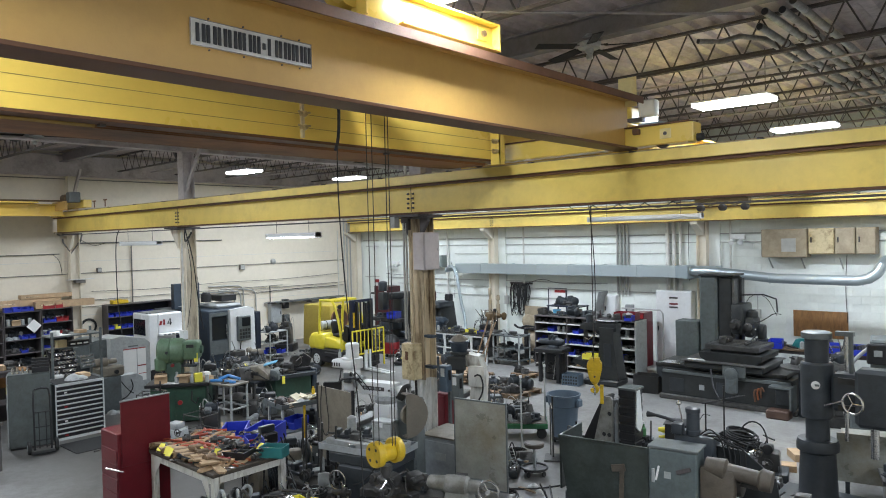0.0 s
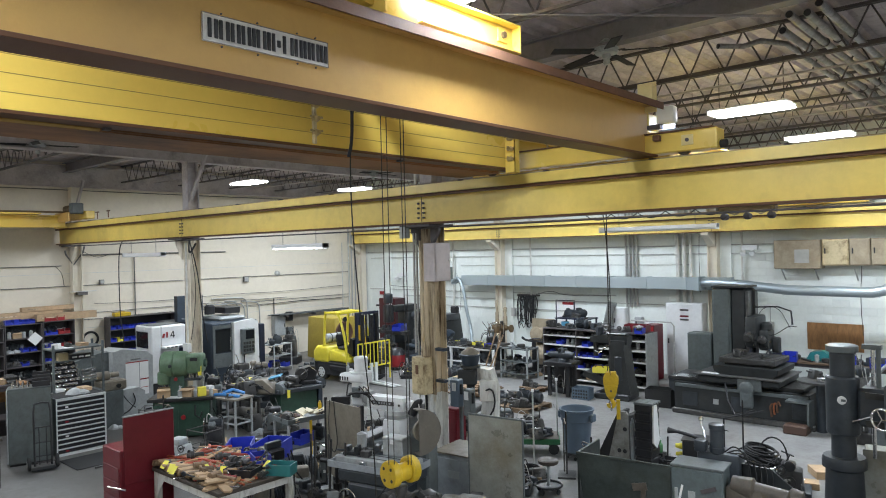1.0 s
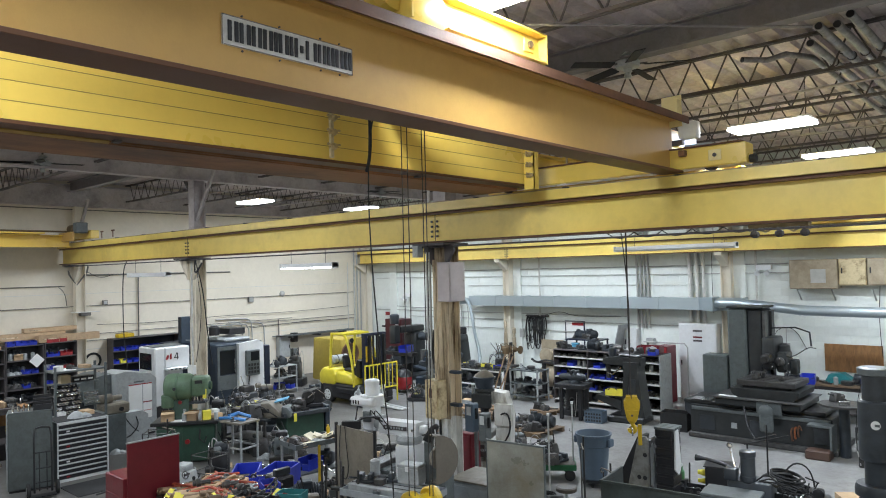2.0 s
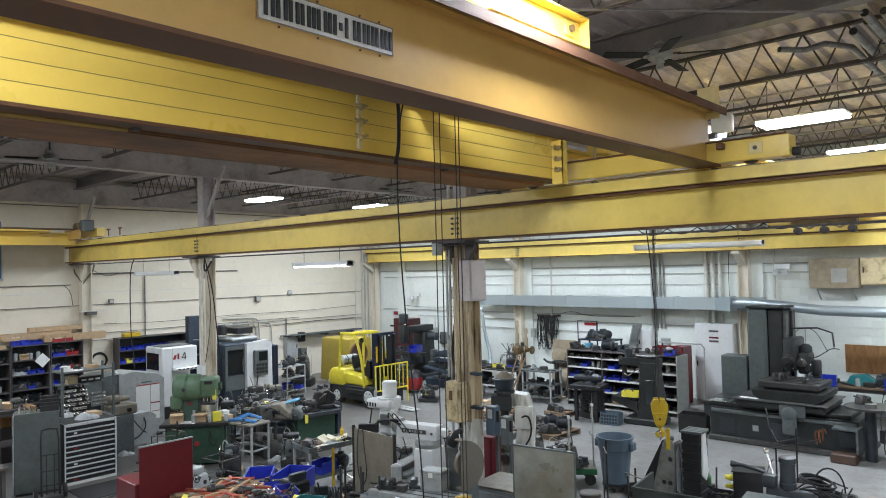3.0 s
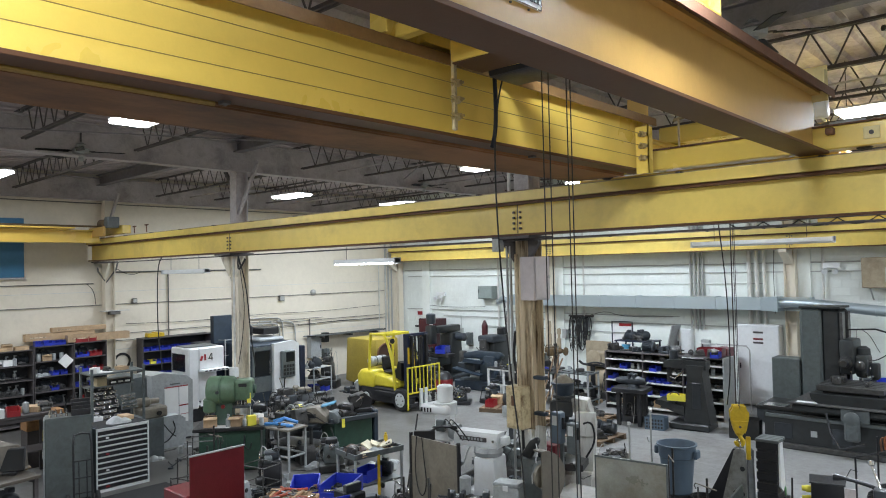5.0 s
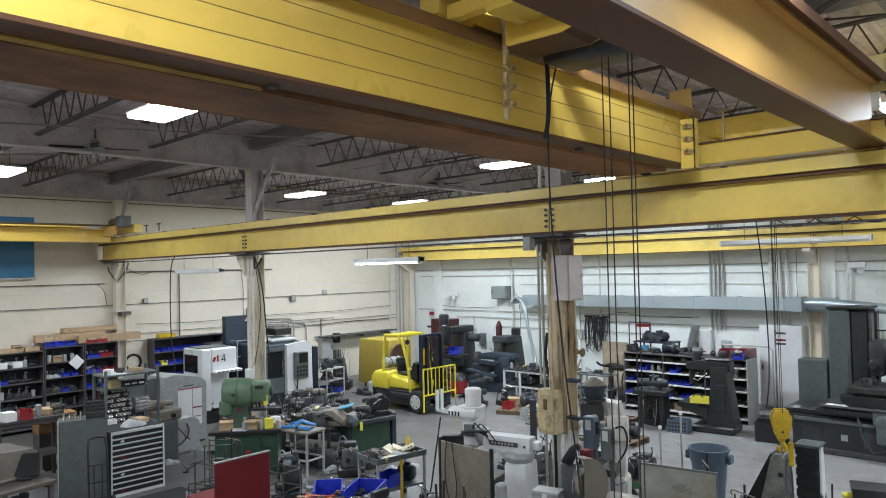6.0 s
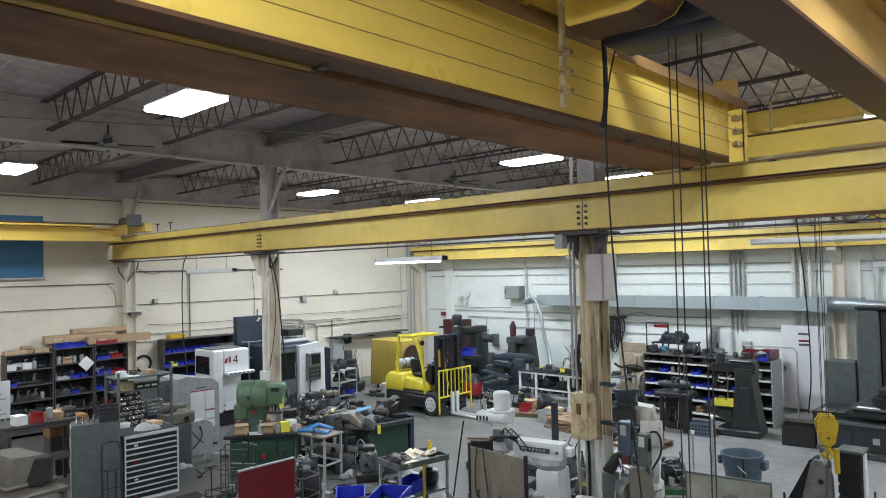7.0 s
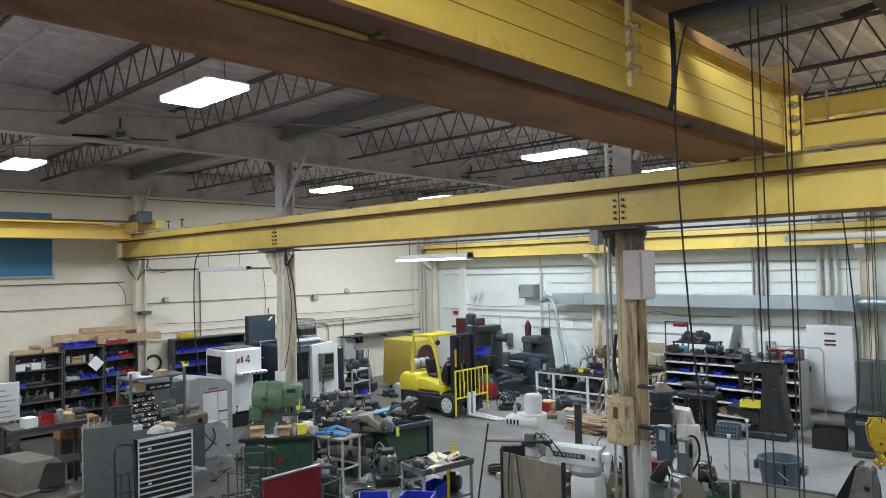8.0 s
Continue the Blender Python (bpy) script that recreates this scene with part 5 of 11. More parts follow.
kind("angle", "steel_bracket", [cbox(0, 0, 0, 0.2, 0.12, 0.016, 0.003), cbox(-0.092, 0, 0.016, 0.016, 0.12, 0.13, 0.003)], LGREY, "grey steel angle bracket lying loose", "bracket")
kind("handle", "machine_lever", [cyl((0, 0, 0), (0, 0, 0.03), 0.05, n=12), cyl((0, 0, 0.02), (0.17, 0.05, 0.12), 0.01, n=6), lathe((0.16, 0.047, 0.1), (0.19, 0.055, 0.14), [(0, 0.015), (0.5, 0.025), (1, 0.015)], 8)], MACHINE, "dark lever on a round boss", "lever")

kind("sheath", "tool_sheath", [moved(prism([(-0.14, -0.035), (0.1, -0.05), (0.14, 0), (0.1, 0.05), (-0.14, 0.035)], "z", 0, 0.022), pose(0, 0, 0.004, 0, 6, 0))], CARD, "tan card tool sheath lying in the heap", "tool sheath")

kind("hose", "hose_piece", tube(bend([(-0.22, 0, 0.02), (-0.1, 0.05, 0.03), (0.05, -0.03, 0.04), (0.2, 0.04, 0.02)], 2), 0.017, 7), REDHOSE, "faded red rubber hose lying in the heap", "hose")
kind("hammer", "hammer", [tube([(-0.2, 0, 0.03), (0, 0.008, 0.035), (0.14, 0, 0.03)], 0.017, 7), cbox(0.15, 0, 0.008, 0.04, 0.13, 0.045, 0.008)], TANWOOD, "tan wooden-handled hammer lying in the heap", "hammer")
kind("pipe", "bent_pipe", tube(bend([(-0.2, 0, 0.02), (0.1, 0, 0.03), (0.2, 0.06, 0.05), (0.2, 0.14, 0.03)], 2), 0.014, 7), CHROME, "bright bent steel pipe lying loose", "pipe")

JUNK = ("lump", "turned", "vise", "rod", "gear", "block", "turned", "lump", "angle", "motor", "handle", "chuck")


def strew(x0, x1, y0, y1, z, n, kinds, seed, size=(0.8, 1.25)):
    """n small things laid out over a rectangle at height z, on a loose grid."""
    r = random.Random(seed)
    cols = max(1, round(math.sqrt(n * abs(x1 - x0) / max(abs(y1 - y0), 0.01))))
    rows = math.ceil(n / cols)
    k = 0
    for j in range(rows):
        for i in range(cols):
            if k >= n:
                return
            x = x0 + (i + 0.5 + r.uniform(-0.3, 0.3)) * (x1 - x0) / cols
            y = y0 + (j + 0.5 + r.uniform(-0.3, 0.3)) * (y1 - y0) / rows
            small(r.choice(kinds), (x, y, z), r.uniform(0, 360), r.uniform(*size))
            k += 1


def legs4(parent, w, d, h, s, m, name="leg"):
    for sx in (-1, 1):
        for sy in (-1, 1):
            part(name, box(sx * w / 2 - (s if sx > 0 else 0), sx * w / 2 + (s if sx < 0 else 0), sy * d / 2 - (s if sy > 0 else 0), sy * d / 2 + (s if sy < 0 else 0), 0, h, 0.004), m, parent)


def bench(at, turn, w, d, h, top_m, leg_m, label, thick=0.05, shelf=0.25, category="workbench", name="workbench"):
    b = thing(name, label, category, at, turn)
    part("worktop", box(-w / 2, w / 2, -d / 2, d / 2, h - thick, h, 0.006), top_m, b)
    legs4(b, w - 0.06, d - 0.06, h - thick, 0.06, leg_m)
    if shelf:
        part("shelf", box(-w / 2 + 0.04, w / 2 - 0.04, -d / 2 + 0.04, d / 2 - 0.04, shelf, shelf + 0.025), leg_m, b)
    for s in (-1, 1):
        part("apron", box(-w / 2 + 0.09, w / 2 - 0.09, s * (d / 2 - 0.05) - 0.012, s * (d / 2 - 0.05) + 0.012, h - thick - 0.08, h - thick - 0.002), leg_m, b)
    return b


def shelving(at, turn, w, d, h, levels, m, label, back=True):
    """A shelf unit; its front looks to local -y."""
    s = thing("shelf_unit", label, "shelf unit", at, turn, "shelf units")
    for sx in (-1, 1):
        part("side_panel", box(sx * w / 2 - (0.02 if sx > 0 else 0), sx * w / 2 + (0.02 if sx < 0 else 0), -d / 2, d / 2, 0, h, 0.002), m, s)
    for k in range(levels):
        z = 0.08 + (h - 0.11) * k / (levels - 1)
        part("shelf", box(-w / 2 + 0.022, w / 2 - 0.022, -d / 2 + 0.004, d / 2 - 0.012, z, z + 0.028, 0.002), m, s)
    if back:
        part("back_panel", box(-w / 2 + 0.022, w / 2 - 0.022, d / 2 - 0.01, d / 2, 0.02, h), BLACK, s)
    return s


def on_shelf(at, turn, w, d, h, levels, plan, seed, fill=(0.9, 1), deep=0.0):
    """Things standing on the levels of a shelf unit: plan has a tuple of kinds for each level."""
    r = random.Random(seed)
    base = pose(*at, 0, 0, turn)
    for k, kinds in enumerate(plan):
        if not kinds:
            continue
        z = 0.109 + (h - 0.11) * k / (levels - 1)
        x = -w / 2 + 0.14
        while x < w / 2 - 0.12:
            if r.random() < r.uniform(*fill):
                p = base @ Vector((x, -d / 2 + 0.15 + deep + r.uniform(0, 0.05), z))
                small(r.choice(kinds), p, turn + r.uniform(-6, 6), r.uniform(0.82, 1.0))
            x += r.uniform(0.15, 0.22)


# ---- west side: shelves, cabinets, machining centres ----
for y0, y1, h, plan, seed in (
    (5.3, 6.35, 2.04, ((), ("lump", "motor"), ("can", "lump"), ("bluebin", "can", "turned"), ("can", "turned", "whitebox"), ("carton", "flatbox")), 1),
    (6.37, 7.32, 2.1, (("lump",), ("flatbox", "turned"), ("bluebin", "lump"), ("bluebin", "rag", "can"), ("carton", "can", "flatbox"), ("bluebin", "bluebin")), 2),
    (7.34, 8.2, 2.12, (("lump",), ("redbin", "turned"), ("bluebin", "turned"), ("bluebin", "bluebin", "redbin"), ("redbin", "bluebin", "can"), ("redbin", "redbin", "bluebin")), 3),
):
    at, w = (-22.52, (y0 + y1) / 2, 0), y1 - y0
    shelving(at, 90, w, 0.45, h, 6, STEEL_DARK, "dark steel shelf unit crowded with bins and parts")
    on_shelf(at, 90, w, 0.45, h, 6, plan, seed)
    on_shelf(at, 90, w, 0.45, h, 6, [("can", "lump", "turned", "bottle", "whitebox", "motor") if q else () for q in plan[:5]] + [()], seed + 50, deep=0.16)
# long cartons lying on the shelves
for y0, y1, x0, z, hh in ((6.25, 8.0, -22.72, 2.28, 0.19), (7.2, 8.85, -22.45, 2.19, 0.2), (6.9, 8.3, -22.7, 2.48, 0.12)):
    c = thing("long_carton", "long tan cardboard carton lying on top of the shelves", "carton", (x0, (y0 + y1) / 2, z - 0.06), group="long cartons")
    part("box_wall", box(-0.11, 0.11, -(y1 - y0) / 2, (y1 - y0) / 2, 0, hh, 0.004), CARD, c)
    part("tape_strip", box(0.1105, 0.112, -(y1 - y0) / 2 + 0.1, -(y1 - y0) / 2 + 0.5, hh * 0.4, hh * 0.55), COLUMN, c)
solid("diamond_sign", moved(box(-0.004, 0.004, -0.14, 0.14, -0.14, 0.14), pose(0, 0, 0, 45, 0, 0)), PAPER, "blank white diamond sign hanging on the shelf front", "sign", (-22.27, 7.12, 1.66))
# shelf with blue bins
at = (-22.72, 10.4, 0)
shelving(at, 90, 2.2, 0.42, 2.05, 6, STEEL_DARK, "dark steel shelf unit with rows of blue bins")
on_shelf(at, 90, 2.2, 0.42, 2.05, 6, (("lump",), ("turned", "lump"), ("bluebin",), ("bluebin", "bluebin", "bluebin", "bluebin", "yellowbin"), ("bluebin", "bluebin", "bluebin", "bluebin", "redbin"), ()), 5, (1, 1))
yb = solid("tool_case", [cbox(0, 0, 0, 0.26, 0.5, 0.12, 0.02), cyl((0, -0.1, 0.14), (0, 0.1, 0.14), 0.012, n=6)], HOOKY, "yellow plastic tool case on the shelf", "tool case", (-22.7, 9.75, 2.055))
# coiled hoses on the wall column
for y, z in ((8.9, 1.2),):
    solid("hose_coil", [hoop((0, 0, 0.0), "x", 0.2 + 0.02 * k, 0.016, 20, 6) for k in range(3)], RUBBER, "black hose coil hanging on the wall", "hose coil", (-22.975, y, z + 0.2))

# white board on a stand
wb = thing("white_board", "white board with faint writing on a stand", "white board", (-19.0, 4.05, 0))
part("panel", box(-0.02, 0.02, -0.6, 0.45, 1.12, 1.86, 0.006), WHITE, wb)
for s in (-0.5, 0.35):
    part("post", box(-0.02, 0.02, s, s + 0.04, 0.03, 1.12), LGREY, wb)
    part("foot", box(-0.3, 0.3, s, s + 0.04, 0, 0.03), LGREY, wb)
for k in range(6):
    part("writing_line", box(0.0205, 0.022, -0.5 + 0.04 * k % 0.1, 0.38 - (k % 3) * 0.08, 1.2 + 0.1 * k, 1.225 + 0.1 * k), LGREY, wb)

# bench with a covered machine at the west edge
GRIMETOP = mat("greasy_dark_benchtop", (0.085, 0.07, 0.055), 0.5, var=0.3, scale=4, dirt=0.5, dirt_color=(0.03, 0.025, 0.02), dirt_scale=3, grime=0.5)
bench((-14.72, 3.38, 0), 10, 1.5, 0.9, 0.86, GRIMETOP, STEEL_DARK, "stained bench carrying a covered machine")
CLOTH = mat("dusty_canvas", (0.15, 0.132, 0.108), 0.9, var=0.15, scale=5, bump=0.3, bump_scale=9)
cov = thing("covered_machine", "small machine under a tan dust cover on the bench", "machine", (-14.9, 3.5, 0.862), 10)
part("cover", prism([(-0.35, 0), (0.35, 0), (0.33, 0.3), (0.2, 0.42), (-0.25, 0.45), (-0.34, 0.3)], "x", -0.42, 0.42), CLOTH, cov)
part("skirt", box(-0.45, 0.45, -0.38, 0.38, 0, 0.06, 0.02), CLOTH, cov)
mon = thing("monitor", "old black monitor tilted on the bench", "monitor", (-14.42, 3.62, 0.862), 60)
part("screen", moved(box(-0.2, 0.2, -0.03, 0.03, 0.04, 0.4, 0.015), pose(0, 0, 0.0, -14, 0, 0)), BLACK, mon)
part("glass", moved(box(-0.18, 0.18, -0.036, -0.031, 0.07, 0.37), pose(0, 0, 0.0, -14, 0, 0)), GLASS_DARK, mon)
part("stand", box(-0.1, 0.1, -0.06, 0.14, 0, 0.05, 0.01), BLACK, mon)
strew(-15.3, -14.2, 3.1, 3.65, 0.28, 6, JUNK, 11, (1.0, 1.6))
# workbench behind with red and white boxes
bench((-17.6, 4.55, 0), 90, 1.3, 0.7, 1.25, STEEL_DARK, STEEL_DARK, "dark steel bench loaded with boxes", shelf=0.5)
for kk, x, y, a in (("whitebox", -17.35, 4.2, 10), ("redbin", -17.4, 4.5, 80), ("can", -17.5, 4.75, 0), ("flatbox", -17.6, 4.9, 40), ("lump", -17.5, 5.08, 0)):
    small(kk, (x, y, 1.251), a, 1.1)
tb = thing("machinist_chest", "red-brown machinist tool chest with drawers", "tool chest", (-18.3, 5.3, 0.0), 90)
part("stand", box(-0.35, 0.35, -0.2, 0.2, 0, 0.75, 0.01), STEEL_DARK, tb)
part("chest", box(-0.36, 0.36, -0.2, 0.2, 0.752, 1.12, 0.01), PLY, tb)
for k in range(4):
    part("drawer", box(-0.33, 0.33, -0.212, -0.201, 0.78 + 0.08 * k, 0.85 + 0.08 * k, 0.003), PLY, tb)

# grey cabinet and hand truck
GC = pose(-15.39, 4.8, 0, 0, 0, -18.7)
gc = thing("steel_cabinet", "tall grey-green steel cabinet with tool holders on top", "cabinet", (-15.39, 4.8, 0), -18.7)
part("body", box(-0.22, 0.225, -0.36, 0.36, 0.04, 1.46, 0.012), GREYCAB, gc)
part("plinth", box(-0.2, 0.2, -0.34, 0.34, 0, 0.04), BLACK, gc)
for k in range(2):
    d = part("door", box(-0.215 + 0.215 * k, 0.213 * k, -0.382, -0.362, 0.06, 1.44, 0.004), LGREY, gc, "pale worn door")
    part("handle", box(-0.05 + 0.06 * k, -0.035 + 0.06 * k, -0.4, -0.382, 0.75, 0.9, 0.004), CHROME, d)
part("tag", box(0.1, 0.17, -0.388, -0.383, 1.1, 1.28), TAGY, gc, "yellow card tag")
part("top_rim", box(-0.225, 0.23, -0.365, 0.365, 1.461, 1.468, 0.002), GREYCAB, gc)
for i in range(3):
    for j in range(4):
        small("holder", GC @ Vector((-0.12 + 0.09 * i, -0.28 + 0.085 * j, 1.469)), 0, 0.75)
rackb = thing("holder_rack", "black tool-holder rack on the cabinet", "rack", GC @ Vector((0.0, 0.2, 1.469)), -18.7)
for k in range(4):
    part("tier", box(-0.16 + 0.08 * k, -0.09 + 0.08 * k, -0.15, 0.15, 0, 0.25 - 0.05 * k, 0.004), BLACK, rackb)
ht = thing("hand_truck", "black two-wheeled hand truck leaning at the cabinet", "hand truck", (-14.66, 4.78, 0), 76)
for s in (-1, 1):
    part("rail", tube([(s * 0.14, -0.02, 0.08), (s * 0.14, 0.04, 0.6), (s * 0.14, 0.1, 1.05), (s * 0.12, 0.17, 1.2), (0, 0.19, 1.22)], 0.019, 8), BLACK, ht)
    w = part("wheel", wheel((s * 0.23, 0.04, 0.125), "x", 0.125, 0.06), RUBBER, ht)
    part("rim", wheel((s * 0.235, 0.04, 0.125), "x", 0.06, 0.066), LGREY, w)
for z in (0.25, 0.5, 0.78):
    part("cross_bar", cyl((-0.14, -0.005 + z * 0.08, z), (0.14, -0.005 + z * 0.08, z), 0.012, n=8), BLACK, ht)
for x in (-0.06, 0.06):
    part("slat", cyl((x, 0.0, 0.1), (x, 0.06, 0.78), 0.01, n=6), BLACK, ht)
part("toe_plate", box(-0.2, 0.2, -0.2, 0.0, 0.04, 0.05), BLACK, ht)
part("axle", cyl((-0.24, 0.04, 0.125), (0.24, 0.04, 0.125), 0.012, n=8), STEEL_DARK, ht)

# drawer cabinet
dc = thing("drawer_cabinet", "grey modular drawer cabinet with dark drawer fronts", "drawer cabinet", (-15.6, 5.75, 0))
part("carcase", [box(-0.35, 0.33, -0.53, -0.505, 0, 1.15, 0.004), box(-0.35, 0.33, 0.405, 0.43, 0, 1.15, 0.004), box(-0.35, -0.33, -0.5, 0.4, 0, 1.15), box(-0.33, 0.33, -0.505, 0.405, 1.125, 1.15), box(-0.33, 0.33, -0.505, 0.405, 0.0, 0.05)], MGREY, dc, "dull grey carcase")
for a in ((-0.53, -0.505, 0, 1.15), (0.405, 0.43, 0, 1.15), (-0.505, 0.405, 1.125, 1.15), (-0.505, 0.405, 0, 0.05)):
    part("front_edge", box(0.331, 0.345, *a), BRIGHTCAB, dc, "pale grey front edge")
part("core", box(-0.32, 0.28, -0.5, 0.4, 0.06, 1.12), BLACK, dc, "dark inside")
N = 11
for k in range(N):
    z0, z1 = 0.055 + 1.065 * k / N, 0.055 + 1.065 * (k + 1) / N
    d = part("drawer", box(0.281, 0.335, -0.5, 0.4, z0 + 0.004, z1 - 0.03, 0.004), BLACK, dc)
    part("handle_rail", box(0.281, 0.352, -0.502, 0.402, z1 - 0.024, z1 - 0.006, 0.005), BRIGHTCAB, d, "pale grey handle rail")
    for q in range(3):
        if (k * 3 + q) % 9 == 0:
            part("label_card", box(0.3355, 0.337, -0.36 + 0.22 * q, -0.3 + 0.22 * q, z0 + 0.02, z1 - 0.045), PAPER if k % 2 else REDP, d)
part("top_mat", box(-0.34, 0.32, -0.5, 0.4, 1.151, 1.157), RUBBER, dc, "dark rubber top mat")
small("rag", (-15.55, 5.68, 1.158), 30, 1.3)
small("flatbox", (-15.75, 5.95, 1.158), 5, 0.8)
solid("floor_mat", box(-0.45, 0.45, -0.6, 0.6, 0, 0.012), RUBBER, "dark rubber floor mat in front of the cabinet", "floor mat", (-14.5, 5.75, 0))

# tool-holder rack on wheels
tr = thing("tool_rack", "grey steel rack holding rows of bright tool holders", "tool rack", (-16.75, 6.1, 0))
for y in (-0.52, 0.5):
    for x in (-0.3, 0.27):
        part("post", box(x, x + 0.045, y, y + 0.045, 0.1, 2.08, 0.003), MGREY, tr)
        w = part("caster", wheel((x + 0.02, y + 0.02, 0.05), "y", 0.05, 0.03, 12), RUBBER, tr)
for z in (0.35, 0.95, 1.95):
    part("tier", box(-0.3, 0.31, -0.52, 0.54, z, z + 0.03), MGREY, tr)
slope = part("sloped_panel", moved(box(-0.02, 0.02, -0.45, 0.1, 0, 0.75), pose(0.12, 0, 1.0, 0, -28, 0)), BLACK, tr)
part("sloped_panel", moved(box(-0.02, 0.02, 0.14, 0.46, 0, 0.32), pose(0.14, 0, 1.18, 0, -28, 0)), MGREY, tr)
for i in range(8):
    for j in range(7):
        p = pose(-16.75, 6.1, 0) @ pose(0.12, 0, 1.0, 0, -28, 0) @ Vector((0.02, -0.41 + 0.07 * i, 0.06 + 0.1 * j))
        if (i * 7 + j) % 5:
            ob = small("holder", p, 0, 0.85)
            ob.matrix_basis = Matrix.Translation(p) @ pose(0, 0, 0, 0, 62, 0)
for i in range(6):
    for j in range(4):
        p = pose(-16.75, 6.1, 0) @ pose(0.14, 0, 1.18, 0, -28, 0) @ Vector((0.02, 0.17 + 0.05 * i, 0.04 + 0.075 * j))
        ob = small("holder", p, 0, 0.6)
        ob.matrix_basis = Matrix.Translation(p) @ pose(0, 0, 0, 0, 62, 0) @ Matrix.Scale(0.6, 4)
small("paper", (-16.7, 5.9, 1.981), 85, 1.0)
small("whitebox", (-16.62, 5.72, 1.981), 40, 0.7)
small("whitebox", (-16.6, 5.75, 0.981), 0, 0.9)
part("tier", box(-0.3, 0.0, -0.47, 0.5, 1.66, 1.68), MGREY, tr)
solid("cream_box", box(-0.09, 0.09, -0.1, 0.1, 0, 0.17, 0.008), CREAM, "cream steel box on the rack", "box", (-16.86, 5.92, 1.681))
dtr = thing("parts_tray", "black slotted parts tray on the rack", "tray", (-16.86, 6.28, 1.681))
part("body", box(-0.1, 0.1, -0.22, 0.22, 0, 0.12, 0.006), BLACK, dtr)
for k in range(3):
    part("label_card", box(0.101, 0.104, -0.19 + 0.14 * k, -0.09 + 0.14 * k, 0.04, 0.075), PAPER, dtr)
small("lump", (-16.72, 6.0, 1.981), 30, 0.6)
small("flatbox", (-16.75, 6.3, 1.981), 10, 0.7)

# angled machine enclosure with paper schedules
we = thing("machine_enclosure", "light grey sloped machine enclosure with paper sheets taped on", "machine", (-18.4, 7.75, 0))
part("shell", prism([(-0.28, 0.05), (0.72, 0.05), (0.72, 1.38), (0.58, 1.5), (-0.05, 1.62), (-0.28, 1.58)], "x", -0.35, 0.45), LGREY, we)
part("sloped_hood", prism([(-1.1, 1.0), (-0.285, 1.0), (-0.285, 1.56), (-0.5, 1.56), (-1.1, 1.42)], "x", -0.9, 0.2), MGREY, we)
part("rear_body", box(-0.9, 0.2, -1.1, -0.285, 0.05, 0.998, 0.02), MACHINE, we)
part("plinth", box(-0.3, 0.42, -0.26, 0.68, 0, 0.05), BLACK, we)
part("paper_sheet", box(0.4505, 0.454, 0.02, 0.36, 0.5, 1.28), PAPER, we, "white paper schedule with red edges")
part("paper_sheet", box(0.4505, 0.454, 0.38, 0.6, 0.42, 1.28), PAPER, we, "white paper schedule with red edges")
for a in ((0.02, 0.6, 1.255, 1.28), (0.38, 0.6, 0.8, 0.83), (0.4, 0.6, 0.6, 0.615)):
    part("red_edge", box(0.4545, 0.456, *a), REDP, we)
part("heading", box(0.4505, 0.453, 0.15, 0.4, 1.32, 1.35), MGREY, we)
br = thing("pale_control_box", "pale grey box with a coiled cable standing on the floor", "control box", (-17.55, 7.6, 0), 0)
part("box", prism([(-0.4, 0), (0.4, 0), (0.4, 0.62), (0.25, 0.72), (-0.3, 0.72), (-0.4, 0.6)], "x", -0.15, 0.15), LGREY, br)
part("cable", tube(bend([(0.16, 0.1, 0.6), (0.2, 0.15, 0.4), (0.18, 0.0, 0.2), (0.2, -0.15, 0.15)], 2), 0.014, 6), RUBBER, br)
gr = thing("bench_grinder", "dusty tan tool grinder on a pedestal", "grinder", (-17.0, 7.0, 0))
part("pedestal", box(-0.2, 0.2, -0.22, 0.22, 0, 0.85, 0.02), MGREY, gr)
part("head", box(-0.2, 0.2, -0.3, 0.3, 0.85, 1.08, 0.03), STAINED, gr)
part("spindle", lathe((-0.05, -0.35, 1.18), (-0.05, 0.2, 1.18), [(0, 0.08), (0.1, 0.1), (0.6, 0.1), (0.65, 0.06), (1, 0.06)], 14), STAINED, gr)
part("knob", cyl((0.2, 0.1, 0.95), (0.24, 0.1, 0.95), 0.05, n=12), BLACK, gr)

# white machining centre
mc = thing("machining_centre", "white machining centre with a dark window", "machining centre", (-20.0, 9.68, 0))
part("base", box(-0.48, 0.44, -0.46, 0.48, 0, 0.34, 0.02), BLACK, mc)
part("enclosure", [box(-0.5, 0.1, -0.5, 0.52, 0.34, 1.94, 0.03), box(0.1, 0.5, -0.5, -0.22, 0.34, 1.94, 0.03), box(0.1, 0.5, -0.22, 0.52, 1.36, 1.94, 0.03)], WHITE, mc)
part("window", box(-0.42, 0.3, -0.51, -0.501, 1.32, 1.78, 0.004), GLASS_DARK, mc, "dark window")
part("ledge", box(0.12, 0.68, -0.2, 0.58, 1.3, 1.37, 0.015), WHITE, mc)
for k in range(6):
    part("button", box(0.681, 0.688, -0.14 + 0.12 * k, -0.07 + 0.12 * k, 1.32, 1.35), BLACK, mc)
part("tray", [box(0.12, 0.55, -0.2, 0.52, 0.4, 0.44), box(0.53, 0.55, -0.2, 0.52, 0.44, 0.62)], WHITE, mc)
part("roof_panel", box(-0.4, 0.3, -0.42, 0.45, 1.945, 1.965), MGREY, mc)
part("emblem", prism([(-0.2, 1.6), (-0.13, 1.6), (-0.09, 1.72), (-0.16, 1.72)], "x", 0.502, 0.506), REDP, mc, "red slanted emblem")
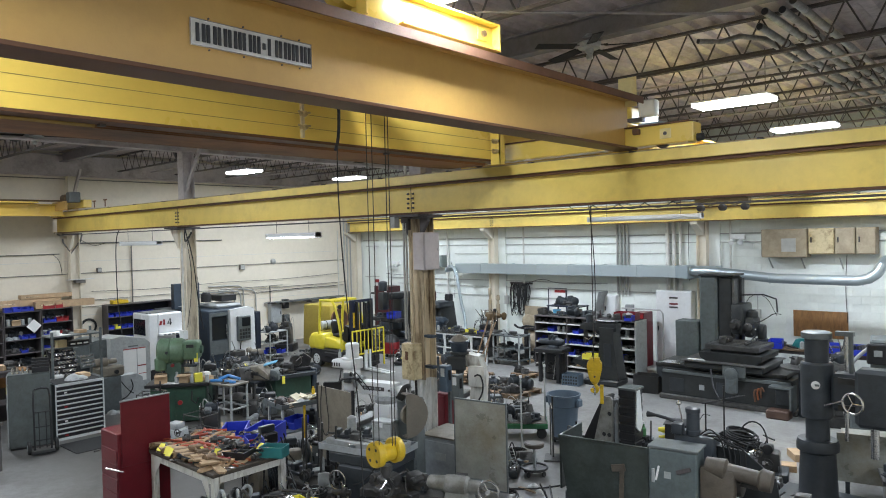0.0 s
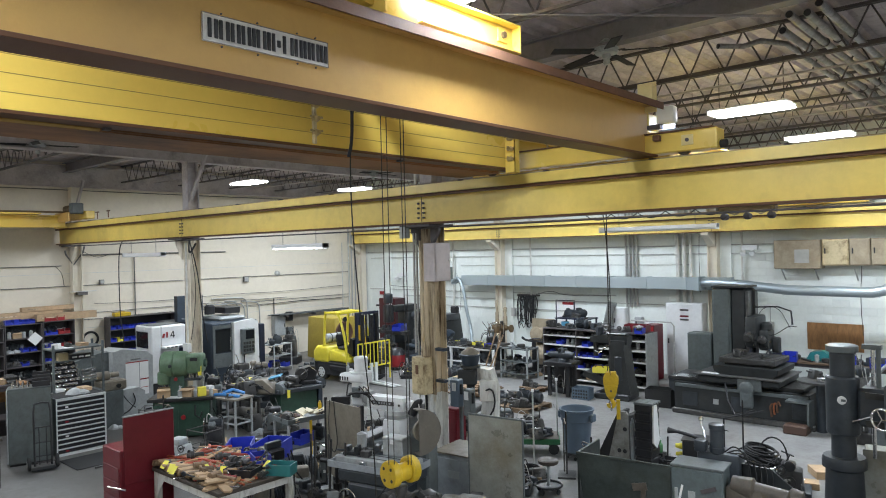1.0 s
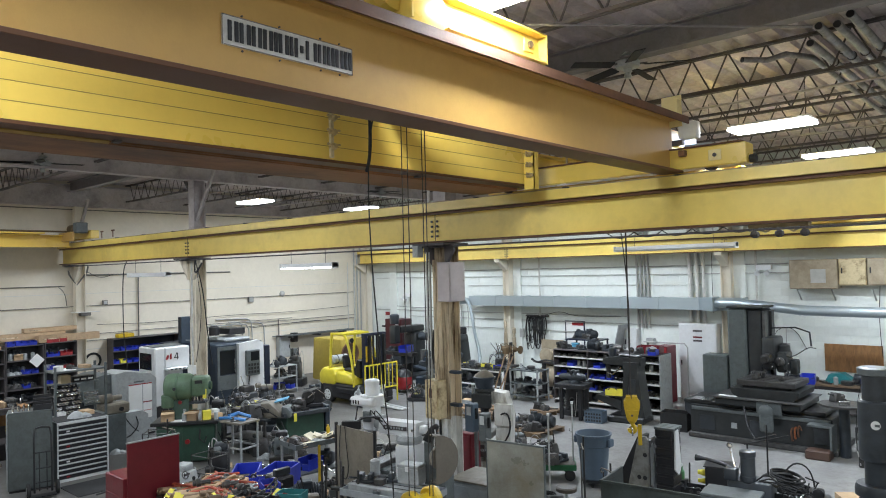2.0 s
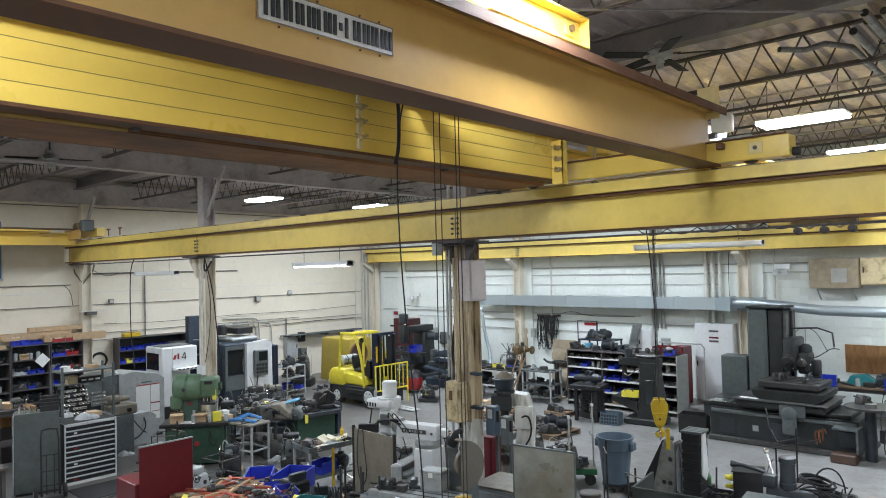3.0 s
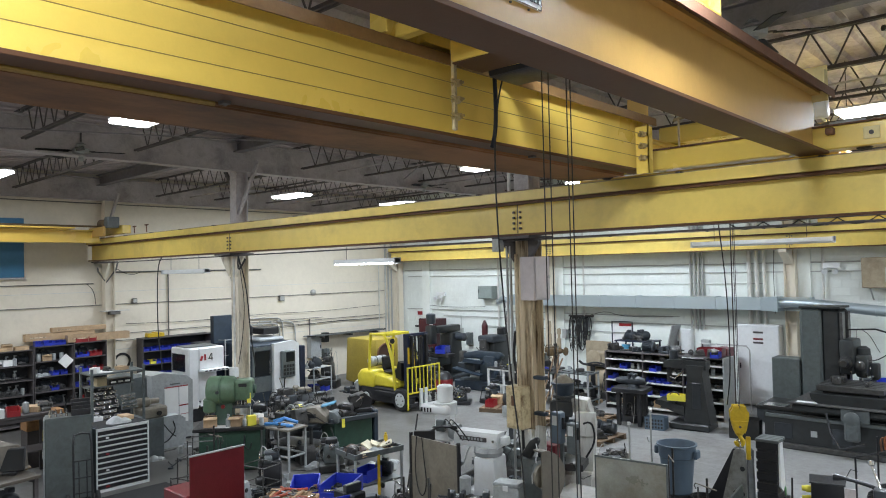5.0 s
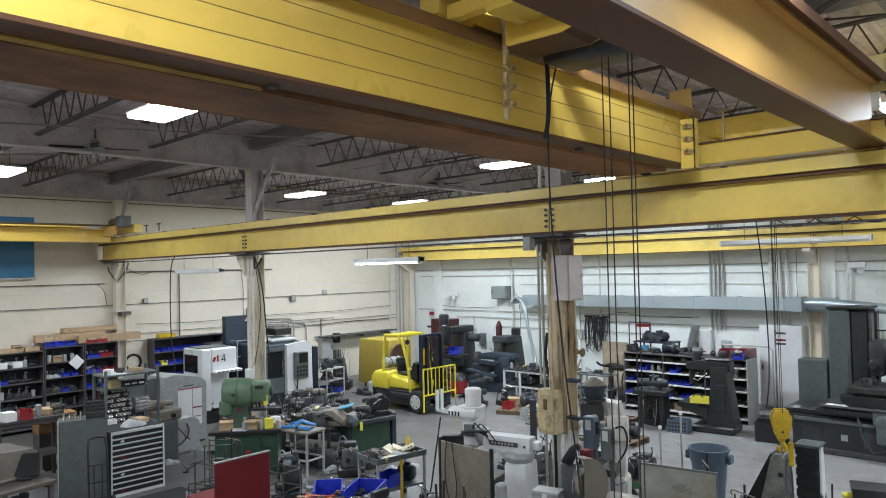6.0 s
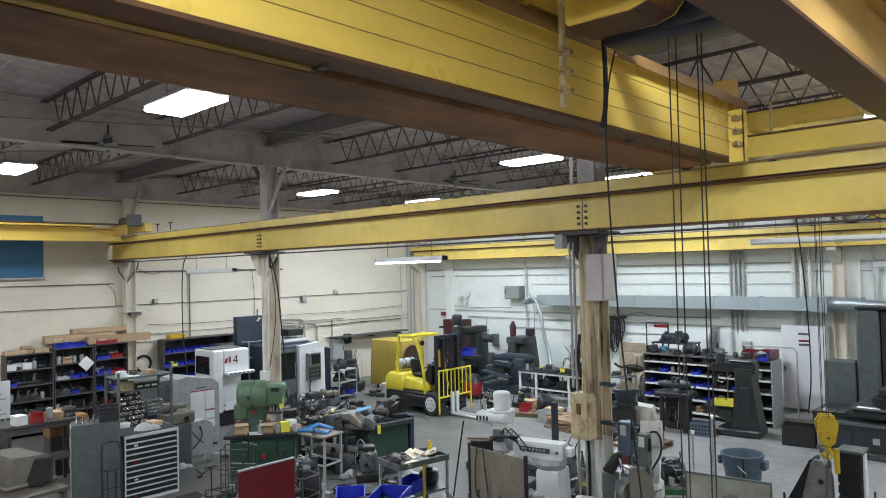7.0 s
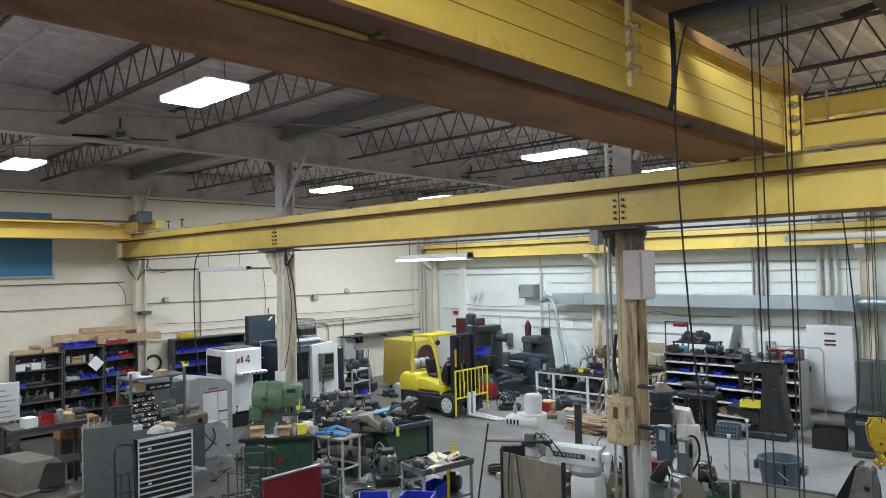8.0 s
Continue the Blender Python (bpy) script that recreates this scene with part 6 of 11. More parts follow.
part("emblem", box(0.502, 0.506, -0.07, -0.02, 1.6, 1.76), REDP, mc, "red slanted emblem")
part("numeral_bar", [box(0.502, 0.507, 0.14, 0.165, 1.58, 1.76), box(0.502, 0.507, 0.05, 0.185, 1.625, 1.65), moved(box(0.502, 0.507, -0.011, 0.011, 0, 0.16), pose(0, 0.065, 1.635, -28, 0, 0))], BLACK, mc, "black numeral four")
small("vise", (-19.68, 9.75, 0.441), 90, 0.9)
small("can", (-19.62, 10.05, 0.441), 0, 0.9)
# dark machine behind with a slate panel
dm = thing("turning_centre", "slate-coloured turning centre with a tall side panel", "turning centre", (-21.5, 11.15, 0))
part("body", box(-0.7, 0.5, -0.55, 0.75, 0, 1.85, 0.03), NAVY, dm)
part("tall_panel", box(0.3, 0.5, -0.42, 0.45, 1.852, 2.66, 0.01), SLATE, dm)
part("emblem", prism([(0.2, 2.5), (0.27, 2.5), (0.36, 2.6), (0.29, 2.6)], "x", 0.502, 0.506), PAPER, dm, "white and red emblem")
part("emblem", box(0.502, 0.506, 0.16, 0.38, 2.53, 2.55), REDP, dm, "white and red emblem")
for z in (1.1, 1.5, 1.95):
    part("rail", tube([(0.55, -0.3, z), (0.75, -0.2, z), (0.75, 0.6, z)], 0.015, 6), LGREY, dm)
for s in (-0.2, 0.6):
    part("upright", cyl((0.75, s, 0), (0.75, s, 1.98), 0.018, n=6), LGREY, dm)

# second machining centre, grey and white, with control
m2 = thing("machining_centre", "dark machining centre with a white door and control panel", "machining centre", (-20.3, 12.1, 0))
part("body", box(-0.9, 0.75, -1.05, 0.55, 0.05, 1.85, 0.03), SLATE, m2)
part("window", box(0.75, 0.762, -0.95, -0.42, 0.95, 1.65, 0.01), GLASS_DARK, m2, "dark sliding door glass")
part("door_handle", cyl((0.8, -0.46, 1.0), (0.8, -0.46, 1.4), 0.015, n=8), CHROME, m2)
part("white_panel", [prism([(-0.38, 0.28), (0.5, 0.22), (0.48, 1.8), (0.3, 1.9), (-0.38, 1.84)], "x", 0.76, 0.9)], WHITE, m2, "white angled front panel")
ctl = part("control_panel", box(0.902, 1.02, -0.18, 0.28, 0.85, 1.62, 0.02), MGREY, m2)
part("screen", box(1.021, 1.026, -0.05, 0.24, 1.3, 1.57), GLASS_DARK, ctl)
for i in range(4):
    for j in range(3):
        part("key", box(1.021, 1.027, -0.14 + 0.1 * i, -0.07 + 0.1 * i, 0.92 + 0.11 * j, 1.0 + 0.11 * j), BLACK, ctl)
part("door_frame", [box(0.763, 0.79, -1.02, -0.95, 0.5, 1.78), box(0.763, 0.79, -0.42, -0.385, 0.5, 1.78), box(0.763, 0.79, -0.95, -0.42, 1.68, 1.78), box(0.763, 0.79, -0.95, -0.42, 0.5, 0.92)], MGREY, m2)
part("side_cabinet", box(-0.3, 0.85, 0.56, 0.75, 0.05, 1.7, 0.02), NAVY, m2)
part("hopper", box(-0.8, 0.3, -0.5, 0.4, 1.852, 1.98, 0.05), LGREY, m2)
part("top_motor", lathe((-0.3, -0.5, 2.05), (-0.3, -0.5, 2.35), [(0, 0.16), (0.8, 0.16), (1, 0.1)], 14), BLACK, m2)
part("top_box", box(-0.7, 0.1, -0.2, 0.35, 2.052, 2.25, 0.02), BLACK, m2)
part("armoured_cable", tube(bend([(0.95, -0.05, 0.85), (1.0, -0.12, 0.65), (0.95, -0.08, 0.45), (0.9, 0.0, 0.3)], 2), 0.02, 6), RUBBER, m2)

# wall boxes and bar stock
for y, z0, z1, w, d, m, lab in ((15.73, 0.78, 1.6, 0.48, 0.25, LGREY, "pale grey electrical box on the wall with a conduit"), (16.25, 1.3, 1.65, 0.22, 0.2, BLACK, "small black box on the wall"), (16.25, 0.72, 1.05, 0.26, 0.2, MGREY, "small grey switch box on the wall")):
    b = thing("wall_box", lab, "electrical box", (X_WEST + 0.01, y, z0), group="wall boxes")
    part("box", box(0, d, -w / 2, w / 2, 0, z1 - z0, 0.012), m, b)
    part("cover", box(d, d + 0.012, -w / 2 + 0.03, w / 2 - 0.03, 0.03, z1 - z0 - 0.03, 0.004), m, b)
    part("latch", box(d + 0.012, d + 0.03, w / 2 - 0.08, w / 2 - 0.05, (z1 - z0) * 0.4, (z1 - z0) * 0.55), BLACK, b)
rk = thing("bar_rack", "wall rack stacked with long dark steel bars", "bar rack", (X_WEST + 0.02, 17.2, 1.55))
for y in (-1.3, 0, 1.3):
    part("arm", box(0, 0.5, y - 0.03, y + 0.03, -0.06, 0), STEEL_DARK, rk)
for k in range(7):
    part("steel_bar", cyl((0.08 + 0.06 * k, -1.9 + 0.13 * (k % 4), 0.03), (0.08 + 0.06 * k, 1.6 + 0.1 * (k % 3), 0.03), 0.022 + 0.006 * (k % 2), n=8), IRON if k % 3 else MGREY, rk)

# open steel cart with two shelves
ct = thing("steel_cart", "grey angle-iron cart with parts on its shelves", "cart", (-20.2, 13.75, 0), 8)
for sx in (-0.35, 0.32):
    for sy in (-0.4, 0.37):
        part("post", box(sx, sx + 0.035, sy, sy + 0.035, 0, 0.9, 0.002), LGREY, ct)
for z in (0.12, 0.52, 0.88):
    part("shelf", box(-0.35, 0.355, -0.4, 0.405, z, z + 0.025), LGREY, ct)
strew(-20.5, -19.9, 13.4, 14.1, 0.906, 8, JUNK, 21, (0.7, 1.1))
strew(-20.5, -19.9, 13.4, 14.1, 0.146, 4, ("bluebin", "lump"), 22, (1.0, 1.3))
strew(-20.5, -19.9, 13.4, 14.1, 0.546, 4, JUNK, 23, (0.9, 1.3))
strew(-19.9, -19.1, 14.5, 15.4, 0.0, 6, JUNK + ("can",), 24, (1.2, 2.0))
small("can", (-19.3, 14.8, 0), 0, 2.2)
# yellow housing with a round fan
yh = thing("yellow_machine_housing", "large yellow sheet housing with a brown round fan", "machine housing", (-20.1, 16.2, 0))
part("housing", soft(prism([(-0.85, 0.15), (0.75, 0.05), (0.75, 1.62), (-0.75, 1.62)], "y", -0.6, 0.4), 0.05), DULLY, yh)
part("fan_ring", hoop((0.78, -0.2, 1.1), "x", 0.36, 0.03, 24, 8), RUST, yh)
part("fan_disc", cyl((0.755, -0.2, 1.1), (0.79, -0.2, 1.1), 0.35, n=24), CHAIR_BROWN, yh)
for s in (-0.6, 0.5):
    part("foot", box(s, s + 0.1, -0.5, 0.3, 0, 0.16), BLACK, yh)

# forklift
fl = thing("forklift", "yellow and black counterbalance forklift with load backrest", "forklift", (-16.85, 14.1, 0))
part("chassis", [box(-0.95, 0.75, -0.52, 0.52, 0.16, 0.6, 0.05)], BLACK, fl)
part("counterweight", soft(prism([(-1.08, 0.52), (-0.35, 0.52), (-0.3, 0.85), (-0.42, 1.04), (-0.95, 1.04), (-1.12, 0.86)], "y", -0.53, 0.53), 0.09, 3), FORKY, fl)
part("hood", soft(prism([(-0.35, 0.605), (0.55, 0.605), (0.5, 0.78), (0.2, 0.88), (-0.32, 0.95)], "y", -0.5, 0.5), 0.05, 3), FORKY, fl)
part("lower_weight", box(-1.08, -0.951, -0.5, 0.5, 0.22, 0.555, 0.03), BLACK, fl)
part("dash", prism([(0.35, 0.9), (0.62, 0.8), (0.62, 1.3), (0.5, 1.34)], "y", -0.36, 0.36), BLACK, fl)
part("side_step", box(-0.3, 0.62, -0.55, 0.55, 0.34, 0.5, 0.03), BLACK, fl)
part("seat", [box(-0.3, 0.1, -0.22, 0.22, 0.93, 1.03, 0.05), moved(box(-0.05, 0.05, -0.21, 0.21, 0, 0.4, 0.05), pose(-0.3, 0, 1.0, 0, -8, 0))], BLACK, fl)
part("gas_cylinder", lathe((-0.75, -0.34, 1.24), (-0.75, 0.34, 1.24), [(0, 0.06), (0.08, 0.14), (0.9, 0.14), (1, 0.05)], 18), LGREY, fl, "pale grey gas cylinder")
for s in (-0.12, 0.12):
    part("cylinder_strap", hoop((-0.75, s, 1.24), "y", 0.143, 0.012, 18, 6), BLACK, fl)
for s in (-1, 1):
    part("overhead_guard_leg", tube(bend([(0.5, s * 0.48, 0.5), (0.42, s * 0.48, 1.3), (0.18, s * 0.47, 1.92), (0.05, s * 0.46, 2.05)], 2), 0.04, 8), FORKY, fl)
    part("overhead_guard_leg", tube(bend([(-0.62, s * 0.46, 0.95), (-0.58, s * 0.46, 1.6), (-0.52, s * 0.46, 2.05)], 2), 0.04, 8), FORKY, fl)
    part("guard_rail", box(-0.55, 0.1, s * 0.46 - 0.035, s * 0.46 + 0.035, 2.03, 2.1, 0.015), FORKY, fl)
for k in range(6):
    part("guard_bar", box(-0.5 + 0.11 * k, -0.46 + 0.11 * k, -0.43, 0.43, 2.05, 2.085, 0.005), FORKY, fl)
part("guard_bar", box(0.06, 0.13, -0.43, 0.43, 2.03, 2.1, 0.01), FORKY, fl)
part("steering_column", tube([(0.45, 0, 0.8), (0.32, 0, 1.15)], 0.03, 8), BLACK, fl)
part("steering_wheel", moved(hoop((0, 0, 0), "z", 0.17, 0.014, 18, 6), pose(0.31, 0, 1.17, 0, -35, 0)), BLACK, fl)
for s in (-1, 1):
    part("mast_channel", box(0.78, 0.93, s * 0.36 - 0.06, s * 0.36 + 0.06, 0.1, 2.12, 0.01), NAVY, fl)
    part("lift_cylinder", [cyl((0.87, s * 0.19, 0.15), (0.87, s * 0.19, 2.0), 0.055, n=12), cyl((0.9, s * 0.07, 0.3), (0.9, s * 0.07, 2.04), 0.03, n=8)], BLACK, fl)
    part("inner_mast", box(0.94, 1.03, s * 0.28 - 0.04, s * 0.28 + 0.04, 0.12, 2.08, 0.01), BLACK, fl)
    part("lift_cylinder", cyl((0.86, s * 0.2, 0.15), (0.86, s * 0.2, 1.95), 0.035, n=10), BLACK, fl)
    part("hose", tube(bend([(0.8, s * 0.12, 2.1), (0.9, s * 0.14, 1.5), (0.95, s * 0.12, 0.9)], 2), 0.018, 6), HOOKY if s < 0 else RUBBER, fl)
for z in (0.3, 1.1, 2.04):
    part("mast_brace", box(0.79, 0.9, -0.3, 0.3, z, z + 0.08, 0.01), NAVY, fl)
for s in (-1, 1):
    for x, r, w in ((0.75, 0.31, 0.24), (-0.68, 0.25, 0.18)):
        ty = part("tyre", wheel((x, s * 0.44, r), "y", r, w, 28), RUBBER, fl)
        part("rim", lathe((x, s * (0.44 + w / 2 - 0.02), r), (x, s * (0.44 + w / 2 + 0.012), r), [(0, r * 0.6), (0.7, r * 0.62), (1, r * 0.3)], 20), BRIGHTCAB, ty)
        for k in range(6):
            part("lug_nut", cyl((x + r * 0.42 * math.cos(k * 1.047), s * (0.44 + w / 2), r + r * 0.42 * math.sin(k * 1.047)), (x + r * 0.42 * math.cos(k * 1.047), s * (0.44 + w / 2 + 0.025), r + r * 0.42 * math.sin(k * 1.047)), 0.018, n=6), STEEL_DARK, ty)
part("headlight", lathe((0.28, -0.42, 1.9), (0.36, -0.42, 1.9), [(0, 0.04), (0.6, 0.07), (1, 0.075)], 12), BLACK, fl)
lb = part("load_backrest", [box(1.1, 1.14, -0.62, -0.58, 0.08, 1.2, 0.006), box(1.1, 1.14, 0.63, 0.67, 0.08, 1.2, 0.006), box(1.1, 1.14, -0.62, 0.67, 1.2, 1.24, 0.006), box(1.1, 1.14, -0.58, 0.63, 0.5, 0.54, 0.006)], FORKY, fl)
for k in range(7):
    part("backrest_bar", box(1.11, 1.13, -0.44 + 0.15 * k, -0.418 + 0.15 * k, 0.54, 1.2), FORKY, lb)
for z in (0.12, 0.4):
    part("carriage_bar", box(1.04, 1.09, -0.5, 0.5, z, z + 0.1, 0.01), BLACK, fl)
for y in (-0.16, 0.02):
    part("fork", [box(1.1, 1.16, y, y + 0.11, 0.04, 0.62, 0.006), prism([(1.1, 0.04), (2.1, 0.03), (2.15, 0.045), (1.16, 0.09)], "y", y, y + 0.11)], BRIGHTCAB, fl, "worn pale fork")
part("side_name_bar", box(0.93, 0.934, -0.4, -0.33, 1.3, 1.75), HOOKY, fl, "yellow slanted emblem bar")


# ---- middle: green machine, benches, carts ----
gm = thing("turret_machine", "old green machine with a rounded gear head on a pedestal", "machine tool", (-14.98, 7.74, 0.872), 48)
# darker green: the shade below the gear head is put into the pedestal
part("pedestal", prism([(-0.2, 0), (0.2, 0), (0.13, 0.12), (0.13, 0.56), (-0.13, 0.56), (-0.13, 0.12)], "x", -0.28, 0.06), DGREEN, gm)
part("gear_head", lathe((-0.46, 0, 0.66), (0.14, 0, 0.66), [(0, 0.16), (0.03, 0.24), (0.1, 0.285), (0.46, 0.295), (0.48, 0.275), (0.52, 0.275), (0.54, 0.29), (0.86, 0.28), (0.95, 0.25), (1, 0.18)], 30), GREEN, gm)
part("motor_case", soft(box(0.1, 0.46, -0.19, 0.19, 0.46, 0.88), 0.06, 3), GREEN, gm)
part("bearing_cap", cyl((0.46, 0, 0.67), (0.51, 0, 0.67), 0.09, n=16), DGREEN, gm)
part("vent", box(0.2, 0.36, -0.198, -0.191, 0.74, 0.81), BLACK, gm)
part("name_disc", cyl((-0.2, -0.305, 0.66), (-0.2, -0.28, 0.66), 0.035, n=12), MACHINE, gm)
part("red_button", cyl((-0.12, -0.12, 0.35), (-0.12, -0.16, 0.35), 0.04, n=10), REDP, gm)
part("tag", box(0.36, 0.44, -0.185, -0.181, 0.42, 0.62), TAGY, gm, "yellow card tag")
for k in range(4):
    part("spindle", lathe((0.12 + 0.07 * k, -0.05, 0.35), (0.12 + 0.07 * k, -0.05, 0.58), [(0, 0.02), (0.5, 0.035), (1, 0.03)], 10), CHROME if k % 2 else IRON, gm)
part("side_drum", lathe((-0.38, -0.12, 0.24), (-0.38, -0.12, 0.53), [(0, 0.1), (0.1, 0.13), (0.9, 0.13), (1, 0.09)], 18), GREEN, gm)
part("drum_link", box(-0.5, -0.25, -0.14, -0.02, 0.36, 0.46, 0.01), DGREEN, gm)
part("arm", box(-0.1, 0.4, -0.12, 0.12, 0.3, 0.35, 0.01), MACHINE, gm)

gb2 = thing("green_bench", "dark green cabinet bench with a black top", "workbench", (-14.9, 7.72, 0), 50)
part("cabinet", box(-0.58, 0.6, -0.36, 0.4, 0.03, 0.8, 0.015), DGREEN, gb2)
part("worktop", box(-0.68, 0.68, -0.44, 0.45, 0.802, 0.87, 0.01), BLACK, gb2)
part("red_knob", cyl((0.05, -0.36, 0.45), (0.05, -0.4, 0.45), 0.05, n=12), REDP, gb2)
part("hook_handle", tube([(0.3, -0.37, 0.7), (0.3, -0.42, 0.5), (0.4, -0.42, 0.42), (0.44, -0.4, 0.55)], 0.018, 6), BLACK, gb2)
part("door", box(-0.48, -0.05, -0.372, -0.361, 0.08, 0.76, 0.004), DGREEN, gb2)
M = pose(-14.9, 7.72, 0.871, 0, 0, 50)
for kk, x, y, a, s in (("carton", -0.38, -0.22, 60, 1.0), ("carton", 0.12, -0.24, 40, 0.95), ("bottle", -0.02, -0.33, 0, 1.0), ("flatbox", 0.55, -0.05, 85, 0.8), ("paper", -0.12, -0.3, 130, 0.8), ("bottle", 0.3, -0.33, 0, 0.9), ("whitebox", 0.5, 0.2, 0, 0.8), ("can", 0.62, -0.3, 40, 0.8)):
    small(kk, M @ Vector((x, y, 0)), a, s)
solid("yellow_carton", cbox(0, 0, 0, 0.17, 0.13, 0.19, 0.004), TAGY, "small yellow carton standing on the bench", "carton", M @ Vector((0.42, -0.25, 0)), 70)

sd = thing("side_table", "small silver-framed table with a wooden top", "table", (-14.03, 8.34, 0), 8)
part("tabletop", box(-0.43, 0.43, -0.27, 0.27, 0.8, 0.84, 0.006), STAINED, sd, "worn wooden top")
for sx in (-0.42, 0.38):
    for sy in (-0.24, 0.2):
        part("leg", box(sx, sx + 0.04, sy, sy + 0.04, 0, 0.8, 0.004), LGREY, sd)
for sy in (-0.235, 0.205):
    part("rail", box(-0.38, 0.38, sy, sy + 0.03, 0.28, 0.31), LGREY, sd)
for sx in (-0.42, 0.385):
    part("rail", box(sx, sx + 0.03, -0.2, 0.2, 0.28, 0.31), LGREY, sd)
FRAMEB = mat("blue_gloss_paint", (0.06, 0.26, 0.62), 0.35, var=0.1, grime=0.15)
bl = thing("blue_frame_part", "bright blue bent metal frame lying on the table", "metal frame", (-14.06, 8.34, 0.842), 20)
part("bar", tube([(-0.3, -0.15, 0.03), (-0.1, -0.1, 0.04), (0.25, -0.12, 0.03)], 0.034, 6), FRAMEB, bl)
part("bar", tube([(-0.3, 0.15, 0.03), (0.0, 0.08, 0.12), (0.28, 0.14, 0.04)], 0.034, 6), FRAMEB, bl)
part("bar", tube([(-0.1, -0.1, 0.04), (0.0, 0.08, 0.12)], 0.036, 6), FRAMEB, bl)
part("foot", box(0.2, 0.34, -0.16, -0.08, 0, 0.05, 0.01), FRAMEB, bl)
strew(-14.35, -13.75, 8.2, 8.5, 0.842, 4, ("rod", "wrench", "block"), 31)
# dark castings gathered on a low frame between the benches
lowf = bench((-14.75, 9.25, 0), 15, 1.3, 0.8, 0.7, MACHINE, IRON, "low iron frame heaped with dark machine castings", shelf=0.2)
strew(-15.3, -14.2, 8.95, 9.6, 0.702, 12, JUNK, 32, (1.3, 2.1))
bigv = thing("swivel_fixture", "grey sloped machine fixture with a slotted face", "fixture", (-14.3, 9.35, 0.701), 30)
part("block", soft(prism([(-0.3, 0), (0.35, 0), (0.35, 0.12), (0.08, 0.34), (-0.24, 0.3)], "y", -0.2, 0.2), 0.03), STAINED, bigv)
part("cap", soft(prism([(0.36, 0), (0.58, 0), (0.58, 0.16), (0.5, 0.24), (0.36, 0.26)], "y", -0.18, 0.18), 0.04), MGREY, bigv)
part("slot", box(-0.1, 0.1, -0.224, -0.221, 0.12, 0.2), BLACK, bigv)
for x, y, a in ((-14.6, 9.0, 20), (-14.9, 9.4, 70)):
    small("tag", (x, y, 0.95), a, 1.2)
for k in range(3):
    solid("gooseneck_lamp", tube(bend([(0, 0, 0), (0.05, 0, 0.15), (0.2, 0.02, 0.22), (0.32, 0.02, 0.14)], 2), 0.02, 8), LGREY, "pale bent machine lamp arm", "lamp arm", (-14.9 + 0.3 * k, 9.0 + 0.2 * k, 0.85), 40 * k, group="lamp arms")
strew(-14.6, -13.9, 8.75, 9.3, 0, 7, JUNK, 33, (1.3, 2.2))

b2 = thing("green_bench", "green cabinet bench under dark machine parts", "workbench", (-14.05, 10.0, 0), 78)
part("cabinet", box(-0.46, 0.46, -0.3, 0.3, 0.12, 0.7, 0.015), DGREEN, b2)
part("worktop", box(-0.56, 0.56, -0.38, 0.38, 0.702, 0.8, 0.01), MACHINE, b2)
part("side_plate", box(0.5, 0.62, -0.3, 0.3, 0, 0.85, 0.02), SLATE, b2)
for s in (-0.5, 0.42):
    part("foot", box(s, s + 0.1, -0.34, 0.34, 0, 0.13, 0.01), BLACK, b2)
part("tag", box(-0.32, -0.25, -0.395, -0.39, 0.6, 0.78), TAGY, b2, "yellow card tag")
dv = thing("indexing_head", "heavy black indexing head on the bench", "indexing head", (-14.0, 10.3, 0.801), 60)
part("base", box(-0.25, 0.25, -0.2, 0.2, 0, 0.1, 0.02), BLACK, dv)
part("body", prism([(-0.2, 0.1), (0.22, 0.1), (0.28, 0.28), (0.1, 0.42), (-0.18, 0.34)], "y", -0.16, 0.16), BLACK, dv)
part("dial", lathe((-0.1, -0.22, 0.26), (-0.1, -0.16, 0.26), [(0, 0.13), (0.8, 0.15), (1, 0.12)], 18), IRON, dv)
part("crank", tube([(-0.1, -0.24, 0.26), (0.02, -0.28, 0.36), (0.03, -0.36, 0.37)], 0.014, 6), CHROME, dv)
strew(-14.3, -13.75, 9.55, 10.05, 0.801, 6, JUNK, 34, (1.1, 1.6))
solid("blue_cover", moved(cbox(0, 0, 0, 0.34, 0.16, 0.03, 0.01), pose(0, 0, 0.08, 14, -16, 0)), CYAN, "pale blue plastic cover lying on castings", "cover", (-14.1, 9.55, 0.97), 25)

# cart with manuals
mcart = thing("shop_cart", "grey steel shop cart with manuals and tools on top", "cart", (-11.3, 8.25, 0), 82)
part("top_tray", open_box(1.0, 0.62, 0.09, 0.02), MGREY, mcart).matrix_basis = pose(0, 0, 0.76)
part("lower_shelf", box(-0.48, 0.48, -0.29, 0.29, 0.28, 0.31), MGREY, mcart)
legs4(mcart, 0.98, 0.6, 0.76, 0.04, LGREY)
for sx in (-0.42, 0.42):
    for sy in (-0.25, 0.25):
        part("caster", wheel((sx, sy, -0.0 + 0.05), "x", 0.05, 0.03, 12), RUBBER, mcart)
part("yellow_post", box(-0.05, 0.0, -0.315, -0.302, 0.1, 0.78), HOOKY, mcart)
mk = pose(-11.3, 8.25, 0.79, 0, 0, 82)
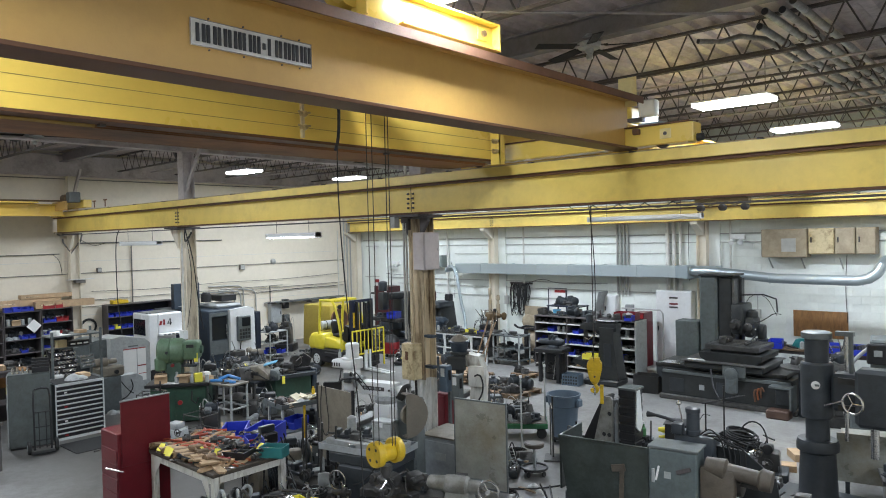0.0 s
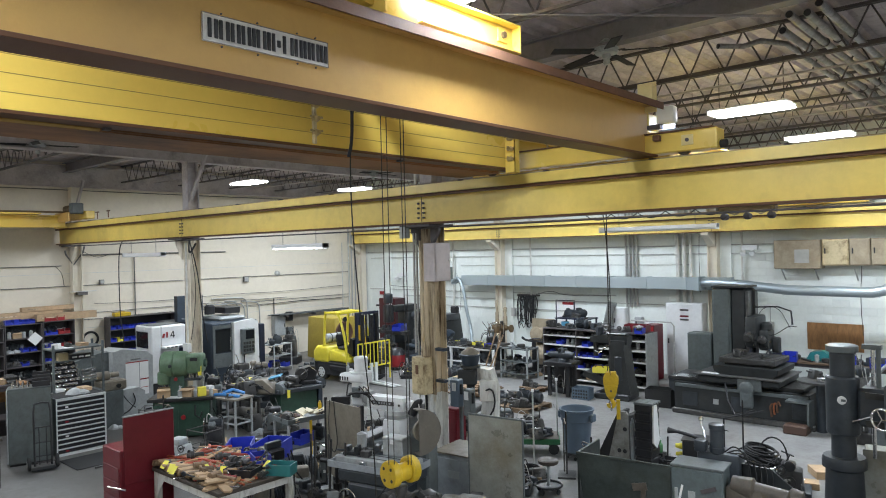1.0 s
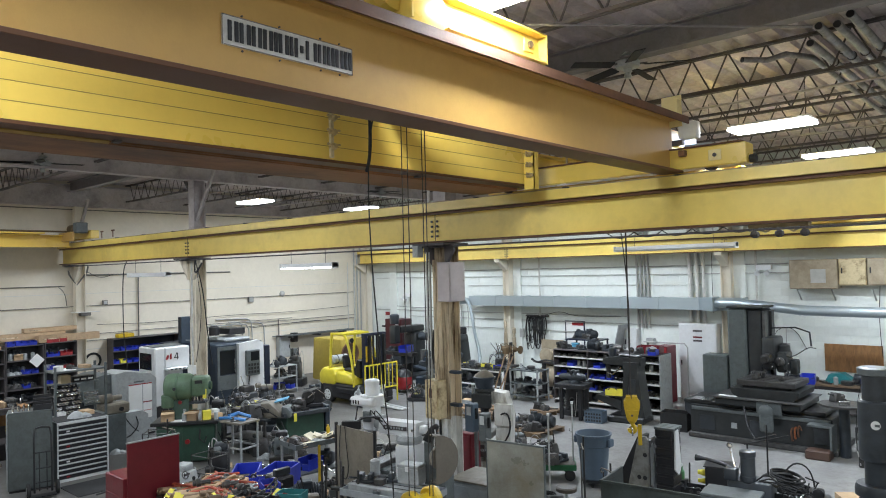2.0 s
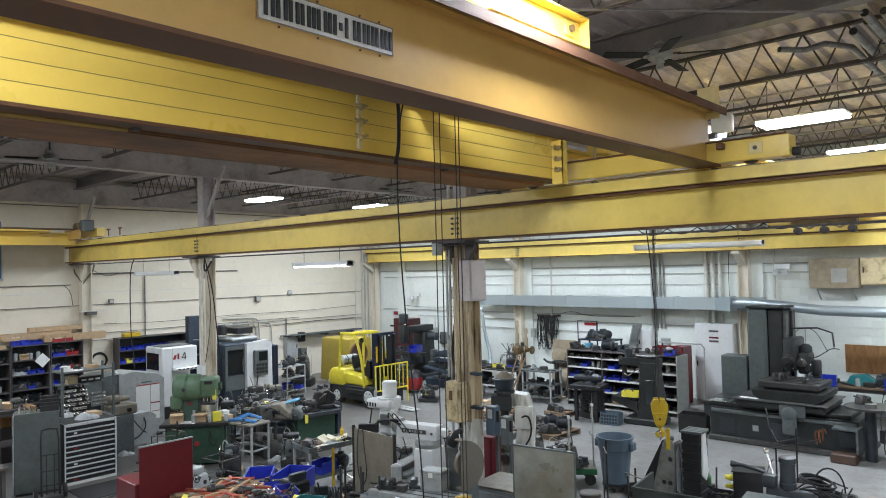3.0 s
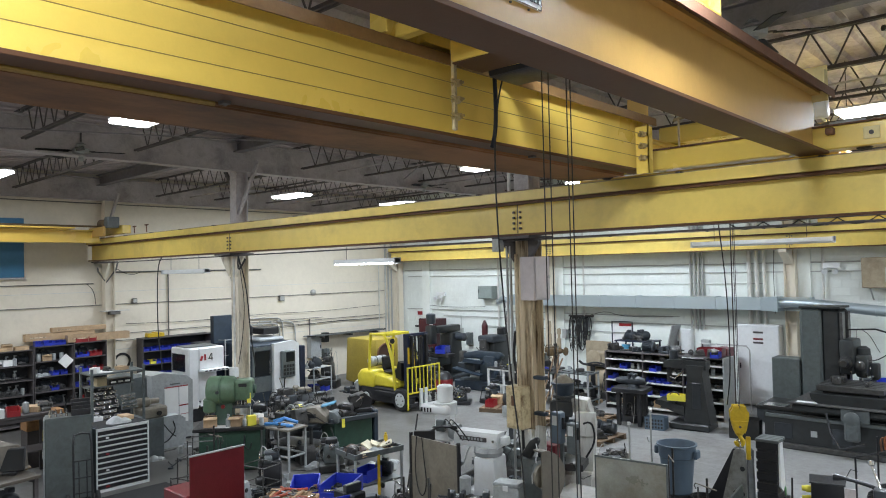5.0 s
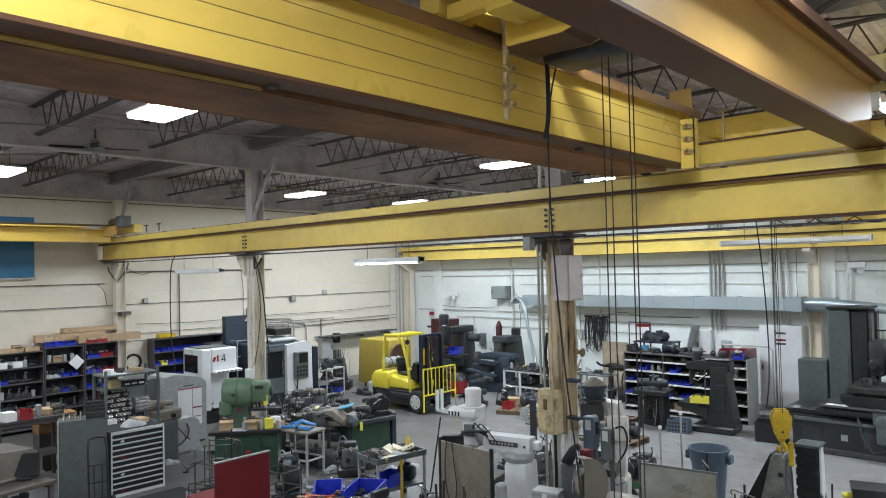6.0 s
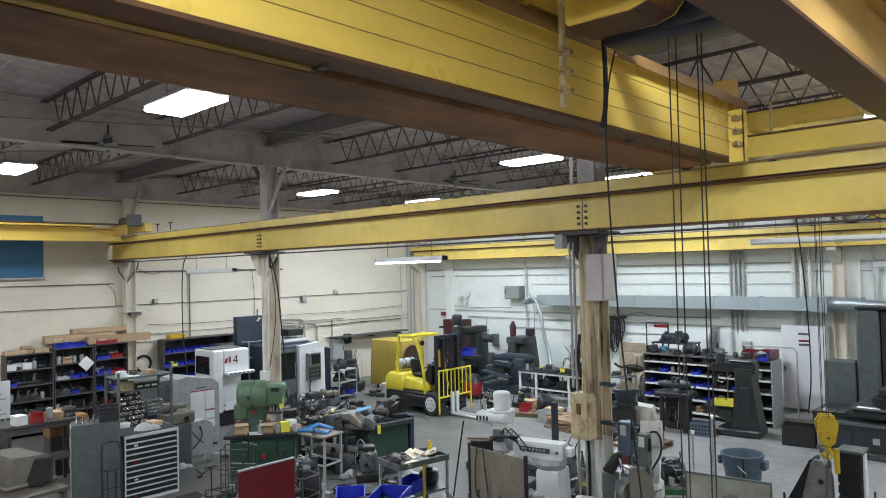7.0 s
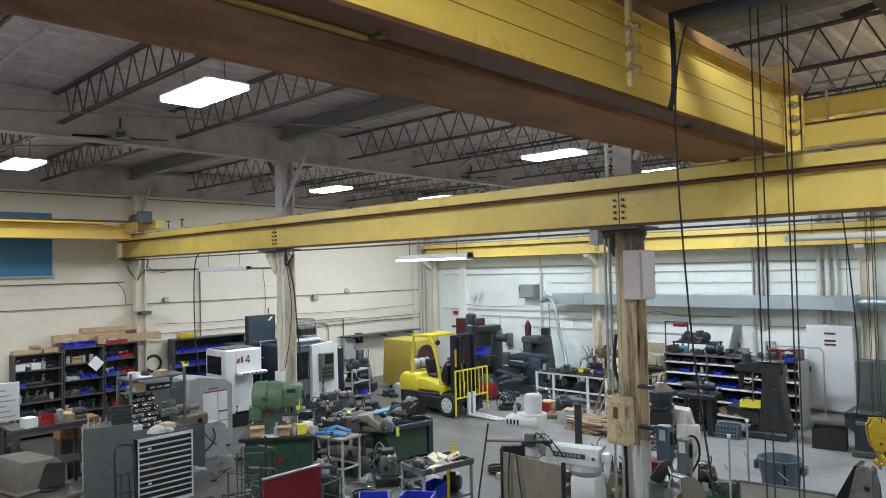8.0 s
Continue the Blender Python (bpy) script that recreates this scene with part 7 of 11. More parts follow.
for x, y, a, t in ((0.08, 0.02, 25, 30), (0.28, 0.06, 48, 22), (-0.25, -0.1, 5, 6)):
    bk = thing("manual", "open white machine manual lying on the cart", "manual", mk @ Vector((x, y, 0.0)), a, "manuals")
    part("page_block", moved(box(-0.2, 0, -0.14, 0.14, 0, 0.02), pose(0, 0, 0.012, 0, t, 0)), AGED, bk)
    part("page_block", moved(box(0, 0.2, -0.14, 0.14, 0, 0.02), pose(0, 0, 0.012, 0, -t, 0)), AGED, bk)
    part("cover", box(-0.205, 0.205, -0.145, 0.145, 0, 0.008), CARD, bk)
for kk, x, y, a in (("rag", 0.0, -0.15, 50), ("lump", -0.38, -0.1, 30), ("turned", 0.38, -0.1, 50), ("pliers", -0.1, 0.18, 0)):
    small(kk, mk @ Vector((x, y, 0.0)), a, 0.95)
solid("brown_bag", [lathe((0, 0, 0), (0, 0, 0.14), [(0, 0.13), (0.3, 0.15), (0.7, 0.11), (1, 0.04)], 9), moved(lathe((0, 0, 0), (0, 0, 0.1), [(0, 0.1), (0.5, 0.1), (1, 0.03)], 8), pose(0.15, 0.05, 0))], CHAIR_BROWN, "crumpled dark brown bag lying on the cart", "bag", mk @ Vector((-0.3, 0.1, 0.0)), 20)
solid("yellow_tube", lathe((0, 0, 0), (0, 0, 0.22), [(0, 0.035), (0.8, 0.035), (0.85, 0.02), (1, 0.02)], 12), HOOKY, "yellow plastic tube standing on the cart", "tube", mk @ Vector((0.42, 0.12, 0.0)))
solid("broom", [cyl((0, 0, 0.05), (0.18, 0.1, 1.35), 0.014, n=8), moved(cbox(0, 0, 0, 0.28, 0.06, 0.07, 0.02), pose(0, 0, 0, 0, 0, 30))], BLACK, "black-handled broom leaning at the cart", "broom", (-11.0, 8.85, 0), 20)
lo = pose(-11.3, 8.25, 0.311, 0, 0, 82)
for x in (-0.05,):
    small("bluebin", lo @ Vector((x, 0, 0)), 12, 1.5)
small("lump", lo @ Vector((-0.34, 0.05, 0)), 70, 1.2)
small("motor", lo @ Vector((0.3, 0, 0)), 30, 1.0)
# low trolley with blue bins
lowc = bench((-10.75, 6.85, 0), 60, 1.1, 0.7, 0.44, STEEL_DARK, STEEL_DARK, "low dark trolley carrying large blue bins", shelf=0.15, name="trolley", category="trolley")
for x, y, a, s in ((-11.0, 6.68, 50, 2.1), (-10.5, 6.98, 30, 2.3)):
    small("bluebin", (x, y, 0.441), a, s)
strew(-11.1, -10.4, 6.55, 7.15, 0.5, 20, ("hose", "redbin", "hammer", "turned", "pipe", "wrench", "rod"), 36, (0.8, 1.2))
# stand with round vises beside the trolley
strew(-10.2, -9.4, 7.0, 8.2, 0.0, 8, JUNK + ("coil",), 37, (1.4, 2.4))

# red tool chest with its flap up
rc = thing("red_tool_chest", "red rolling tool chest with its large panel raised", "tool chest", (-9.98, 4.45, 0))
part("body", box(-0.28, 0.27, -0.36, 0.38, 0.1, 1.36, 0.012), RED, rc)
part("panel", box(0.275, 0.3, -0.32, 0.38, 0.9, 1.8, 0.006), RED, rc)
part("panel_edge", box(0.27, 0.305, -0.325, 0.385, 1.8, 1.815), LGREY, rc)
for k in range(5):
    part("drawer", box(-0.25, 0.24, -0.372, -0.361, 0.15 + 0.2 * k, 0.33 + 0.2 * k, 0.004), RED, rc)
part("side_handle", cyl((0.2, -0.5, 0.92), (0.42, -0.36, 0.88), 0.012, n=8), CHROME, rc)
for sx in (-0.2, 0.2):
    for sy in (-0.28, 0.3):
        part("caster", wheel((sx, sy, 0.05), "x", 0.05, 0.03, 12), RUBBER, rc)
solid("blue_tub", open_box(0.4, 0.3, 0.25, 0.012), BLUE, "blue plastic tub on the floor beside the chest", "tub", (-9.7, 3.7, 0))

# heaped tool table
LEATHER = mat("oiled_tan_leather", (0.2, 0.12, 0.055), 0.5, rnd=0.4, var=0.3, scale=9, grime=0.4)
tt = thing("tool_table", "grey steel table heaped with hand tools and tags", "table", (-8.8, 5.05, 0), 0)
part("tabletop", box(-0.86, 0.86, -0.56, 0.56, 1.02, 1.07, 0.006), GRIMETOP, tt, "greasy dark top")
for sx in (-0.84, 0.76):
    for sy in (-0.54, 0.46):
        lg = part("leg", box(sx, sx + 0.08, sy, sy + 0.08, 0, 1.02, 0.006), WORNWHITE2, tt)
for sy in (-0.54, 0.5):
    part("apron", box(-0.75, 0.75, sy, sy + 0.04, 0.93, 1.018), WORNWHITE2, tt)
for sx in (-0.84, 0.8):
    part("apron", box(sx, sx + 0.04, -0.45, 0.45, 0.93, 1.018), WORNWHITE2, tt)
for sx, sg in ((-0.72, 1), (0.72, -1)):
    part("gusset", prism([(sx, 1.01), (sx + sg * 0.22, 1.01), (sx, 0.72)], "y", -0.548, -0.536), WORNWHITE2, tt)
strew(-9.6, -8.0, 4.55, 5.55, 1.072, 120, ("pliers", "sheath", "wrench", "rod", "turned", "screwdriver", "wrench", "hammer", "sheath", "pipe", "handle"), 41, (0.8, 1.3))
for k in range(16):
    small("sheath", (-9.55 + 0.09 * k, 4.62 + 0.05 * (k % 3), 1.11 + 0.02 * (k % 2)), 62 + 9 * (k % 4), 1.1 + 0.1 * (k % 3), 4)
for k in range(7):
    small("pliers" if k % 3 else "mallet", (-8.75 + 0.09 * k, 4.72 + 0.05 * (k % 3), 1.12), 160 + 6 * k, 1.35, 4)
for k in range(6):
    solid("tool_pouch", [soft(prism([(-0.2, 0), (0.2, 0), (0.19, 0.05), (-0.17, 0.07)], "y", -0.055, 0.055), 0.02), tube([(0.17, 0, 0.04), (0.3, 0.01, 0.05)], 0.014, 6)], LEATHER, "dark brown leather tool pouch hanging over the table edge", "tool pouch", (-9.55 + 0.17 * k, 4.66 + 0.03 * (k % 2), 1.1), 76 + 5 * (k % 3), group="tool pouches")
strew(-9.2, -8.3, 4.9, 5.4, 1.115, 16, ("hose", "rod", "hammer", "wrench", "hose", "pipe", "sheath"), 46, (1.0, 1.4))
strew(-9.65, -8.9, 4.7, 5.5, 1.12, 22, ("hose", "sheath", "hammer", "hose", "pipe", "pliers"), 47, (0.9, 1.3))
solid("parts_tray", open_box(0.4, 0.28, 0.1, 0.01), BLACK, "shallow black tray full of tools on the table", "tray", (-8.3, 5.05, 1.09), 25)
for x, y, a in ((-9.3, 4.5, 20), (-9.08, 4.48, 40), (-8.98, 4.46, 30), (-8.7, 4.8, 120), (-8.45, 4.85, 45), (-8.2, 5.35, 10)):
    small("tag", (x, y, 1.16), a, 1.05, 25)
small("bluebin", (-8.55, 5.48, 1.072), 70, 1.1)
solid("teal_tray", open_box(0.34, 0.22, 0.14, 0.01), TEAL, "teal plastic tray on the tool table", "tray", (-7.98, 5.42, 1.072), 30)
strew(-9.2, -8.1, 4.8, 5.5, 0.03, 8, JUNK, 43, (1.3, 2.2))
for k in range(8):
    solid("forged_hook", tube(bend([(0, 0, 0), (0.02, 0, 0.3), (0.1, 0, 0.38), (0.16, 0, 0.3), (0.13, 0, 0.2)], 2), 0.022, 7), IRON if k % 2 else LGREY, "worn steel hook standing in a bundle", "hook", (-7.85 + 0.08 * k, 4.5 + 0.1 * (k % 3), 0.55), 40 * k, group="loose hooks")
bench((-7.6, 4.6, 0), 0, 0.9, 0.5, 0.55, IRON, IRON, "low iron stand holding bundled hooks", shelf=0)

# knee mill with white head
ml = thing("milling_machine", "white knee milling machine with an upright motor", "milling machine", (-8.3, 7.8, 0), 12)
part("base", box(-0.5, 0.32, -0.3, 0.3, 0, 0.15, 0.03), LGREY, ml)
part("column", soft(prism([(-0.14, 0.15), (0.26, 0.15), (0.2, 1.3), (-0.12, 1.3)], "y", -0.2, 0.2), 0.04), WHITE, ml)
part("turret", lathe((0.02, 0, 1.3), (0.02, 0, 1.42), [(0, 0.19), (0.5, 0.21), (1, 0.18)], 22), LGREY, ml)
part("ram", prism([(-0.11, 1.42), (0.11, 1.42), (0.13, 1.5), (0.1, 1.62), (-0.1, 1.62), (-0.13, 1.5)], "x", -0.46, 0.22), WHITE, ml)
part("ram_tail", soft(box(0.222, 0.34, -0.07, 0.07, 1.46, 1.58), 0.03, 2), WHITE, ml)
part("nameplate", box(-0.36, 0.06, -0.136, -0.128, 1.5, 1.56), STEEL_DARK, ml, "dark nameplate")
for k in range(7):
    part("name_bar", box(-0.33 + 0.05 * k, -0.3 + 0.05 * k, -0.14, -0.1365, 1.515, 1.548), LGREY, ml, "pale plain bar")
part("clamp_bolt", cyl((0.16, -0.14, 1.52), (0.16, -0.11, 1.52), 0.02, n=6), CHROME, ml)
part("head_swivel", cyl((-0.46, 0, 1.56), (-0.55, 0, 1.58), 0.12, n=20), LGREY, ml)
part("head", [box(-0.8, -0.55, -0.1, 0.1, 1.42, 1.82, 0.03)], WHITE, ml)
part("belt_housing", [soft(box(-1.02, -0.55, -0.14, 0.14, 1.8, 1.95), 0.05, 3), cyl((-0.7, 0.05, 1.8), (-0.7, 0.05, 1.965), 0.18, n=22)], WHITE, ml)
for k in range(4):
    part("vent_slot", box(-0.99 + 0.05 * k, -0.965 + 0.05 * k, -0.144, -0.1405, 1.84, 1.9), BLACK, ml)
part("drive_motor", lathe((-0.7, 0.06, 1.965), (-0.7, 0.06, 2.21), [(0, 0.1), (0.06, 0.113), (0.7, 0.113), (0.72, 0.118), (0.92, 0.118), (1, 0.095)], 22), WHITE, ml)
part("spindle", lathe((-0.68, 0, 1.12), (-0.68, 0, 1.43), [(0, 0.02), (0.2, 0.035), (0.5, 0.05), (1, 0.065)], 14), CHROME, ml)
part("knee", box(-0.62, -0.142, -0.16, 0.16, 0.6, 0.82, 0.03), WHITE, ml)
part("saddle", box(-0.66, -0.25, -0.2, 0.2, 0.822, 0.9, 0.02), MGREY, ml)
part("mill_table", box(-0.62, -0.38, -0.5, 0.5, 0.902, 0.98, 0.01), IRON, ml)
part("readout", moved(box(-0.15, 0.15, -0.05, 0.05, 0, 0.13, 0.01), pose(-0.8, -0.36, 1.5, 0, 0, 30)), BLACK, ml)
part("readout_arm", tube(bend([(-0.4, -0.1, 1.6), (-0.55, -0.25, 1.72), (-0.75, -0.34, 1.6)], 2), 0.016, 6), BLACK, ml)
part("down_feed", tube(bend([(-0.8, -0.1, 1.62), (-0.7, -0.28, 1.66), (-0.42, -0.34, 1.72), (-0.3, -0.3, 1.7)], 2), 0.022, 6), BLACK, ml)
part("power_feed", [box(-0.62, -0.42, -0.66, -0.5, 0.88, 1.02, 0.02), cyl((-0.52, -0.58, 0.7), (-0.52, -0.58, 0.88), 0.06, n=12)], BLACK, ml)
for k in range(3):
    part("quill_lever", tube([(-0.7, 0.12, 1.52), (-0.7 + 0.13 * math.cos(k * 2.1), 0.17, 1.52 + 0.13 * math.sin(k * 2.1))], 0.008, 6), CHROME, ml)
part("switch_box", box(-0.74, -0.6, -0.16, -0.102, 1.58, 1.74, 0.01), MGREY, ml)
for k in range(2):
    part("hose", tube(bend([(-0.6 + 0.06 * k, -0.12, 1.7), (-0.52 + 0.1 * k, -0.26, 1.82), (-0.36 + 0.1 * k, -0.26, 1.66), (-0.3 + 0.1 * k, -0.16, 1.5)]), 0.008, 6), RUBBER, ml)
small("bottle", (-9.22, 7.62, 1.951), 0, 0.6)
gd = thing("splash_guard", "stained tan sheet-metal splash guard on a dark frame", "splash guard", (-8.36, 6.79, 0), -4)
part("sheet", box(-0.44, 0.44, -0.008, 0.008, 0.55, 1.68), STAINED, gd)
for s in (-0.47, 0.44):
    part("post", box(s, s + 0.035, -0.02, 0.02, 0, 1.72, 0.003), BLACK, gd)
part("grip", box(-0.25, 0.0, -0.04, -0.009, 0.78, 0.86, 0.01), BLACK, gd)
part("bottom_rail", box(-0.435, 0.435, -0.02, 0.02, 0.5, 0.548), BLACK, gd)
part("hung_cable", tube(bend([(-0.3, -0.03, 1.7), (-0.34, -0.04, 1.3), (-0.28, -0.04, 0.98), (-0.18, -0.04, 0.92), (-0.1, -0.04, 1.1), (-0.16, -0.04, 1.45), (-0.2, -0.03, 1.7)], 2), 0.008, 6), RUBBER, gd)
part("sheet_back", box(-0.43, 0.43, 0.02, 0.03, 0.2, 0.52), MGREY, gd)

# grinder table with its half-round wheel guard
BLUEPALE = mat("pale_blue_grey_enamel", (0.4, 0.43, 0.46), 0.35, var=0.1, scale=4, dirt=0.5, dirt_color=(0.14, 0.13, 0.12), dirt_scale=3)
GUARDT = mat("oil_browned_sheet", (0.17, 0.152, 0.125), 0.34, var=0.15, scale=4, dirt=0.6, dirt_color=(0.09, 0.07, 0.05), dirt_scale=3, grime=0.35)
sg = thing("surface_grinder", "grey surface grinder with a half-round wheel guard", "surface grinder", (-6.95, 6.25, 0), 12)
part("pedestal", box(-0.35, 0.35, -0.3, 0.3, 0, 1.0, 0.03), MACHINE, sg)
part("saddle", box(-0.5, 0.5, -0.3, 0.3, 1.002, 1.15, 0.02), MACHINE, sg)
part("table", box(-0.62, 0.5, -0.2, 0.2, 1.152, 1.28, 0.012), LGREY, sg)
part("splash_trough", open_box(1.2, 0.6, 0.08, 0.012), BLUEPALE, sg).matrix_basis = pose(-0.06, 0, 1.155)
for k in range(3):
    part("tee_slot", box(-0.6, 0.48, -0.13 + 0.12 * k, -0.11 + 0.12 * k, 1.281, 1.284), BLACK, sg)
part("stop_dog", box(-0.2, -0.1, -0.24, -0.201, 1.17, 1.26, 0.008), CHROME, sg)
part("bright_shaft", cyl((-0.25, -0.36, 0.8), (-0.1, -0.36, 0.55), 0.02, n=8), CHROME, sg)
part("handwheel", hoop((-0.3, -0.36, 0.8), "y", 0.13, 0.014, 20, 6), CHROME, sg)
part("wheel_hub", cyl((-0.3, -0.38, 0.8), (-0.3, -0.3, 0.8), 0.03, n=10), IRON, sg)
part("column", box(0.2, 0.5, 0.302, 0.58, 0.3, 1.78, 0.03), MGREY, sg)
arc = [(math.cos(radians(a)), math.sin(radians(a))) for a in range(-96, 97, 8)]
gw = part("wheel_guard", [moved(prism([(0.285 * c, 0.285 * d) for c, d in arc], "y", -0.06, -0.045), pose(0.58, -0.02, 1.67, 0, 0, 62)), moved(prism([(0.285 * c, 0.285 * d) for c, d in arc] + [(0.268 * c, 0.268 * d) for c, d in arc[::-1]], "y", -0.0448, 0.08), pose(0.58, -0.02, 1.67, 0, 0, 62))], GUARDT, sg, "oil-browned half-round sheet guard")
part("wheel_face", moved(cyl((0.06, 0.01, 0), (0.06, 0.05, 0), 0.13, n=24), pose(0.58, -0.02, 1.67, 0, 0, 62)), STAINED, gw, "dull grinding wheel")
part("spindle_head", lathe((0.42, 0.36, 1.66), (0.56, 0.04, 1.66), [(0, 0.09), (0.3, 0.1), (1, 0.08)], 16), MGREY, sg)
part("control_handle", soft(prism([(0.22, 1.8), (0.34, 1.76), (0.46, 1.98), (0.42, 2.02), (0.34, 1.98)], "y", 0.24, 0.32), 0.03), BLACK, sg, "black padded handle")
part("white_wire", tube(bend([(0.42, 0.24, 1.95), (0.46, 0.2, 1.86), (0.42, 0.2, 1.78), (0.46, 0.22, 1.7), (0.38, 0.2, 1.66), (0.36, 0.25, 1.5)], 2), 0.007, 6), WHITE, sg, "loose white wire")
part("handle_arm", tube(bend([(0.4, 0.3, 1.9), (0.42, 0.34, 1.8), (0.4, 0.4, 1.7)], 2), 0.02, 8), BLACK, sg)
for x, y, s in ((-7.35, 6.1, 1.0), (-7.05, 6.35, 1.1), (-7.2, 6.2, 0.8)):
    small("vise" if s > 0.9 else "turned", (x, y, 1.282), 30 * s, 0.8)
small("can", (-7.4, 6.3, 1.282), 0, 1.2)
pcs = thing("parts_case", "pale grey plastic parts case on the grinder table", "case", (-6.86, 6.42, 1.285), 14)
part("body", box(-0.15, 0.15, -0.1, 0.1, 0, 0.2, 0.01), LGREY, pcs)
part("lid", box(-0.155, 0.155, -0.105, 0.105, 0.201, 0.24, 0.01), LGREY, pcs)
part("clasp", box(-0.03, 0.03, -0.112, -0.106, 0.16, 0.22, 0.003), WHITE, pcs)
small("block", (-7.12, 6.12, 1.286), 20, 0.9)

# column boxes
LILAC = mat("pale_lilac_grey_enamel", (0.6, 0.54, 0.54), 0.42, var=0.08, scale=4, dirt=0.25, dirt_color=(0.3, 0.24, 0.2), dirt_scale=3, grime=0.2)
fb = thing("fuse_box", "rust-stained cream fuse box on the column", "fuse box", (-7.9, 8.13, 1.68))
part("box", box(-0.15, 0.13, -0.2, 0, 0, 0.58, 0.012), CREAM, fb)
part("door", box(-0.13, 0.11, -0.215, -0.201, 0.03, 0.52, 0.006), CREAM, fb)
part("latch", box(-0.04, 0.02, -0.228, -0.215, 0.32, 0.46, 0.004), RUST, fb)
part("conduit", cyl((0.0, -0.08, 0.58), (0.0, -0.08, 2.4), 0.03, n=8), COLUMN, fb)
pbx = thing("panel_box", "pale lilac-grey electrical box high on the column", "electrical box", (-7.7, 8.22, 3.44))
part("box", box(-0.12, 0.12, -0.2, 0.17, 0, 0.6, 0.01), LILAC, pbx)
part("door", box(0.121, 0.132, -0.18, 0.15, 0.02, 0.58, 0.004), LILAC, pbx)
part("latch", cyl((0.132, 0.12, 0.32), (0.15, 0.12, 0.32), 0.02, n=8), CHROME, pbx)
for dx, z0 in ((-0.19, 0.0), (-0.25, 2.3)):
    pipe("conduit", [(-7.85 + dx, 8.1, z0), (-7.85 + dx, 8.1, 4.2)], 0.018, PIPE, "grey conduit running up beside the column", "conduit")
pipe("conduit", [(-8.05, 8.12, 4.95), (-8.05, 8.12, 5.5)], 0.025, PIPEW, "short white pipe standing above the runway", "pipe")
bj = thing("junction_box", "small pale junction box under the runway beam", "junction box", (-8.1, 7.9, 4.12), group="junction boxes")
part("box", box(-0.06, 0.06, -0.06, 0.06, 0, 0.18, 0.006), LGREY, bj)
for z in (1.86, 2.35):
    solid("shelf_bracket", box(-0.02, 0.17, -0.06, 0.04, 0, 0.045, 0.006), SLATE, "dark steel bracket on the column", "bracket", (-7.72, 8.2, z), group="column brackets")
solid("cable_run", tube(bend([(-7.98, 8.1, 3.0), (-8.02, 8.08, 2.6), (-7.9, 8.08, 2.3), (-7.88, 8.1, 1.0), (-7.95, 8.1, 0.05)], 2), 0.02, 6), RUBBER, "black cable strapped to the column", "cable")
solid("cable_run", tube(bend([(-7.75, 8.05, 1.68), (-7.72, 8.02, 1.2), (-7.66, 8.04, 0.6), (-7.62, 8.02, 0.05)], 2), 0.03, 8), PIPEW, "pale conduit dropping from the fuse box", "conduit")
c2 = thing("switch_box", "white switch box on the column with a cable", "switch box", (-15.4, 8.12, 1.72))
part("box", box(-0.1, 0.12, -0.1, 0, 0, 0.2, 0.008), WHITE, c2)
part("lower_box", box(-0.1, 0.16, -0.14, 0, -0.75, -0.02, 0.01), COLUMN, c2)
part("conduit", cyl((0.05, -0.05, 0.2), (0.05, -0.05, 2.5), 0.022, n=8), PIPEW, c2)
rcab = thing("red_cabinet", "narrow red steel cabinet behind the column", "cabinet", (-7.86, 8.74, 0))
part("body", box(-0.12, 0.12, -0.12, 0.12, 0, 1.34, 0.01), RED, rcab)
part("door", box(-0.1, 0.1, -0.132, -0.121, 0.05, 1.3, 0.004), RED, rcab)
for x, z0, z1, w in ((-7.53, 1.46, 1.88, 0.17), (-7.28, 1.35, 1.76, 0.14)):
    ds = thing("disconnect_switch", "slate grey disconnect switch on a post", "switch box", (x, 8.48, 0), group="disconnect switches")
    part("post", box(-0.025, 0.025, 0, 0.05, 0, z1, 0.004), MGREY, ds)
    part("box", box(-w / 2, w / 2, -0.14, -0.002, z0, z1, 0.01), BINGREY if z0 > 1.4 else MGREY, ds)
    part("label_plate", box(-0.04, 0.04, -0.146, -0.141, z0 + 0.25, z0 + 0.38), BRIGHTCAB, ds)
    part("lever", box(w / 2, w / 2 + 0.03, -0.1, -0.06, z0 + 0.2, z0 + 0.36, 0.005), BLACK, ds)

# jig grinder behind the column
jg = thing("jig_grinder", "old milling machine with a dark drum-shaped head", "machine tool", (-8.02, 9.48, 0), 20)
part("base", box(-0.32, 0.4, -0.25, 0.25, 0, 0.8, 0.05), WORNWHITE2, jg)
part("column", prism([(0.08, 0.8), (0.36, 0.8), (0.4, 1.5), (0.3, 1.86), (-0.05, 1.9), (-0.05, 1.72), (0.12, 1.66), (0.16, 1.4)], "y", -0.13, 0.13), WORNWHITE2, jg, "scuffed white C-shaped column")
part("gear_case", soft(box(0.14, 0.44, -0.24, -0.135, 1.34, 1.7), 0.02, 2), WORNWHITE2, jg, "scuffed white gear case")
part("head", lathe((-0.06, -0.1, 1.4), (-0.06, -0.1, 1.93), [(0, 0.025), (0.2, 0.03), (0.22, 0.07), (0.5, 0.08), (0.52, 0.13), (0.9, 0.13), (0.92, 0.17), (1, 0.17)], 20), DARKM, jg)
part("feed_box", box(-0.24, 0.1, -0.28, -0.2, 1.62, 1.86, 0.02), DARKM, jg)
part("top_cap", lathe((-0.06, -0.1, 2.125), (-0.06, -0.1, 2.23), [(0, 0.165), (0.3, 0.15), (0.8, 0.07), (1, 0.05)], 24), STAINED, jg, "dull tan conical cap")
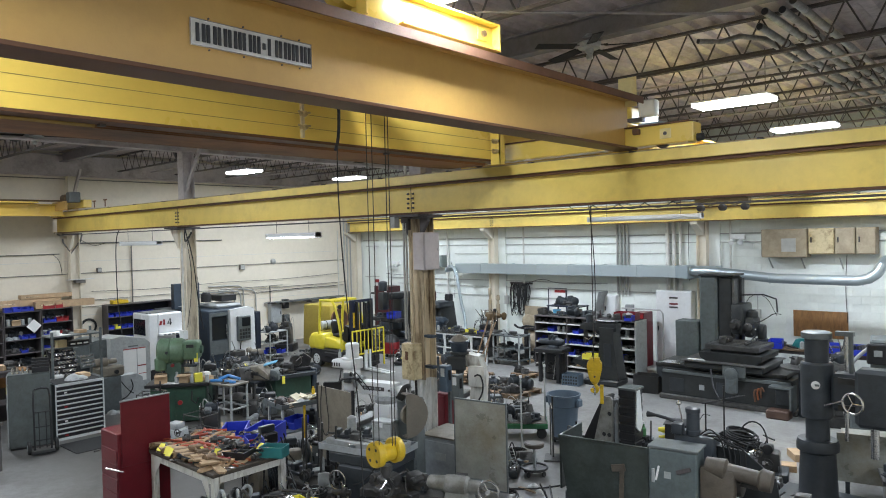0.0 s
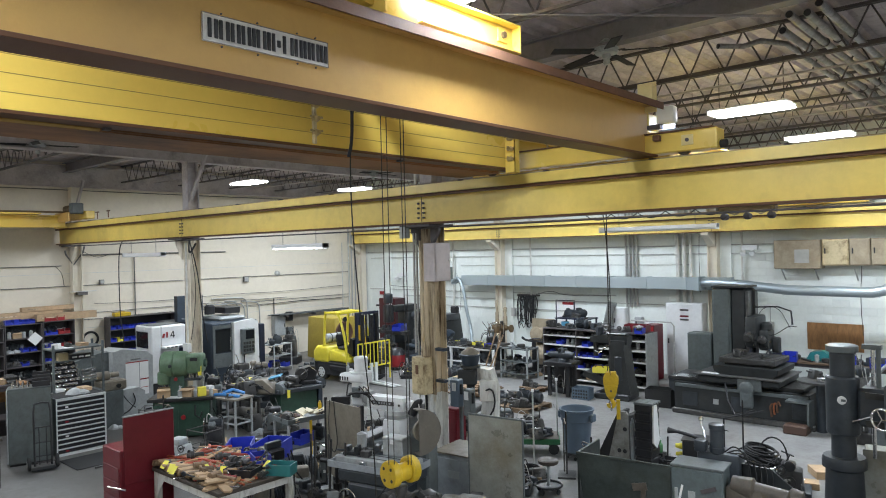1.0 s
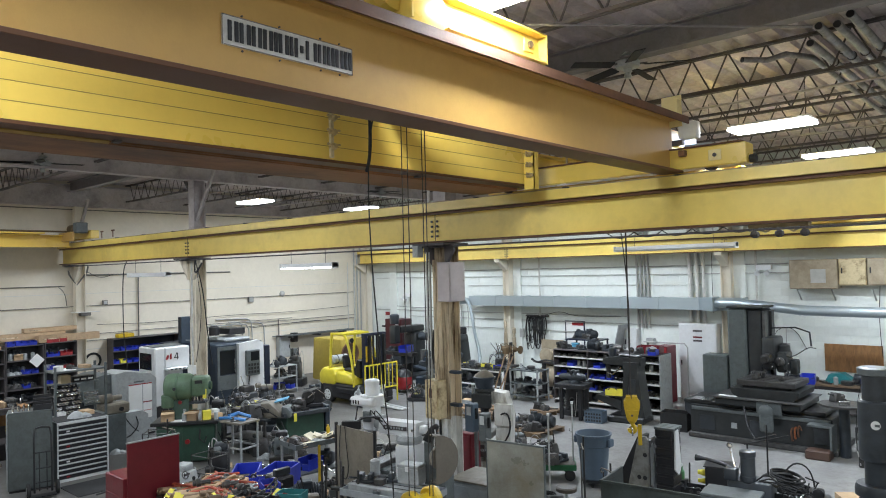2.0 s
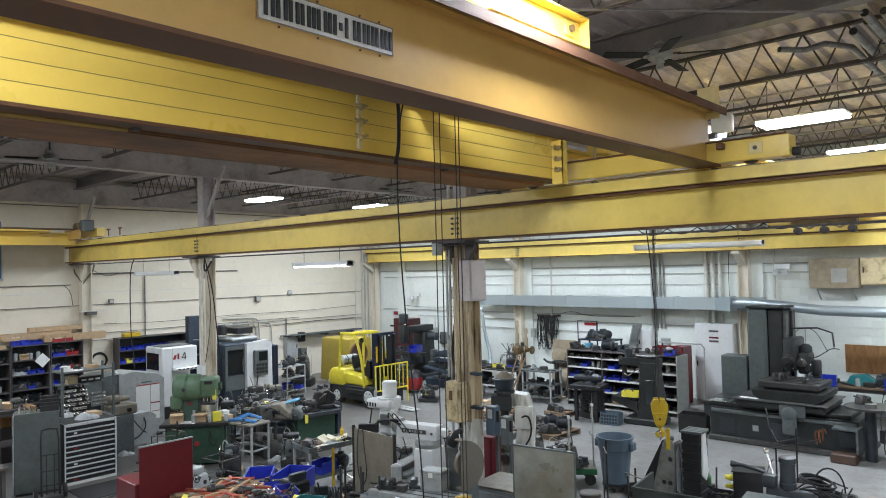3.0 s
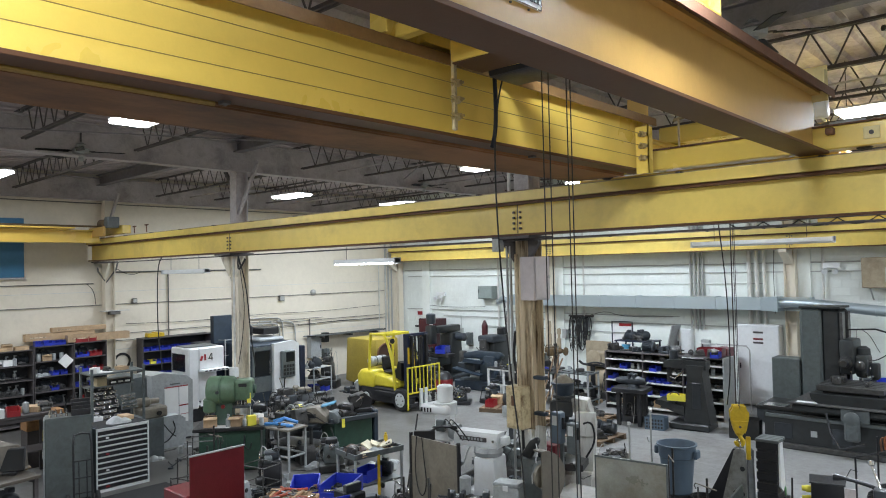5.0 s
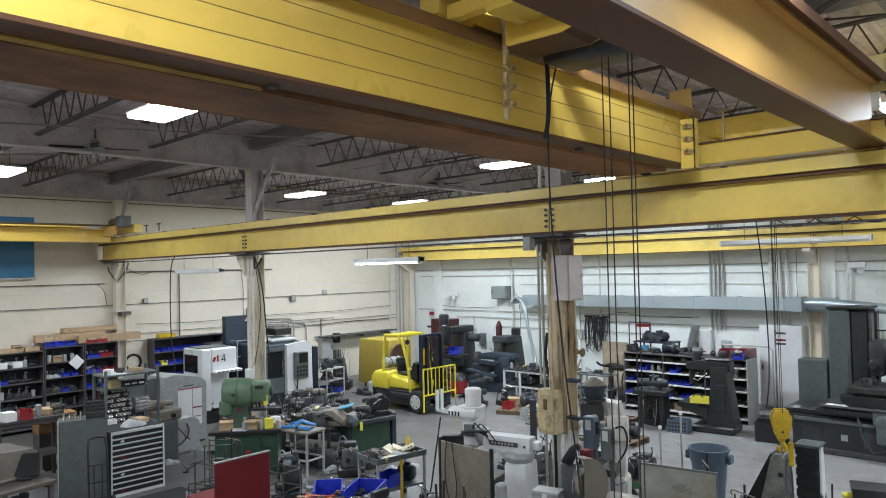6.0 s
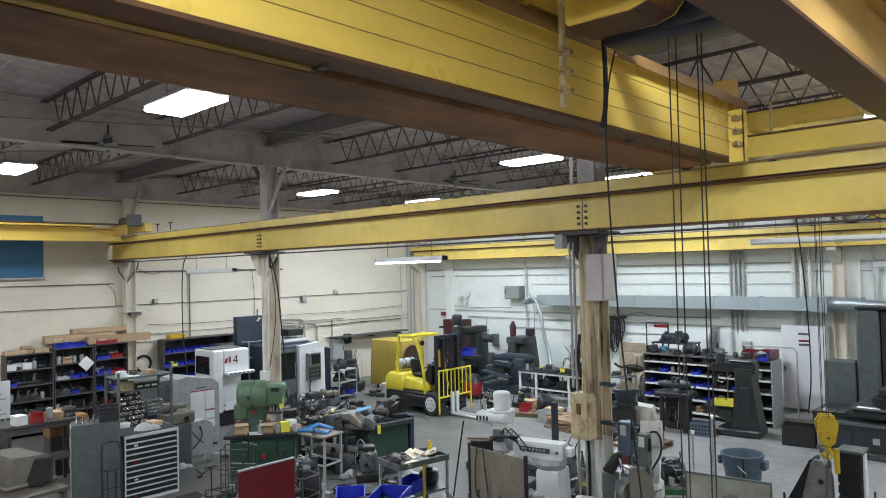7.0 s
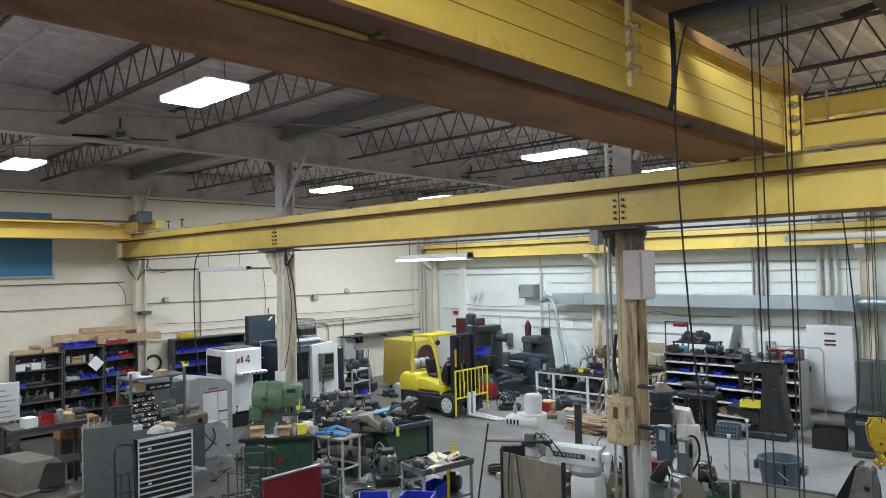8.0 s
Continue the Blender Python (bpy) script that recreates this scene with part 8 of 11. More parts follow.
part("drum", lathe((-0.06, -0.1, 1.93), (-0.06, -0.1, 2.125), [(0, 0.13), (0.3, 0.15), (0.8, 0.165), (0.82, 0.19), (0.95, 0.19), (1, 0.165)], 24), SLATE, jg, "dark slate motor drum")
part("cross_table", box(-0.5, 0.06, -0.3, 0.22, 1.1, 1.2, 0.015), IRON, jg)
part("side_motor", lathe((0.1, -0.1, 1.5), (0.36, -0.14, 1.5), [(0, 0.07), (0.1, 0.1), (0.9, 0.1), (1, 0.05)], 14), BLACK, jg)
for k in range(4):
    part("lever", tube([(-0.3, -0.36, 1.5), (-0.3 + 0.18 * math.cos(k * 1.57 + 0.4), -0.42, 1.5 + 0.18 * math.sin(k * 1.57 + 0.4))], 0.01, 6), CHROME, jg)
part("hose", tube(bend([(0.2, -0.2, 1.5), (0.4, -0.3, 1.6), (0.45, -0.3, 1.3), (0.3, -0.3, 1.05)], 2), 0.015, 6), RUBBER, jg)
part("table", box(-0.6, 0.3, -0.55, 0.1, 0.9, 1.0, 0.01), IRON, jg)
part("handwheel", hoop((-0.1, -0.6, 0.7), "y", 0.12, 0.015, 18, 6), CHROME, jg)
strew(-8.5, -7.85, 9.0, 9.4, 1.0, 5, JUNK, 51, (0.7, 1.0))

# small grey cabinet and the glazed sheet
BLUEGREY = mat("blue_grey_enamel", (0.34, 0.37, 0.39), 0.4, var=0.1, scale=3, dirt=0.4, dirt_color=(0.1, 0.09, 0.08), dirt_scale=2)
gcb = thing("low_cabinet", "low grey steel cabinet with a yellow paper note", "cabinet", (-6.45, 7.35, 0), 6)
part("body", box(-0.33, 0.33, -0.3, 0.3, 0.03, 1.2, 0.01), BLUEGREY, gcb)
part("top", box(-0.35, 0.35, -0.32, 0.32, 1.202, 1.225, 0.004), STAINED, gcb, "oil-stained top")
part("door", box(-0.3, 0.3, -0.312, -0.301, 0.08, 1.15, 0.004), BLUEGREY, gcb)
part("label_card", box(-0.1, 0.08, -0.316, -0.313, 0.9, 1.0), LGREY, gcb)
part("note", box(-0.15, 0.08, -0.318, -0.313, 0.5, 0.62), TAGY, gcb)
small("can", (-6.2, 7.3, 1.226), 0, 0.7)
SHEET = mat("hazy_grey_sheet", (0.4, 0.405, 0.365), 0.3, 0.2, var=0.2, scale=1.6, dirt=0.75, dirt_color=(0.2, 0.165, 0.1), dirt_scale=1.4, dirt_lo=0.42, dirt_hi=0.68)
sh = thing("splash_sheet", "hazy grey splash sheet in a thin metal frame", "splash sheet", (-5.68, 6.99, 0), 8)
part("sheet", box(-0.38, 0.38, -0.006, 0.006, 0.72, 1.82), SHEET, sh)
for a in ((-0.395, -0.38, 0.6, 1.84), (0.38, 0.395, 0.6, 1.84), (-0.38, 0.38, 1.82, 1.84), (-0.38, 0.38, 0.7, 0.72)):
    part("frame", box(a[0], a[1], -0.012, 0.012, a[2], a[3]), MGREY, sh)
part("foot", box(-0.38, 0.4, -0.15, 0.15, 0, 0.6, 0.02), MACHINE, sh)

# near lathe carriage with a bright handwheel
STAINEDG = mat("oil_stained_grey_casting", (0.27, 0.27, 0.25), 0.45, var=0.2, scale=6, dirt=0.7, dirt_color=(0.09, 0.075, 0.055), dirt_scale=5, dirt_lo=0.45, dirt_hi=0.66)
nl = thing("lathe_carriage", "worn grey lathe carriage with a spoked handwheel", "lathe", (-5.45, 6.35, 0), 20)
part("stand", box(-0.9, 0.45, -0.25, 0.25, 0, 0.75, 0.03), MACHINE, nl)
part("bed", box(-1.3, 0.6, -0.2, 0.2, 0.752, 0.86, 0.01), IRON, nl)
part("apron", prism([(-0.3, 0.4), (0.25, 0.4), (0.3, 0.7), (-0.32, 0.7)], "y", -0.34, -0.21), MGREY, nl)
part("tail_casting", [lathe((-0.35, -0.24, 1.06), (0.36, -0.24, 1.06), [(0, 0.05), (0.04, 0.08), (0.3, 0.09), (0.34, 0.11), (0.7, 0.11), (0.74, 0.08), (0.9, 0.07), (1, 0.05)], 20), soft(prism([(-0.2, 0.7), (0.3, 0.7), (0.24, 0.86), (0.18, 1.02), (-0.1, 1.02), (-0.14, 0.86)], "y", -0.32, -0.14), 0.03)], STAINEDG, nl, "worn pale casting")
part("cross_slide", box(-0.25, 0.2, -0.08, 0.25, 0.87, 0.98, 0.02), MGREY, nl)
part("tool_post", box(-0.1, 0.05, -0.08, 0.07, 0.982, 1.1, 0.01), IRON, nl)
hw = part("handwheel", hoop((0.46, -0.4, 1.08), "y", 0.12, 0.014, 22, 7), CHROME, nl, "bright spoked handwheel")
for k in range(3):
    part("spoke", cyl((0.46, -0.4, 1.08), (0.46 + 0.12 * math.cos(k * 2.09), -0.4, 1.08 + 0.12 * math.sin(k * 2.09)), 0.009, n=6), CHROME, hw)
part("hub", cyl((0.46, -0.43, 1.08), (0.34, -0.26, 1.07), 0.03, n=10), CHROME, hw)
part("bright_rod", cyl((-1.2, -0.26, 0.7), (0.5, -0.26, 0.7), 0.015, n=8), CHROME, nl)
part("bright_rod", cyl((-1.2, -0.26, 0.62), (0.5, -0.26, 0.62), 0.012, n=8), CHROME, nl)
strew(-6.6, -5.7, 5.75, 6.3, 0.87, 8, JUNK, 53, (0.8, 1.3))
# dark heaps near the hook
bench((-6.6, 5.1, 0), 15, 1.5, 0.8, 0.75, IRON, STEEL_DARK, "dark iron bench buried under machine parts", shelf=0.2)
strew(-7.25, -5.95, 4.75, 5.45, 0.751, 34, ("lump", "turned", "gear", "block", "angle", "handle", "brightblock", "coil", "wrench", "rod", "can"), 54, (0.6, 1.0))
for x, y in ((-6.9, 5.0), (-6.5, 4.85), (-6.2, 5.2)):
    small("yellowbin", (x, y, 0.751), 40 * x, 0.9)
for k in range(5):
    solid("iron_rod", cyl((0, 0, 0), (0.05 * (k % 3 - 1), 0.04, 1.45 + 0.1 * (k % 2)), 0.014, n=8), IRON, "dark iron rod standing upright in the clutter", "iron rod", (-8.05 + 0.17 * k, 5.95 - 0.1 * (k % 2), 0), group="upright rods")
bench((-7.7, 6.0, 0), 0, 1.0, 0.5, 0.65, IRON, STEEL_DARK, "low iron bench with rods standing beside it", shelf=0.2)
strew(-8.15, -7.3, 5.8, 6.2, 0.651, 8, JUNK, 55, (1.0, 1.5))
mvs = thing("machine_vise_stand", "black pedestal vise with a lever", "vise", (-9.3, 6.15, 0))
part("pedestal", cyl((0, 0, 0), (0, 0, 0.85), 0.07, n=12), BLACK, mvs)
part("foot", lathe((0, 0, 0), (0, 0, 0.06), [(0, 0.22), (0.6, 0.22), (1, 0.1)], 16), BLACK, mvs)
part("body", box(-0.2, 0.2, -0.12, 0.12, 0.85, 1.02, 0.02), BLACK, mvs)
part("jaw", box(0.02, 0.1, -0.13, 0.13, 1.02, 1.12, 0.01), MACHINE, mvs)
part("lever", cyl((-0.42, -0.1, 0.95), (-0.2, 0.1, 0.95), 0.014, n=8), CHROME, mvs)
strew(-9.9, -9.0, 6.0, 6.9, 0.0, 8, JUNK + ("bluebin",), 56, (1.3, 2.2))


# ---- far bay: floor between the runway and the block wall ----
def pallet(x, y, turn, label, k=1.0):
    p = thing("pallet", label, "pallet", (x, y, 0), turn, "pallets")
    for i in range(3):
        part("runner", box(-0.6 * k, 0.6 * k, (-0.5 + 0.46 * i) * k, (-0.42 + 0.46 * i) * k, 0, 0.09), WOOD, p)
    for i in range(7):
        part("deck_board", box((-0.6 + 0.175 * i) * k, (-0.46 + 0.175 * i) * k, -0.52 * k, 0.52 * k, 0.092, 0.112, 0.003), WOOD, p)
    return p


pallet(-10.44, 14.08, -3, "wooden pallet loaded with dark motors")
M = pose(-10.44, 14.08, 0.113, 0, 0, -3)
for x, y, kk, s, a in ((-0.4, -0.2, "motor", 1.0, 20), (0.0, 0.2, "motor", 1.1, 70), (0.35, 0.2, "motor", 1.1, 10), (0.38, -0.25, "lump", 1.3, 40), (-0.1, -0.35, "turned", 1.3, 15), (-0.4, 0.3, "lump", 1.2, 0), (0.1, -0.1, "gear", 1.1, 0), (-0.15, -0.05, "turned", 1.2, 60), (0.4, 0.0, "rod", 1.2, 80), (-0.45, -0.4, "rod", 1.2, 10), (-0.2, 0.38, "motor", 0.95, 120), (0.2, -0.38, "lump", 1.1, 200), (-0.44, 0.05, "turned", 1.2, 75)):
    small(kk, M @ Vector((x, y, 0)), a, s)
pallet(-11.3, 16.0, -3, "small dark pallet with rusty bars on the floor", 0.55)
M = pose(-11.3, 16.0, 0.113, 0, 0, -3)
for x, y, kk, s, a in ((-0.15, -0.1, "lump", 1.1, 0), (0.1, 0.05, "rod", 1.2, 30), (0.05, -0.1, "lump", 0.9, 80), (0.15, -0.15, "turned", 1.0, 120)):
    small(kk, M @ Vector((x, y, 0)), a, s)
pallet(-13.95, 15.5, 20, "wooden pallet with a motor and a red case")
M = pose(-13.95, 15.5, 0.113, 0, 0, 20)
for x, y, kk, s, a in ((-0.35, -0.2, "redbin", 1.2, 20), (0.1, 0.15, "motor", 1.3, 60), (0.4, -0.2, "flatbox", 1.2, 10), (-0.3, 0.3, "carton", 1.2, 0)):
    small(kk, M @ Vector((x, y, 0)), a, s)
for k in range(36):
    small("plank", (-12.45 + rng.uniform(-0.3, 0.3), 14.3 + 0.15 * (k % 6), 0.001 + 0.043 * (k // 6)), rng.uniform(-14, 14), 1.2)
solid("steel_post", box(-0.06, 0.06, -0.05, 0.05, 0, 1.1, 0.01), MACHINE, "dark steel post standing in the pile", "post", (-11.3, 12.3, 0))
basket = solid("wire_basket", open_box(0.45, 0.35, 0.28, 0.015), LGREY, "pale plastic basket of small parts", "basket", (-13.25, 14.9, 0))

# red shop vacuum
sv = thing("shop_vacuum", "red wet-and-dry vacuum on castors", "vacuum", (-16.9, 16.2, 0))
part("drum", lathe((0, 0, 0.1), (0, 0, 0.5), [(0, 0.24), (0.1, 0.27), (0.9, 0.28), (1, 0.26)], 20), REDP, sv)
part("head", lathe((0, 0, 0.5), (0, 0, 0.72), [(0, 0.28), (0.3, 0.25), (0.8, 0.18), (1, 0.1)], 20), BLACK, sv)
for k in range(4):
    part("caster", wheel((0.22 * math.cos(k * 1.57), 0.22 * math.sin(k * 1.57), 0.05), "x", 0.05, 0.03, 10), RUBBER, sv)

# dark knee mill at the wall, with red cabinet behind
km = thing("milling_machine", "dark green knee mill standing at the wall", "milling machine", (-18.9, 18.6, 0), 0)
part("base", box(-0.6, 0.6, -0.6, 0.5, 0, 0.2, 0.03), MACHINE, km)
part("column", soft(prism([(-0.15, 0.2), (0.5, 0.2), (0.44, 1.0), (0.4, 1.65), (-0.1, 1.65), (-0.12, 1.0)], "x", -0.3, 0.3), 0.05), DARKM, km)
part("ram", soft(box(-0.2, 0.2, -0.7, 0.5, 1.66, 1.9), 0.05), DARKM, km)
part("head", soft(box(-0.15, 0.15, -1.0, -0.7, 1.3, 1.95), 0.05), DARKM, km)
part("motor", lathe((0, -0.85, 2.0), (0, -0.85, 2.36), [(0, 0.15), (0.1, 0.17), (0.9, 0.17), (1, 0.1)], 16), MACHINE, km)
part("knee", box(-0.28, 0.28, -0.85, -0.16, 0.55, 0.85, 0.03), MACHINE, km)
part("table", box(-0.8, 0.8, -0.85, -0.5, 0.88, 1.0, 0.01), IRON, km)
part("side_motor", lathe((0.36, 0.1, 1.5), (0.75, 0.1, 1.5), [(0, 0.14), (0.9, 0.14), (1, 0.08)], 16), MACHINE, km)
small("bluebin", (-18.55, 17.95, 1.001), 20, 1.8)
small("vise", (-19.2, 17.95, 1.001), 20, 1.2)
rb = thing("red_cabinet", "dark red electrical cabinet behind the mill", "cabinet", (-20.3, 19.3, 0))
part("body", box(-0.45, 0.45, -0.3, 0.3, 0, 2.05, 0.02), DRED, rb)
part("door", box(-0.42, 0.42, -0.315, -0.301, 0.1, 1.98, 0.006), DRED, rb)
part("label_card", box(0.15, 0.32, -0.32, -0.316, 1.65, 1.85), PAPER, rb)
part("lamp_bar", cyl((-0.7, -0.2, 1.75), (-0.46, -0.2, 1.75), 0.04, n=10), BLACK, rb)
# slate blue shaper
sp = thing("shaper", "slate blue metal shaper with a long ram", "shaper", (-16.45, 17.7, 0), 8)
part("base", box(-1.0, 0.7, -0.35, 0.35, 0, 0.3, 0.03), SLATE, sp)
part("body", soft(prism([(-0.1, 0.3), (0.6, 0.3), (0.5, 0.7), (0.46, 1.08), (0.1, 1.1), (-0.05, 0.8)], "y", -0.27, 0.27), 0.05), SLATE, sp)
part("ram", soft(prism([(-0.75, 0.98), (0.6, 0.98), (0.66, 1.1), (0.5, 1.2), (-0.3, 1.22), (-0.75, 1.14)], "y", -0.15, 0.15), 0.03), SLATE, sp)
part("swarf_tray", soft(prism([(-0.9, 0.66), (0.1, 0.5), (0.1, 0.54), (-0.9, 0.72)], "y", -0.6, -0.3), 0.01), SLATE, sp)
part("table", box(-0.85, -0.2, -0.35, 0.25, 0.6, 0.85, 0.02), MACHINE, sp)
part("tool_head", soft(box(-0.95, -0.76, -0.1, 0.1, 0.8, 1.2), 0.03), IRON, sp)
part("flywheel", wheel((0.35, -0.34, 0.75), "y", 0.16, 0.05, 20), SLATE, sp)
part("motor", lathe((0.75, -0.25, 0.55), (0.75, 0.15, 0.55), [(0, 0.1), (0.1, 0.16), (0.9, 0.16), (1, 0.08)], 16), MACHINE, sp)
part("tray", prism([(-0.6, 0.88), (0.1, 0.86), (0.15, 0.95), (-0.55, 1.0)], "y", -0.45, -0.31), SLATE, sp)
# dark machine at the wall with a red motor cover
m3 = thing("slotting_machine", "black slotting machine with a red motor cover", "machine tool", (-17.05, 18.95, 0))
part("body", soft(prism([(-0.4, 0), (0.4, 0), (0.36, 0.8), (0.24, 1.6), (-0.3, 1.6), (-0.36, 0.8)], "y", -0.4, 0.4), 0.04), DARKM, m3)
part("ram_head", soft(box(-0.3, 0.36, -0.55, 0.2, 1.4, 1.62), 0.05), MACHINE, m3)
part("motor_cover", lathe((-0.34, -0.1, 1.6), (-0.34, -0.1, 2.1), [(0, 0.1), (0.6, 0.11), (0.8, 0.08), (1, 0.03)], 14), DRED, m3)
part("belt_case", box(0.0, 0.3, 0.1, 0.3, 1.6, 1.86, 0.04), BLACK, m3)
for k in range(3):
    part("lever", tube([(-0.2 + 0.15 * k, -0.56, 1.1), (-0.25 + 0.15 * k, -0.7, 1.25)], 0.012, 6), CHROME, m3)
part("slide", box(-0.2, 0.1, -0.6, -0.4, 0.7, 1.5, 0.02), IRON, m3)
part("table", box(-0.5, 0.4, -0.85, -0.41, 0.55, 0.7, 0.02), MACHINE, m3)

# white tube-framed bench
wf = thing("frame_bench", "white tube-framed bench with black parts on top", "workbench", (-14.35, 16.95, 0), 0)
for x in (-1.12, -0.55, 0.55, 1.12):
    for y in (-0.3, 0.3):
        part("leg", box(x - 0.03, x + 0.03, y - 0.03, y + 0.03, 0, 0.88, 0.004), WHITE, wf)
for y in (-0.3, 0.3):
    part("rail", box(-1.09, 1.09, y - 0.025, y + 0.025, 0.83, 0.88), WHITE, wf)
    part("rail", box(-1.09, 1.09, y - 0.02, y + 0.02, 0.4, 0.44), WHITE, wf)
part("worktop", box(-1.15, 1.15, -0.34, 0.34, 0.882, 0.91, 0.004), BLACK, wf)
part("lower_shelf", box(-1.09, 1.09, -0.28, 0.28, 0.442, 0.46), BLACK, wf)
strew(-15.4, -13.3, 16.7, 17.2, 0.911, 24, JUNK + ("can", "yellowbin", "bluebin"), 61, (0.7, 1.2))
strew(-15.35, -13.35, 16.75, 17.15, 0.461, 14, JUNK, 62, (1.0, 1.5))
# rack of three trays
rk3 = thing("tray_rack", "grey steel rack with three trays of parts", "rack", (-12.75, 17.3, 0))
for x in (-0.5, 0.46):
    for y in (-0.3, 0.26):
        part("post", box(x, x + 0.04, y, y + 0.04, 0, 0.95), LGREY, rk3)
for z in (0.15, 0.5, 0.88):
    part("tray", box(-0.5, 0.5, -0.3, 0.3, z, z + 0.03), MGREY, rk3)
for z, sd_ in ((0.181, 63), (0.531, 64), (0.911, 65)):
    strew(-13.2, -12.3, 17.1, 17.5, z, 5, JUNK, sd_, (0.8, 1.2))
# brown drill press with tall cylinders
dp = thing("drill_press", "old brown drill press with tall upright cylinders", "drill press", (-14.3, 18.55, 0))
part("base", box(-0.4, 0.5, -0.5, 0.4, 0, 0.12, 0.02), IRON, dp)
part("post", cyl((0, 0, 0.12), (0, 0, 1.5), 0.08, n=14), IRON, dp)
part("head", [lathe((-0.3, -0.1, 1.3), (0.3, -0.1, 1.3), [(0, 0.08), (0.2, 0.12), (0.45, 0.12), (0.5, 0.09), (0.8, 0.1), (1, 0.06)], 16), soft(box(-0.09, 0.09, -0.4, 0, 1.15, 1.38), 0.04)], BRASS, dp, "tarnished brown head")
for x, z0, z1, r in ((-0.22, 1.4, 2.2, 0.055), (0.12, 1.35, 1.98, 0.06)):
    cy = part("cylinder", lathe((x, 0, z0), (x, 0, z1), [(0, r), (0.1, r * 1.1), (0.5, r * 1.05), (0.52, r * 0.7), (0.7, r * 0.7), (0.72, r), (0.95, r), (1, r * 0.6)], 14), TAN, dp)
part("pulley", wheel((0.35, 0, 1.28), "x", 0.13, 0.05, 18), BRASS, dp)
for k in range(5):
    part("pipe", tube(bend([(-0.2 + 0.1 * k, -0.1, 1.35), (-0.3 + 0.14 * k, -0.3, 1.5 + 0.04 * (k % 3)), (-0.35 + 0.16 * k, -0.35, 1.15)]), 0.011, 6), BRASS if k % 2 else CHROME, dp)
for k in range(4):
    part("lever", tube([(-0.3, -0.3, 1.2), (-0.3 + 0.2 * math.cos(k * 1.57), -0.35, 1.2 + 0.2 * math.sin(k * 1.57))], 0.012, 6), CHROME, dp)
part("table", box(-0.35, 0.35, -0.6, -0.05, 0.75, 0.82, 0.02), IRON, dp)
tk = thing("air_tank", "tan horizontal air tank with a flywheel end", "air tank", (-13.0, 18.95, 0))
part("tank", lathe((-0.35, 0, 0.5), (0.55, 0, 0.5), [(0, 0.15), (0.06, 0.32), (0.12, 0.36), (0.88, 0.36), (0.94, 0.32), (1, 0.15)], 22), TAN, tk)
part("flywheel", wheel((0.0, -0.35, 1.15), "y", 0.24, 0.08, 22), TAN, tk)
part("pump", box(-0.2, 0.3, -0.28, 0.2, 0.87, 1.3, 0.03), TAN, tk)
for s in (-0.25, 0.4):
    part("saddle", box(s, s + 0.08, -0.25, 0.25, 0, 0.2), IRON, tk)
solid("leaning_board", box(-0.45, 0.45, -0.01, 0.01, 0, 1.5), TAN, "tan board leaning against the block wall", "board", (-13.6, 19.9, 0))
# bent-tube stand and vise stand
bs = thing("tube_stand", "black bent-tube welding stand", "stand", (-12.75, 18.1, 0))
part("post", box(-0.05, 0.05, -0.05, 0.05, 0, 1.0), BLACK, bs)
part("arm", tube(bend([(-0.45, 0, 1.1), (-0.3, 0, 1.0), (0.3, 0, 1.02), (0.55, 0, 0.95)], 2), 0.035, 8), BLACK, bs)
part("arm", tube(bend([(-0.2, 0, 1.02), (0.1, -0.1, 1.12), (0.5, -0.1, 1.08), (0.6, -0.1, 0.85)], 2), 0.025, 8), BLACK, bs)
part("foot", box(-0.3, 0.3, -0.25, 0.25, 0, 0.03), BLACK, bs)
vs = thing("vise_stand", "black iron stand with a heavy bench vise", "vise stand", (-10.4, 15.95, 0), 8)
for x in (-0.3, 0.22):
    for y in (-0.25, 0.17):
        part("leg", box(x, x + 0.09, y, y + 0.09, 0, 0.8, 0.006), BLACK, vs)
part("worktop", box(-0.4, 0.42, -0.32, 0.32, 0.8, 0.9, 0.01), BLACK, vs)
part("panel", box(-0.3, 0.3, 0.18, 0.2, 0.2, 0.8), BLACK, vs)
part("vise_body", lathe((-0.38, 0, 1.06), (0.36, 0, 1.06), [(0, 0.05), (0.1, 0.08), (0.35, 0.09), (0.5, 0.13), (0.75, 0.12), (1, 0.07)], 16), MACHINE, vs)
part("vise_foot", lathe((0.05, 0, 0.9), (0.05, 0, 1.0), [(0, 0.16), (0.5, 0.15), (1, 0.1)], 16), MACHINE, vs)
part("jaw", box(-0.05, 0.02, -0.12, 0.12, 1.12, 1.24, 0.01), MACHINE, vs)
part("jaw", box(0.06, 0.13, -0.12, 0.12, 1.12, 1.23, 0.01), MACHINE, vs)
part("lever", cyl((0.42, -0.2, 1.0), (0.42, 0.2, 1.0), 0.016, n=8), CHROME, vs)

# long shelf with pale boards
LS = mat("pale_shelf_board", (0.6, 0.6, 0.56), 0.5, var=0.12, scale=4, dirt=0.4, dirt_color=(0.25, 0.22, 0.18))
ls = thing("parts_shelf", "long low shelf with pale boards full of parts", "shelf unit", (-10.2, 17.75, 0))
part("back_panel", box(-1.75, 1.5, 0.33, 0.35, 0.05, 1.52), BLACK, ls)
for x in (-1.75, -0.65, 0.45, 1.48):
    part("upright", box(x, x + 0.03, -0.35, 0.33, 0, 1.55, 0.003), LGREY if x > 1 else STEEL_DARK, ls)
